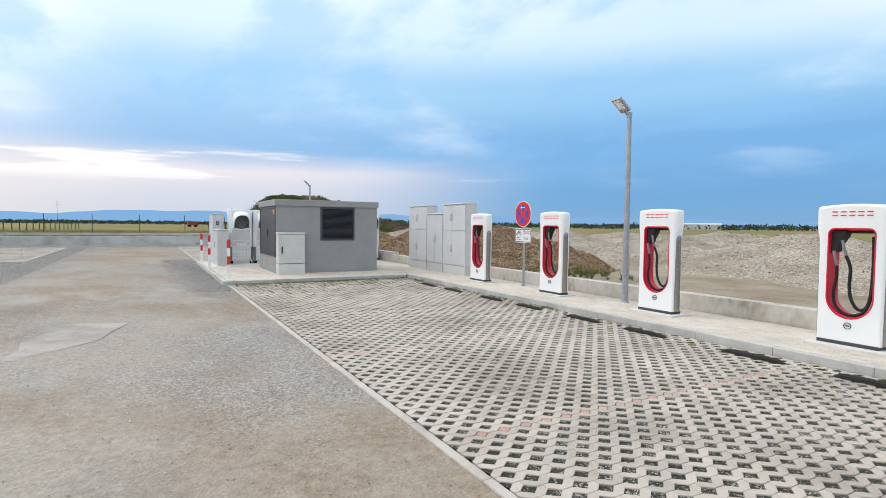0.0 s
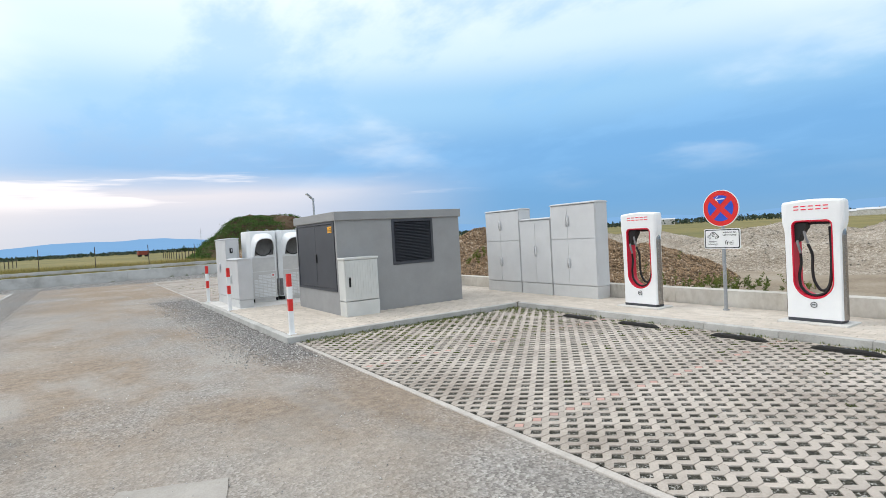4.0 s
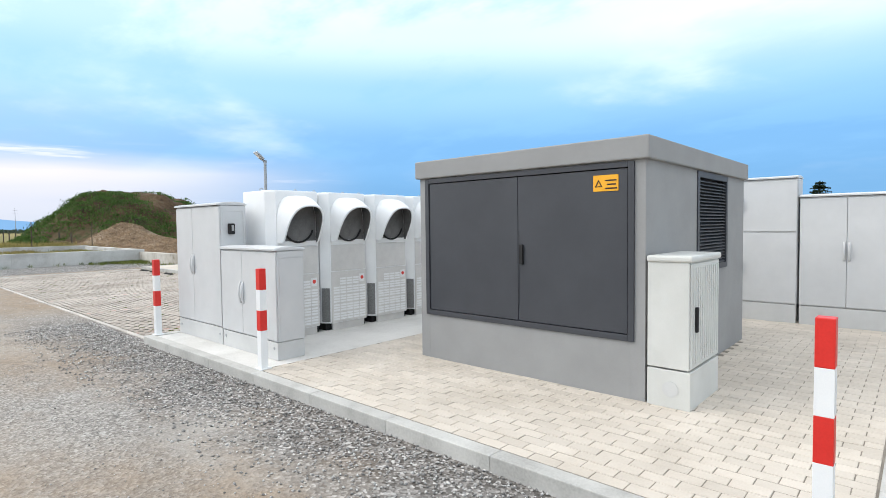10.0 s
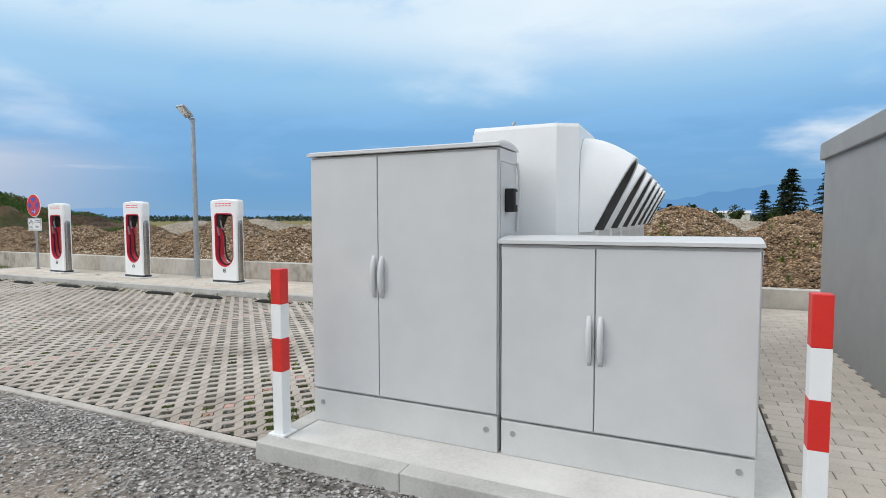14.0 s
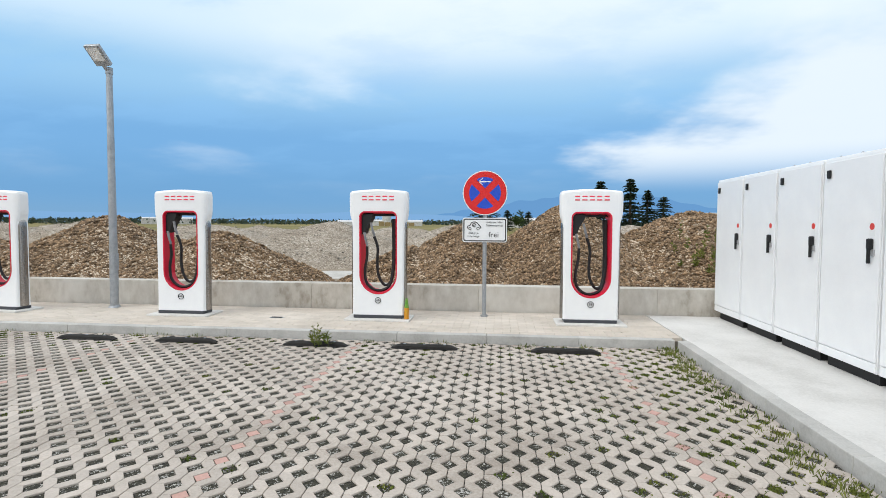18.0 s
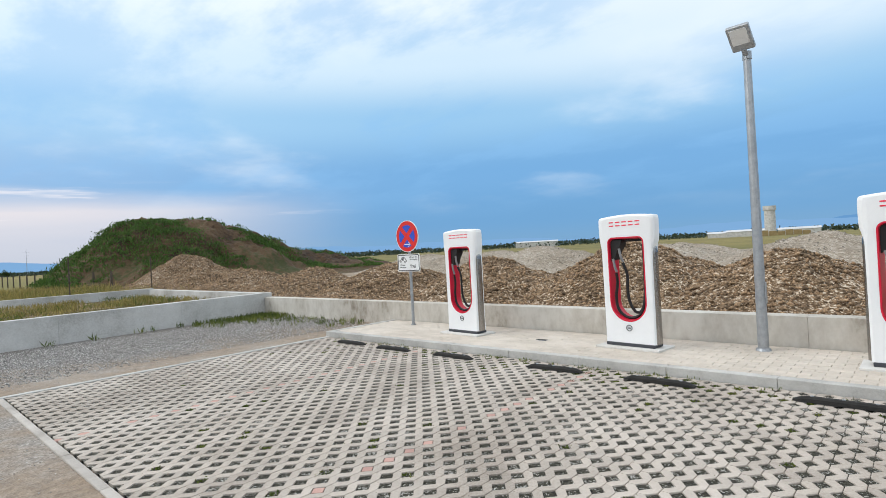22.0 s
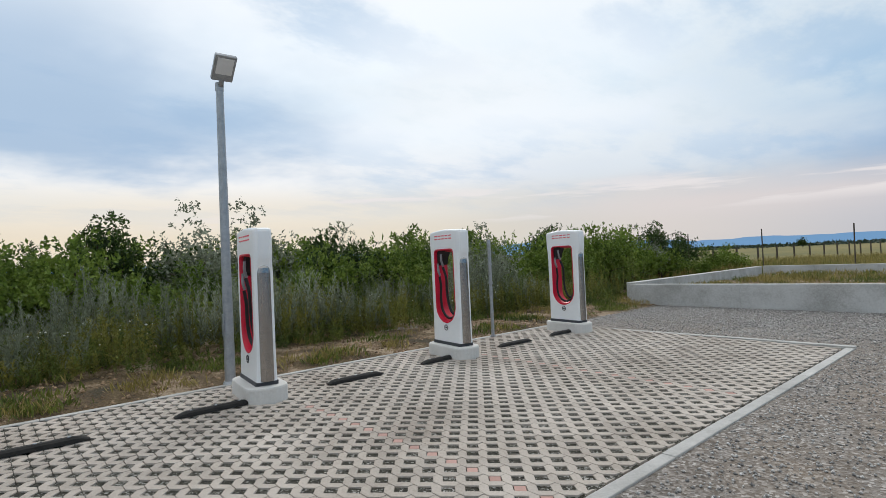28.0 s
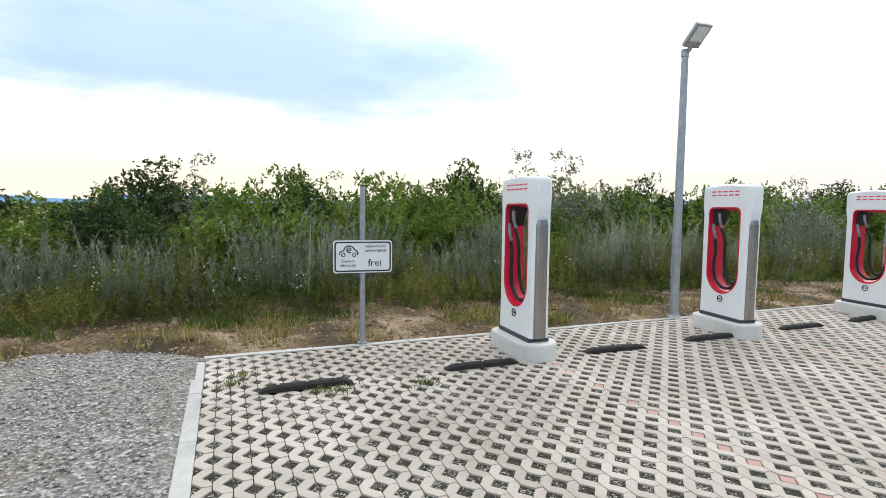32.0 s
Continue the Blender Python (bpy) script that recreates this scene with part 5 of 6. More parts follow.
PALE_N = [(21.5, 25.5, 6, 4.2, 1.5), (22, 31, 6, 4.6, 1.6), (22.5, 36.5, 6, 4.8, 1.5), (23, 42, 6, 5, 1.6), (24, 48, 6, 5, 1.5), (32, 30, 6, 6, 1.3), (33, 39, 6, 6, 1.3), (33, 52, 7, 6, 1.4), (34, 60, 7, 6, 1.4)]
loose = []
hr = np.random.default_rng(19)
for peak in PALE_S + PALE_N:
    cx, cy, rx, ry, ph = peak
    zf = ridge([peak])
    tagged(heap("gravel_heap", cx - rx, cx + rx, cy - ry, cy + ry, zf, 0.4, PALEGRAVEL, "", None, 0, None), "rounded heap of pale grey gravel on the building site", "heap", "gravel heaps of the site")
    for _ in range(2600):
        x, y = hr.uniform(cx - rx, cx + rx * 0.3), hr.uniform(cy - ry, cy + ry)
        if zf(x, y) > 0.03:
            loose.append((x, y, zf(x, y), hr.uniform(0.012, 0.045)))
scatter("gravel_heap_stones", loose, PALESTONE, "loose stones on the gravel heaps")
grit = ridge([(14.6, 28.5, 2.3, 1.5, 0.10)])
heap("grit_heap", 12.3, 17.0, 27.0, 30.1, lambda x, y: grit(x, y) * 0.8, 0.2, surface("white_grit", [(0.42, 0.40, 0.365), (0.60, 0.58, 0.54)], 3, 0.95, fine=40, bump=0.6, depth=0.02, space="World"), "flat spread of pale grit on the site", None, 0, None)
SAND = surface("dry_sandy_ground", [(0.17, 0.125, 0.085), (0.27, 0.215, 0.15), (0.35, 0.30, 0.235)], 0.5, 0.95, fine=14, bump=0.6, depth=0.03, space="World")
sheet("site_ground", span(8.7, 48, 0.8), span(-30, 66, 0.8), lambda x, y: -0.02 + 0.04 * noise.noise((x * 0.5, y * 0.5, 9)), SAND, "bare sandy ground of the building site", "ground")


def mound_z(x, y):
    z = 5.15 * math.exp(-((((x - 17.8) / (6.0 if x < 17.8 else 10.5)) ** 2 + ((y - 75.5) / 7.5) ** 2) ** 1.5)) + 1.2 * math.exp(-(((x - 29) / 5.5) ** 2 + ((y - 77) / 7) ** 2)) + 1.3 * math.exp(-(((x - 36) / 6) ** 2 + ((y - 76) / 6) ** 2)) + 0.5 * math.exp(-(((x - 12.0) / 3.0) ** 2 + ((y - 76) / 6) ** 2))
    return z + (0.85 * noise.noise((x * 0.28, y * 0.28, 1)) + 0.55 * noise.noise((x * 0.66, y * 0.66, 2)) + 0.26 * noise.noise((x * 1.7, y * 1.7, 3))) * min(1, z * 0.7) - 0.12


sheet("overgrown_mound", span(3, 46, 0.36), span(62, 92, 0.36), mound_z, MOUNDMAT, "high mound of soil overgrown with weeds", "mound", kind="", smooth=False)


# ---- plants ----
def leafy(name, colours, rough=0.7, vary=0.35):
    m = surface(name, colours, 1.2, rough, fine=30, bump=0.0, vary=vary, space="World")
    b = m.node_tree.nodes["Principled BSDF"]
    # thin leaves let part of the light through
    n, l = m.node_tree.nodes, m.node_tree.links
    tr, mx = n.new("ShaderNodeBsdfTranslucent"), n.new("ShaderNodeMixShader")
    l.new(b.inputs["Base Color"].links[0].from_socket, tr.inputs["Color"])
    mx.inputs[0].default_value = 0.28
    l.new(b.outputs[0], mx.inputs[1])
    l.new(tr.outputs[0], mx.inputs[2])
    l.new(mx.outputs[0], n["Material Output"].inputs["Surface"])
    return m


GREYWEED = leafy("grey_green_weed", [(0.075, 0.09, 0.05), (0.19, 0.215, 0.14), (0.38, 0.41, 0.31)])
GREENWEED = leafy("green_weed", [(0.038, 0.058, 0.009), (0.10, 0.135, 0.020), (0.21, 0.21, 0.045)])
SHRUB = leafy("shrub_leaf", [(0.05, 0.09, 0.010), (0.14, 0.21, 0.026), (0.26, 0.32, 0.06)])
SHRUBDARK = leafy("dark_shrub_leaf", [(0.020, 0.042, 0.008), (0.045, 0.082, 0.014), (0.085, 0.13, 0.026)])
DRYGRASS = leafy("dry_grass", [(0.16, 0.135, 0.035), (0.28, 0.225, 0.065), (0.37, 0.30, 0.12)])
CONIFER = leafy("conifer_needles", [(0.010, 0.022, 0.010), (0.018, 0.036, 0.016), (0.026, 0.05, 0.02)])
BARK = surface("bark", [(0.06, 0.045, 0.03), (0.12, 0.09, 0.065)], 12, 0.95, fine=50, bump=0.5, depth=0.01)
TWIG = surface("grey_twig", [(0.14, 0.12, 0.10), (0.2, 0.18, 0.15)], 12, 0.95, fine=50, bump=0.2)


def blades(base, way, length, width):
    """Leaf diamonds from base points along ways; arrays of n. Returns vertices and quads."""
    n = len(base)
    side = np.cross(way, np.random.default_rng(3).normal(size=(n, 3)))
    side /= np.linalg.norm(side, axis=1, keepdims=True) + 1e-9
    l, w = length[:, None], width[:, None]
    v = np.stack([base, base + way * l * 0.5 + side * w * 0.5, base + way * l, base + way * l * 0.5 - side * w * 0.5], 1)
    return v.reshape(-1, 3), np.arange(4 * n).reshape(-1, 4)


def unit_vectors(v):
    return v / (np.linalg.norm(v, axis=1, keepdims=True) + 1e-9)


def weeds(name, places, height, per, leaf, wide, mat, label, droop=0.5, seed=1):
    """Upright stalks with narrow leaves up their length."""
    rng = np.random.default_rng(seed)
    p = np.array(places)
    n = len(p)
    h = rng.uniform(*height, n) * np.array([0.8 + 0.7 * noise.noise((a * 0.55, b * 0.55, seed * 3.0)) for a, b, _ in places])
    lean = rng.normal(0, 0.17, (n, 2))
    t = rng.uniform(0.12, 1.0, (n, per)) ** 0.8
    foot = p[:, None, :] + np.concatenate([lean[:, None, :] * (t[..., None] ** 1.5) * h[:, None, None], (t * h[:, None])[..., None]], -1)
    way = rng.normal(0, 1, (n, per, 3))
    way[..., 2] = np.abs(way[..., 2]) * 0.5 + droop
    way = unit_vectors(way.reshape(-1, 3))
    size = leaf * rng.uniform(0.6, 1.3, (n, per)) * (1.15 - 0.6 * t)
    v1, f1 = blades(foot.reshape(-1, 3), way, size.ravel(), size.ravel() * wide)
    # stalks
    top = np.concatenate([lean * h[:, None], h[:, None]], 1) + p
    v2, f2 = blades(p, unit_vectors(top - p), np.linalg.norm(top - p, axis=1), np.full(n, 0.012))
    ob = fast_mesh(name, np.concatenate([v1, v2]), np.concatenate([f1, f2 + len(v1)]), mat)
    return tagged(ob, label, "weeds", kind="stuff")


def grass(name, places, height, per, mat, label, seed=2, spread=0.06, wide=0.10):
    rng = np.random.default_rng(seed)
    p = np.repeat(np.array(places), per, 0)
    n = len(p)
    p = p + np.concatenate([rng.normal(0, spread, (n, 2)), np.zeros((n, 1))], 1)
    way = unit_vectors(np.concatenate([rng.normal(0, 0.45, (n, 2)), np.ones((n, 1))], 1))
    ln = rng.uniform(*height, n)
    v, f = blades(p, way, ln, ln * wide)
    return tagged(fast_mesh(name, v, f, mat), label, "grass", kind="stuff")


rng = np.random.default_rng(11)
KERBWEED = leafy("yellow_green_weed", [(0.06, 0.085, 0.012), (0.13, 0.165, 0.025), (0.21, 0.22, 0.05)])


def patchy(x0, x1, y0, y1, n, zf, scale=0.5, keep=-0.05, seed=5.0):
    out = []
    while len(out) < n:
        x, y = rng.uniform(x0, x1), rng.uniform(y0, y1)
        if noise.noise((x * scale, y * scale, seed)) > keep:
            out.append((x, y, zf(x, y)))
    return out


vz = verge_z
# belt of tall weeds behind the verge: grey mugwort in front, greener stuff between
weeds("mugwort", patchy(-12.6, -10.1, 12, 39.5, 2500, vz, 0.6, -0.1, 1.0), (0.75, 1.3), 70, 0.09, 0.2, GREYWEED, "tall grey-green mugwort behind the bays", 1.3, 1)
weeds("tall_weeds", patchy(-14.5, -9.9, 12, 44, 2000, vz, 0.45, -0.1, 7.0), (0.45, 1.15), 44, 0.09, 0.22, GREENWEED, "tall green weeds behind the bays", 0.35, 2)
OLIVEWEED = leafy("olive_weed", [(0.07, 0.078, 0.012), (0.165, 0.165, 0.026), (0.28, 0.25, 0.055)])
weeds("yellow_weeds", patchy(-11.6, -9.75, 12, 42, 2300, vz, 0.5, -0.15, 12.0), (0.35, 0.95), 40, 0.075, 0.26, OLIVEWEED, "yellow-green weeds filling the belt behind the verge", 0.45, 25)
weeds("low_weeds", patchy(-11.4, -9.55, 13, 43, 2600, vz, 0.7, -0.15, 3.0), (0.12, 0.55), 26, 0.07, 0.24, GREENWEED, "low green weeds at the edge of the verge", 0.2, 3)
grass("verge_grass", patchy(-11.5, -8.3, 20, 43, 700, vz, 1.1, 0.12, 2.0), (0.04, 0.16), 14, DRYGRASS, "thin dry grass on the verge", 4, 0.07, 0.12)
grass("verge_green_grass", patchy(-10.5, -8.25, 22, 43, 700, vz, 1.0, 0.14, 9.0), (0.03, 0.14), 16, GREENWEED, "thin green grass on the verge", 5, 0.07, 0.17)
grass("meadow_grass_west", patchy(-24, -13, 36, 62, 2200, lambda x, y: -0.03, 0.3, -0.2, 2.0), (0.35, 0.9), 8, DRYGRASS, "tall dry meadow grass", 6, 0.15, 0.05)
grass("bed_grass", patchy(-8.7, 8.2, 42.2, 50.8, 1900, lambda x, y: 0.30, 0.5, -0.15, 4.0), (0.06, 0.24), 9, DRYGRASS, "dry grass in the raised bed", 7, 0.1)
grass("bed_green_grass", patchy(-8.7, 8.2, 42.2, 50.8, 1100, lambda x, y: 0.30, 0.5, 0.0, 14.0), (0.05, 0.22), 9, GREENWEED, "green grass in the raised bed", 8, 0.1)
grass("meadow_grass", patchy(-16, 12, 52, 76, 3600, lambda x, y: -0.04, 0.15, -0.3, 6.0), (0.3, 0.85), 9, DRYGRASS, "tall dry meadow grass beyond the bed", 9, 0.22, 0.035)
grass("meadow_green", patchy(-16, 12, 52, 72, 1800, lambda x, y: -0.04, 0.15, -0.1, 16.0), (0.25, 0.7), 9, GREENWEED, "green meadow grass beyond the bed", 10, 0.22, 0.045)
mp = [(x, y, z) for x, y, z in ((x, y, mound_z(x, y)) for x, y in rng.uniform((8, 64), (42, 84), (30000, 2))) if z > 0.35 and noise.noise((x * 0.2, y * 0.2, 0)) + 0.6 * noise.noise((x * 0.7, y * 0.7, 6)) + 0.3 * noise.noise((x * 2.0, y * 2.0, 8)) > (-0.22 if x < 19 else 0.02 if x < 27 else 0.12) + (0.22 if z > 3.4 and x > 17.5 else 0.0)]
grass("mound_growth", mp, (0.08, 0.27), 7, leafy("mound_weed", [(0.035, 0.075, 0.012), (0.06, 0.125, 0.018), (0.09, 0.16, 0.03)]), "green weeds covering the mound", 12, 0.25, 0.35)
sz = ridge(RIDGE_S)
foot = [(x, y, max(0.0, sz(x, y))) for x, y in np.concatenate([rng.normal((11.4, 12.4), (0.7, 0.7), (75, 2)), rng.normal((10.3, 20.5), (0.25, 0.35), (26, 2)), rng.normal((10.2, 17.0), (0.5, 1.5), (24, 2))])]
weeds("heap_weeds", foot, (0.12, 0.4), 26, 0.09, 0.3, GREENWEED, "green weeds growing on the brown heap", 0.3, 26)
# tufts along the kerbs and in the wall corner
kerb = [(x, 14.38 + rng.normal(0, 0.05), 0.0) for x in rng.uniform(2.1, 6.7, 130)] + [(6.66 + rng.normal(0, 0.04), y, 0.0) for y in np.concatenate([rng.uniform(8, 14.3, 60), rng.uniform(22.2, 36, 50)])]
kerb += [(x, 22.13 + abs(rng.normal(0, 0.10)), 0.0) for x in rng.uniform(2.3, 6.75, 110)]
grass("kerb_tufts", kerb, (0.015, 0.055), 16, KERBWEED, "small weeds along the kerbs", 13, 0.05, 0.2)
corner = [(8.3 - abs(rng.normal(0, 0.9)), 41.4 - abs(rng.normal(0, 0.6)), 0.0) for _ in range(190)] + [(8.3 - abs(rng.normal(0, 0.5)), y, 0.0) for y in rng.uniform(37, 41, 36)]
grass("wall_tufts", corner, (0.03, 0.17), 14, GREENWEED, "weeds in the corner of the walls", 14, 0.06, 0.12)
wallfoot = [(x, 40.45 + 1.33 * (x + 8.9) / 17.6 - 0.32 + rng.normal(0, 0.03), 0.0) for x in (-1.5, 0.4, 3.4, 4.2, 5.1, 5.4, 6.0, 6.4)]
grass("wall_foot_tufts", wallfoot, (0.06, 0.2), 12, GREENWEED, "small weeds at the foot of the wall", 15, 0.05, 0.15)
holes_e = [(round(x / 0.2) * 0.2 + 2.06, round(y / 0.2) * 0.2, -0.03) for x, y in np.concatenate([rng.uniform((0.1, 8), (4.6, 14.3), (170, 2)), rng.uniform((0.6, 11.5), (4.6, 14.3), (170, 2)), rng.uniform((0.1, 22.2), (4.6, 36), (210, 2))])]
def hole_near(x, y, y0):
    """The middle of the paving hole next to a place."""
    j = round((y - y0) / 0.1)
    off = 2.06 + (0.1 if j % 2 else 0.0)
    return round((x - off) / 0.2) * 0.2 + off, y0 + 0.1 * j, -0.004


moss = [hole_near(x, y, -4) for x, y in np.concatenate([np.c_[rng.uniform(2.2, 6.6, 700), 14.35 - rng.exponential(0.8, 700)], np.c_[6.65 - rng.exponential(0.3, 260), rng.uniform(3, 14.3, 260)]])]
moss += [hole_near(min(x, 6.6), y, 22.08) for x, y in np.concatenate([np.c_[rng.uniform(2.2, 6.6, 200), 22.2 + rng.exponential(0.35, 200)], np.c_[6.65 - rng.exponential(0.25, 160), rng.uniform(22.2, 36, 160)], rng.uniform((2.3, 22.2), (6.6, 36), (130, 2))])]
grass("paver_moss", moss, (0.008, 0.022), 26, GREENWEED, "moss and grass filling paver holes along the kerbs", 27, 0.026, 0.9)
grass("paver_grass", holes_e, (0.02, 0.045), 14, GREENWEED, "tufts of moss and grass in the paver holes", 16, 0.025, 0.3)
spots2 = [(6.35 + rng.normal(0, 0.05), 25.93 + rng.normal(0, 0.06), 0.0) for _ in range(9)]
weeds("kerb_weed", spots2, (0.12, 0.34), 16, 0.07, 0.3, GREENWEED, "small leafy weed growing by a wheel stop", 0.4, 17)
wspots = [(-6.95, 25.4), (-6.9, 25.5), (-7.25, 24.72), (-6.8, 26.2), (-7.5, 24.8)]
grass("west_tufts", [(x + rng.normal(0, 0.05), y + rng.normal(0, 0.05), west_z(x)) for x, y in wspots for _ in range(5)], (0.02, 0.06), 16, GREENWEED, "small weeds on the west bays", 18, 0.045, 0.2)


def shrub(name, label, category, height, radius, leaves, leaf, mat, seed, group="", trunk=True, lean=0.3):
    """A bush or tree: stem with limbs, and a crown of single leaves gathered in clumps at the limb ends."""
    r = np.random.default_rng(seed)
    top = empty(name, label, category, group)
    bm = bmesh.new()
    tips = []
    n = 7 + int(r.integers(0, 4))
    stem_top = height * 0.3
    cyl((0, 0, -0.05), (0, 0, stem_top), 0.02 + 0.016 * height, 0.014 + 0.008 * height, 7, bm)
    for k in range(n):
        a = 2 * math.pi * k / n + r.normal(0, 0.3)
        rad = radius * r.uniform(0.35, 0.95)
        z = height * r.uniform(0.4, 0.98) * (1 - 0.35 * (rad / radius) ** 2)
        p0 = (0, 0, stem_top * r.uniform(0.5, 1.0))
        p1 = (rad * 0.5 * math.cos(a), rad * 0.5 * math.sin(a), (p0[2] + z) * 0.55)
        p2 = (rad * math.cos(a), rad * math.sin(a), z)
        tube([p0, p1, p2], 0.006 + 0.004 * height, 5, bm)
        tips += [p1, p2, ((p1[0] + p2[0]) / 2, (p1[1] + p2[1]) / 2, (p1[2] + p2[2]) / 2 + 0.1)]
    part("trunk", bm, BARK, top, "branching stem")
    tips = np.array(tips + [(0, 0, height * 0.95), (0, 0, height * 0.7)])
    # shoots: leaves sit along short twigs round the limb ends, so that the outline is feathery
    shoots = leaves // 14
    c = tips[r.integers(0, len(tips), shoots)] + r.normal(0, 0.16, (shoots, 3)) * (radius, radius, height * 0.55)
    c[:, 2] = np.clip(c[:, 2], 0.08 * height, height * 1.02)
    d = unit_vectors(np.stack([r.normal(0, 0.6, shoots), r.normal(0, 0.6, shoots), np.abs(r.normal(0.7, 0.5, shoots))], -1))
    ln = r.uniform(0.12, 0.32, shoots) * (0.6 + 0.25 * height)
    t = r.uniform(0, 1, (shoots, 14))
    base = c[:, None, :] + d[:, None, :] * (t * ln[:, None])[..., None]
    way = unit_vectors((d[:, None, :] * 0.5 + r.normal(0, 0.7, (shoots, 14, 3))).reshape(-1, 3))
    size = leaf * r.uniform(0.6, 1.35, shoots * 14)
    v, f = blades(base.reshape(-1, 3), way, size, size * 0.5)
    o = fast_mesh("crown", v, f, mat)
    o.parent = top
    return top


bushes = [shrub("bush", "dense green shrub at the back of the weeds", "shrub", 2.0, 1.3, 7600, 0.088, SHRUB, 21, "shrubs behind the bays"),
          shrub("bush", "dark green shrub with a loose top", "shrub", 2.2, 1.15, 7600, 0.082, SHRUBDARK, 22, "shrubs behind the bays"),
          shrub("bush", "light green spreading shrub", "shrub", 1.85, 1.6, 8000, 0.092, SHRUB, 23, "shrubs behind the bays"),
          shrub("bush", "grey-green feathery shrub with thin twigs", "shrub", 2.1, 0.9, 5600, 0.058, GREYWEED, 24, "shrubs behind the bays")]
used = set()
place = []
for k in range(132):
    y = 3 + 48 * ((k * 0.618034) % 1.0)
    x = -12.7 - 5.0 * ((k * 0.754877) % 1.0) - (0.9 if y < 20 else 0)
    place.append((x, y, [0, 2, 0, 1, 2, 0, 2, 2, 3][k % 9], 0.86 + 0.26 * ((k * 0.37) % 1)))
place += [(-12.3, 20.3, 0, 1.38), (-12.9, 19.2, 2, 1.4), (-12.0, 18.0, 0, 1.3), (-15.0, 23.6, 1, 1.22), (-14.5, 22.8, 1, 0.98), (-14, 25.0, 0, 1.15), (-15, 26.1, 0, 1.15), (-15, 32.0, 3, 1.36), (-15.2, 30.4, 1, 1.25), (-14, 28.1, 0, 1.1), (-15.3, 33.2, 3, 1.36), (-18, 37, 1, 1.2), (-16, 40, 0, 1.2), (-17, 43, 1, 1.25), (-17, 48, 1, 1.35), (-19, 51, 1, 1.5), (-14.5, 46.5, 0, 1.2), (-13.2, 50.6, 1, 1.22), (-12.2, 53.0, 0, 1.0), (-14.6, 56, 1, 1.1), (-12.7, 57, 0, 0.95), (-15.2, 51, 0, 1.1), (-17, 55, 0, 1.1), (-13.2, 43.5, 2, 1.0), (-12.6, 47.2, 2, 0.9)]
for x, y, k, s in place:
    m = Matrix.LocRotScale((x, y, 0.0), Euler((0, 0, (x * 7 + y * 3) % 6.28)), (s, s, s * (0.86 if y < 23 else 1.0) * (0.9 + 0.2 * ((x * 13) % 1))))
    if k in used:
        copy_thing(bushes[k], m)
    else:
        bushes[k].matrix_basis = m
        used.add(k)


# ---- small covers set into the pad ----
for x, y in ((7.55, 26.95), (7.6, 32.4)):
    cover = empty("drain_cover", "small dark metal cover set into the paved pad", "drain cover", "covers in the pad", (x, y, 0.098))
    part("frame", box(-0.05, 0.05, -0.09, 0.09, -0.02, 0.003), STEEL, cover)
    part("grate", box(-0.038, 0.038, -0.078, 0.078, 0.0032, 0.0055), RUBBER, cover, "dark grate")


# ---- fence posts and the far country ----
WOOD = surface("weathered_fence_wood", [(0.05, 0.04, 0.03), (0.11, 0.09, 0.07)], 9, 0.95, fine=50, bump=0.4)
fence = empty("fence", "thin dark metal posts of a wire fence along the meadow", "fence")
for x in (-13.6, -10.3, -7.0, -3.65, -0.2, 3.4, 6.75, 9.9):
    part("post", cyl((x, 54.5, -0.1), (x + rng.normal(0, 0.02), 54.5, 2.15 - 0.03 * max(0, x - 3)), 0.026, n=8), WOOD, fence)
far_fence = empty("field_fence", "rows of wooden posts round the far paddock", "fence")
line = [(-17 + 0.25 * k, 62 + 3.4 * k) for k in range(22)] + [(11.5 + 0.1 * k, 66 + 4.2 * k) for k in range(18)]
for x, y in line:
    part("post", cyl((x, y, -0.1), (x, y, 1.35), 0.07, n=6), WOOD, far_fence)


def conifer(name, label, height, radius, seed, group):
    r = np.random.default_rng(seed)
    top = empty(name, label, "conifer", group)
    part("trunk", cyl((0, 0, -0.2), (0, 0, height * 0.95), 0.035 * height, 0.01 * height, 8), BARK, top, "straight trunk")
    whorls = int(r.integers(15, 19))
    feet, ways, lens = [], [], []
    for w in range(whorls):
        t = 0.04 + 0.94 * (w / whorls) + r.normal(0, 0.01)
        for a in r.uniform(0, 6.28, 9) + np.arange(9) * 0.7:
            reach = radius * (1 - t) ** 0.8 * r.uniform(0.6, 1.2) + 0.12
            for u in np.linspace(0.12, 1.0, 13):
                spot = (reach * u * math.cos(a), reach * u * math.sin(a), height * t + reach * (0.18 * u - 0.30 * u * u))
                for _ in range(4):
                    feet.append(spot)
                    ways.append((math.cos(a) + r.normal(0, 0.8), math.sin(a) + r.normal(0, 0.8), r.normal(-0.25, 0.4)))
                    lens.append(height * r.uniform(0.026, 0.058) * (1.15 - 0.5 * u))
    ln = np.array(lens)
    v, f = blades(np.array(feet), unit_vectors(np.array(ways)), ln, ln * 0.5)
    o = fast_mesh("crown", v, f, CONIFER)
    o.parent = top
    return top


# group of conifers and round trees to the south-east
c1 = conifer("conifer_tree", "tall dark conifer beyond the building site", 11.0, 5.4, 31, "conifers beyond the site")
c2 = conifer("conifer_tree", "slim dark conifer beyond the building site", 9.5, 3.2, 32, "conifers beyond the site")
t1 = shrub("broadleaf_tree", "round dark green tree far beyond the site", "tree", 7.5, 3.6, 5200, 0.42, SHRUBDARK, 33, "trees beyond the site")


def polar(az, d):
    return 0.9 + d * math.cos(radians(az)), 25.1 + d * math.sin(radians(az))


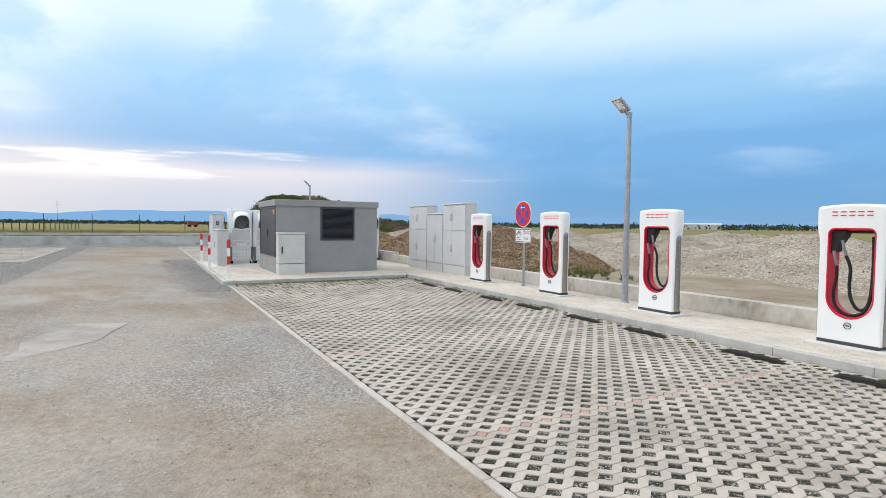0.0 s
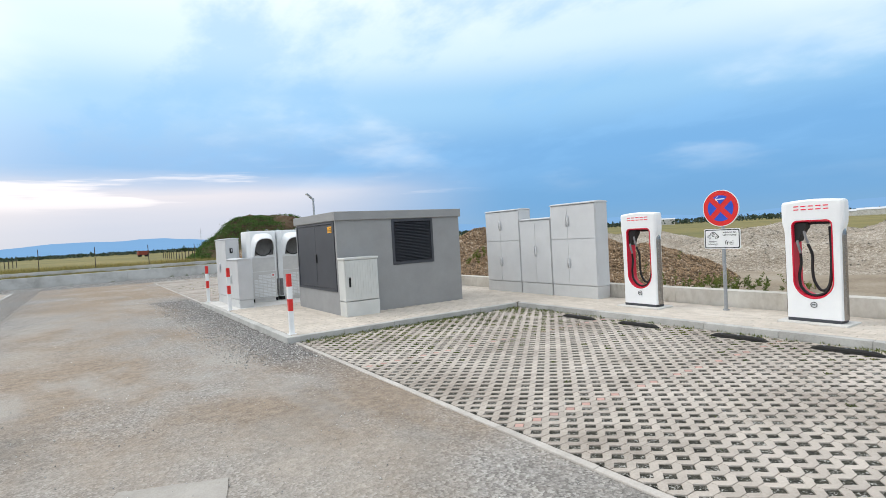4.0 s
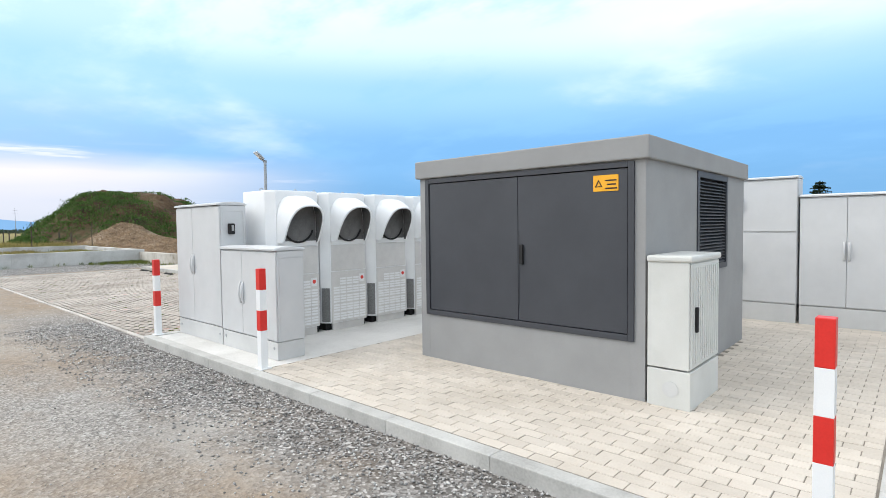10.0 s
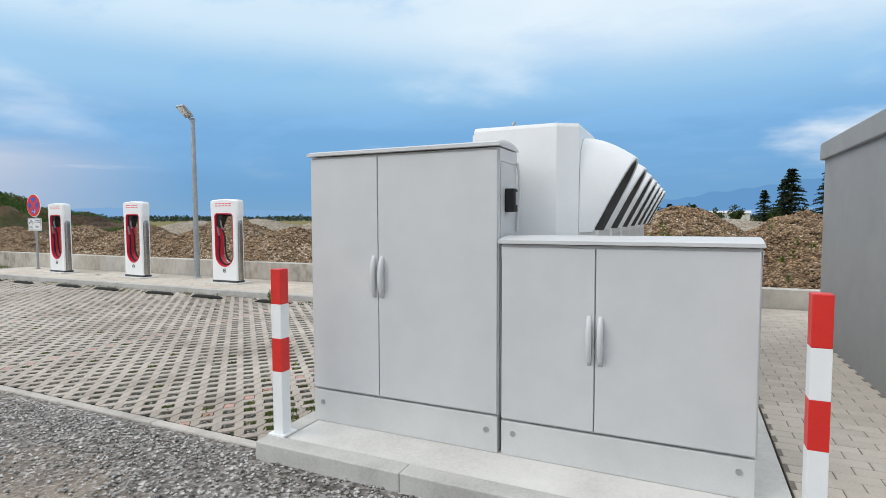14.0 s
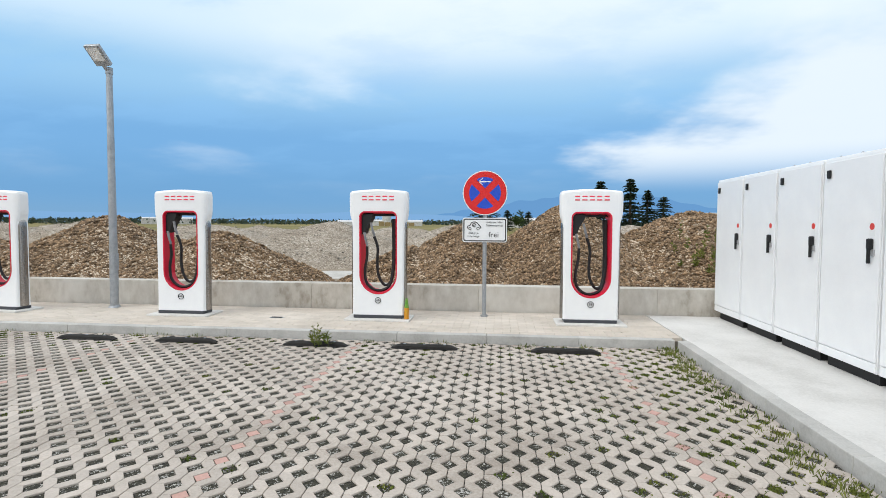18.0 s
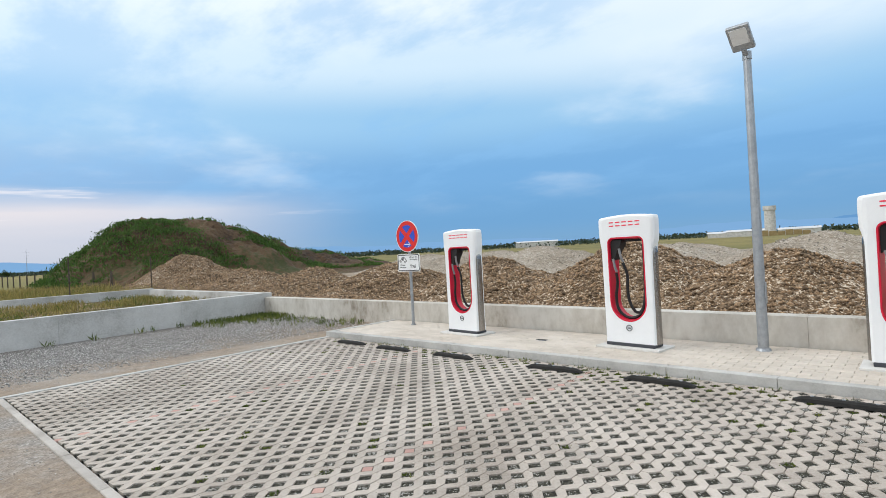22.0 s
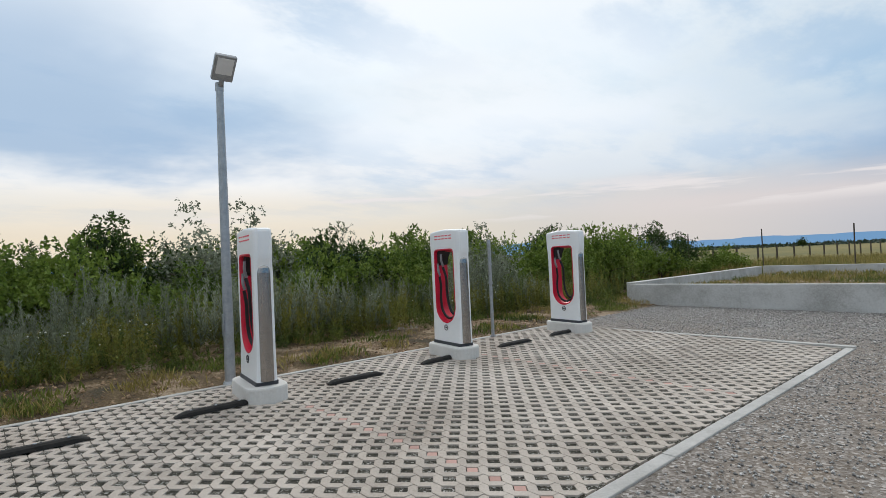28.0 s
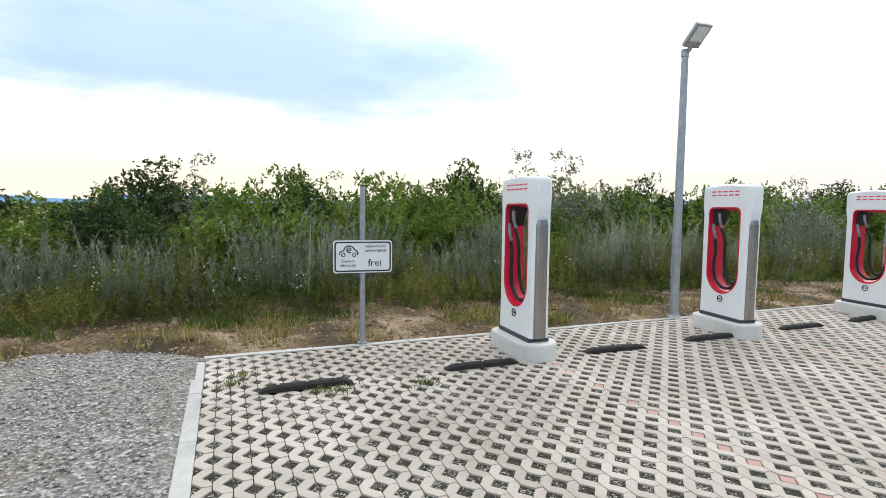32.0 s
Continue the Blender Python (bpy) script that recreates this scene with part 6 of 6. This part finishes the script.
done = set()
for az, d, src, s in ((0.8, 98, c1, 0.74), (-1.6, 95, c1, 0.50), (-3.8, 94, c1, 0.47), (-10.3, 132, c2, 1.06), (-10.9, 128, c2, 1.18), (-13.8, 130, c2, 1.24), (-15.4, 136, c2, 1.0), (-16.9, 130, c1, 1.0), (-8.6, 140, c2, 0.8),
                      (-2.7, 118, t1, 0.55), (-5.0, 120, t1, 0.8), (-9.7, 126, t1, 0.8), (-6.4, 136, t1, 1.0), (-11.8, 138, t1, 0.95), (-24.8, 120, t1, 0.8), (-27.0, 124, t1, 0.75), (-30.5, 130, t1, 0.8), (105.0, 260, t1, 1.0), (82, 330, t1, 0.9)):
    x, y = polar(az, d)
    m = Matrix.LocRotScale((x, y, -0.05), Euler((0, 0, az)), (s, s, s))
    if src in done:
        copy_thing(src, m)
    else:
        src.matrix_basis = m
        done.add(src)

shed = empty("shed", "low pale shed with a flat roof beyond the site", "shed", loc=(*polar(-21.8, 110), -0.1), rz=-20)
part("wall", box(-4, 4, -6, 6, 0, 3.2), surface("shed_wall", [(0.30, 0.28, 0.25), (0.4, 0.38, 0.35)], 0.6, 0.9, fine=6), shed)
part("roof", box(-4.6, 4.6, -6.8, 6.8, 3.2, 3.6, 0.05), surface("shed_roof", [(0.5, 0.5, 0.5), (0.6, 0.6, 0.6)], 0.6, 0.8, fine=6), shed, "pale flat roof")
for k in range(3):
    part("door", box(-4.06, -4.0, -4.5 + 3.2 * k, -2.2 + 3.2 * k, 0, 2.5), BARK, shed, "dark opening")
tower = empty("water_tower", "pale concrete tower on the horizon", "tower", loc=(*polar(11.7, 280), -0.1))
part("shaft", cyl((0, 0, 0), (0, 0, 11.3), 2.3, 2.2, 16), WALLCON, tower)
part("head", cyl((0, 0, 11.3), (0, 0, 13.2), 2.6, 2.6, 16), WALLCON, tower, "wider tower head")
bank = empty("straw_stack", "long straw-coloured stack of bales near the tower", "stack", loc=(*polar(10.6, 262), -0.1), rz=10.6)
for k in range(6):
    part("bale", box(-1.2, 1.2, -8.5 + 2.9 * k, -5.8 + 2.9 * k, 0, 1.7 + 0.3 * ((k * 7) % 3), 0.15), surface("straw", [(0.22, 0.16, 0.07), (0.31, 0.23, 0.11)], 0.8, 0.95, fine=8, bump=0.4, depth=0.05) if k == 0 else bpy.data.materials["straw"], bank)
for az, d, w, h in ((13.5, 300, 9, 2.6), (15.5, 310, 7, 2.2), (9.5, 290, 8, 2.4), (33, 420, 16, 4.0), (-3.5, 210, 12, 3.0)):
    x, y = polar(az, d)
    b = empty("warehouse", "low pale building far across the fields", "building", "far low buildings", (x, y, -0.1), az)
    part("wall", box(-3, 3, -w, w, 0, h), WALLCON, b)
    bm = bmesh.new()
    loft(bm, [[(-3.2, y2, h), (3.2, y2, h), (0, y2, h + 0.9)] for y2 in (-w - 0.3, w + 0.3)])
    part("roof", bm, CABINET, b, "pale low-pitched roof")
car = empty("field_trailer", "small red-brown trailer standing in the meadow", "trailer", loc=(14.5, 205, 0.0), rz=12)
part("box", box(-1.6, 1.6, -0.9, 0.9, 0.55, 1.9, 0.05), surface("rust_red", [(0.20, 0.035, 0.02), (0.28, 0.06, 0.03)], 3, 0.7, fine=20), car)
for x in (-1, 1):
    for y in (-0.9, 0.9):
        part("wheel", cyl((x, y - 0.1, 0.35), (x, y + 0.1, 0.35), 0.38, n=14), RUBBER, car)
for az, d, h in ((80.5, 700, 26), (97, 650, 24), (118, 620, 26)):
    x, y = polar(az, d)
    mast = empty("power_mast", "thin lattice power mast on the horizon", "mast", "power masts", (x, y, 0))
    part("pole", cyl((0, 0, 0), (0, 0, h), 0.3, 0.12, 6), STEEL, mast)
    for z in (h * 0.75, h * 0.88):
        part("arm", box(-2.4, 2.4, -0.08, 0.08, z, z + 0.14), STEEL, mast)

# far belts of trees, and backdrop hills that glow in haze colours
rt = np.random.default_rng(41)
az = np.radians(rt.uniform(-60, 215, 40000))
d = rt.choice([430.0, 520.0, 640.0], 40000) + rt.normal(0, 12, 40000)
lump = np.array([noise.noise((a * 30, dd * 0.002, 0)) + 0.6 * noise.noise((a * 120, dd * 0.01, 3)) for a, dd in zip(az, d)])
h = np.clip(3.1 + 1.3 * lump, 1.0, 6.0) * np.where(np.degrees(az) > 66, 0.42, 1.0) * rt.uniform(0.1, 1, 40000)
base = np.stack([0.9 + d * np.cos(az), 25.1 + d * np.sin(az), h], -1)
way = unit_vectors(rt.normal(0, 1, (40000, 3)) + (0, 0, 0.5))
v, f = blades(base, way, rt.uniform(1.2, 2.8, 40000), rt.uniform(0.9, 2.0, 40000))
tagged(fast_mesh("far_tree_belt", v, f, leafy("far_trees", [(0.018, 0.035, 0.022), (0.03, 0.05, 0.03), (0.045, 0.07, 0.04)])), "dark belts of trees along the horizon", "trees", kind="stuff")


def hills(name, d, top, seed, colour, a0, a1):
    n = 260
    v = []
    for k in range(n + 1):
        a = radians(a0 + (a1 - a0) * k / n)
        edge = min(1.0, k / 25, (n - k) / 25)
        z = top * edge * (0.45 + 0.42 * noise.noise((a * 3.1, seed, 0)) + 0.22 * noise.noise((a * 9, seed, 1)) + 0.06 * noise.noise((a * 40, seed, 2)))
        v += [(d * math.cos(a), 25 + d * math.sin(a), -30), (d * math.cos(a), 25 + d * math.sin(a), max(z, -20)), (d * 1.12 * math.cos(a), 25 + d * 1.12 * math.sin(a), -30)]
    f = []
    for k in range(n):
        f += [(3 * k, 3 * k + 3, 3 * k + 4, 3 * k + 1), (3 * k + 1, 3 * k + 4, 3 * k + 5, 3 * k + 2)]
    # distance haze is painted: one flat blue emission instead of a lit surface
    m, nd, l, b = material(name + "_haze_glow", 1.0)
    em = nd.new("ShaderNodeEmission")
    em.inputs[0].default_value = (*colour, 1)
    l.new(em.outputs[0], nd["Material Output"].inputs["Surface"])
    tagged(raw(name, v, f, m, kind="structure"), "backdrop hills along the horizon, glowing in painted blue haze", "hills")


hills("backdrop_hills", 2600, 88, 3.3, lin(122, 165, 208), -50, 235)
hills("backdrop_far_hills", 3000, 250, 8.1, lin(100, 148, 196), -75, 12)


# ---- loose chippings on the yard, thickest along the kerbs ----
pts = []
while len(pts) < 72000:
    x, y = rng.uniform(-9.5, 8.3), rng.uniform(3, 41)
    near_kerb = math.exp(-max(0.0, 1.9 - x) / 0.7) if 13.2 < y < 24.5 else 0.05
    north = 0.5 if y > 37.2 else 0.0
    west = 0.35 if x < -2.6 and y > 16 else 0.0
    if not (x > 1.9 and 3 < y < 36.6) and not (x < -3.5 and 24.3 < y < 36.6) and rng.uniform() < max(near_kerb, north, west, 0.004):
        pts.append((x, y, west_z(x) + 0.002, rng.uniform(0.006, 0.017) if max(near_kerb, north, west) > 0.2 else rng.uniform(0.003, 0.009)))
vs2 = [(x, y, verge_z(x, y), rng.uniform(0.008, 0.042) ** 1.0) for x, y in rng.uniform((-10.8, 20), (-8.2, 43), (5200, 2))]
scatter("verge_stones", vs2, SPOILSTONE, "pale stones lying on the verge")
FLOWER = surface("white_flower", [(0.62, 0.62, 0.56), (0.75, 0.75, 0.70)], 20, 0.8, fine=60, bump=0)
heads = []
for cx, cy in rng.uniform((-11.0, 17), (-9.9, 37), (70, 2)):
    heads += [(cx + rng.normal(0, 0.12), cy + rng.normal(0, 0.12), 0.45 + 0.35 * rng.uniform(), rng.uniform(0.008, 0.02)) for _ in range(5)]
tagged(scatter("yarrow_flowers", heads, FLOWER, "small white flower heads among the weeds"), "small white flower heads among the weeds", "flowers", kind="stuff")
scatter("chippings", pts, STONE, "loose grey chippings on the yard")


# ---- pavers ----
def island_pavers():
    """Beige pavers in running bond on the island and the pad."""
    top = tagged(new("paving_island"), "beige concrete pavers in running bond", "paving", kind="structure")
    L, Wd = 0.20, 0.10
    cells, near = [], []
    def fill(x0, x1, y0, y1):
        cols = int(round((x1 - x0) / Wd))
        for j in range(cols):
            y = y0 - 0.5 * L * (j % 2)
            xa, xb = x0 + j * Wd, min(x0 + (j + 1) * Wd, x1)
            while y < y1 - 0.01:
                c, d = max(y, y0), min(y + L, y1)
                if d - c > 0.04 and not (3.46 < (xa + xb) / 2 < 6.44 and 16.06 < (c + d) / 2 < 18.45):
                    full = abs(d - c - L) < 1e-6 and abs(xb - xa - Wd) < 1e-6
                    (near if full and x1 < 6.9 and xa < 4.6 and c < 17.2 and len(near) < 300 else cells).append((xa, xb, c, d))
                y += L
    fill(2.0, 6.87, 14.59, 19.31)
    fill(6.88, 8.41, -18, 21.94 - 2.63)
    fill(6.88, 8.41, 21.96, 36.4)
    gap = 0.0024
    me = None
    for a, b, c, d in near:
        if me is None:
            o = part("paver", box(-(Wd / 2 - gap), Wd / 2 - gap, -(L / 2 - gap), L / 2 - gap, -0.04, 0.0, 0.004), PAVER, top)
            me = o.data
        else:
            o = new("paver", me)
            o.parent = top
        o.location = ((a + b) / 2, (c + d) / 2, 0.098 + random.uniform(-0.002, 0.002))
    v, f = [], []
    for a, b, c, d in cells:
        z = 0.098 + random.uniform(-0.002, 0.002)
        k = len(v)
        slit = gap if b < 6.875 else 0.0011
        a, b, c, d = a + slit, b - slit, c + slit, d - slit
        e = 0.004
        v += [(a, c, z - 0.04), (b, c, z - 0.04), (b, d, z - 0.04), (a, d, z - 0.04), (a, c, z - e), (b, c, z - e), (b, d, z - e), (a, d, z - e), (a + e, c + e, z), (b - e, c + e, z), (b - e, d - e, z), (a + e, d - e, z)]
        f += [(k + 8, k + 9, k + 10, k + 11)]
        for r in (0, 4):
            for i in range(4):
                f.append((k + r + i, k + r + (i + 1) % 4, k + r + 4 + (i + 1) % 4, k + r + 4 + i))
    raw("pavers_joined", v, f, PAVER, top, kind="stuff")


island_pavers()


def grid_pavers(name, x0, x1, y0, y1, zf, near, pinks, label):
    """Concrete stones that leave square holes standing on their corners, filled with grit; some holes along the bay lines hold pink stones."""
    top = tagged(new(name), label, "paving", kind="structure")
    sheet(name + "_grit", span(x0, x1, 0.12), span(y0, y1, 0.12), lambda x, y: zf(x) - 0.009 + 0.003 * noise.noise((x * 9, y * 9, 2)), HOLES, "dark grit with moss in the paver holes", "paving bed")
    p, q, d, e, g2 = 0.1, 0.2, 0.058, 0.052, 0.0023
    nx, ny = int((x1 - x0) / q), int((y1 - y0) / p)
    def outline(gap, end):
        # along x: length q, butted tight end to end; across y: width p, with an open joint
        return [(d + gap, gap), (q - d - gap, gap), (q - end, e), (q - end, p - gap), (q / 2 + d + gap * 0.4, p - gap), (q / 2, p - e - gap), (q / 2 - d - gap * 0.4, p - gap), (end, p - gap), (end, e)]
    o1, o2 = np.array(outline(g2, 0.0002)), np.array(outline(g2 + 0.0025, 0.0006))
    n = len(o1)
    faces = [tuple(range(2 * n, 3 * n))]
    for r in (0, n):
        for i in range(n):
            faces.append((r + i, r + (i + 1) % n, r + n + (i + 1) % n, r + n + i))
    shape = np.concatenate([np.c_[o1, np.full(n, -0.045)], np.c_[o1, np.full(n, -0.003)], np.c_[o2, np.zeros(n)]])
    me = bpy.data.meshes.new("grid_paver")
    me.from_pydata([tuple(c) for c in shape - (q / 2, p / 2, 0)], [], faces)
    me.materials.append(GRIDSTONE)
    verts, fcs, count = [], [], 0
    for j in range(ny):
        for i in range(-1, nx + 1):
            # alternate rows are shifted by half a stone, so that the holes stagger
            ox = x0 + i * q + (0.0 if j % 2 == 0 else q / 2)
            if ox + q < x0 + 0.02 or ox > x1 - 0.02:
                continue
            cut = ox < x0 - 1e-6 or ox + q > x1 + 1e-6
            oy = y0 + j * p
            z = zf(ox) + random.uniform(-0.002, 0.002)
            if near[0] <= ox < near[1] and near[2] <= oy < near[3] and count < 300 and not cut:
                o = new("grid_paver", me)
                o.parent = top
                o.location = (ox + q / 2, oy + p / 2, z)
                count += 1
            else:
                k = len(verts)
                c = shape + (ox, oy, z)
                c[:, 0] = c[:, 0].clip(x0, x1)
                verts += c.tolist()
                fcs += [tuple(k + a for a in fc) for fc in faces]
    raw(name + "_joined", verts, fcs, GRIDSTONE, top, kind="stuff")
    # pink stones standing in the holes of the bay lines
    pv, pf = [], []
    dia = [(d - 0.004, 0), (0, e - 0.003), (-d + 0.004, 0), (0, -e + 0.003)]
    for yl in pinks:
        j = round((yl - y0) / p)
        for i in range(nx):
            if random.random() < 0.08:
                continue
            cx = x0 + i * q + (0.0 if j % 2 == 0 else q / 2)
            cy = y0 + j * p
            k = len(pv)
            z = zf(cx) - 0.002
            pv += [(cx + a, cy + b, z - 0.04) for a, b in dia] + [(cx + a * 0.94, cy + b * 0.94, z) for a, b in dia]
            pf += [(k + 4, k + 5, k + 6, k + 7)] + [(k + a, k + (a + 1) % 4, k + 4 + (a + 1) % 4, k + 4 + a) for a in range(4)]
    if pv:
        raw("marker_pavers", pv, pf, PINKSTONE, top, "pink stones that mark the bay lines", kind="stuff")


grid_pavers("paving_south", 2.06, 6.72, -4, 14.44, lambda x: 0.006, (2.06, 4.06, 9.0, 12.0), (3.9, 6.6, 9.3, 12.1), "grey grid paving of the south bays with pink bay lines")
grid_pavers("paving_north", 2.06, 6.72, 22.08, 36.38, lambda x: 0.006, (2.06, 4.06, 24.08, 27.08), (22.88, 25.58, 28.18, 31.08, 33.88), "grey grid paving of the north bays with pink bay lines")
grid_pavers("paving_west", -8.1, -3.68, 24.52, 36.42, lambda x: west_z(x) + 0.006, (-6.1, -4.1, 25.52, 28.52), (27.52, 30.42, 33.32), "grey grid paving of the west bays with pink bay lines")
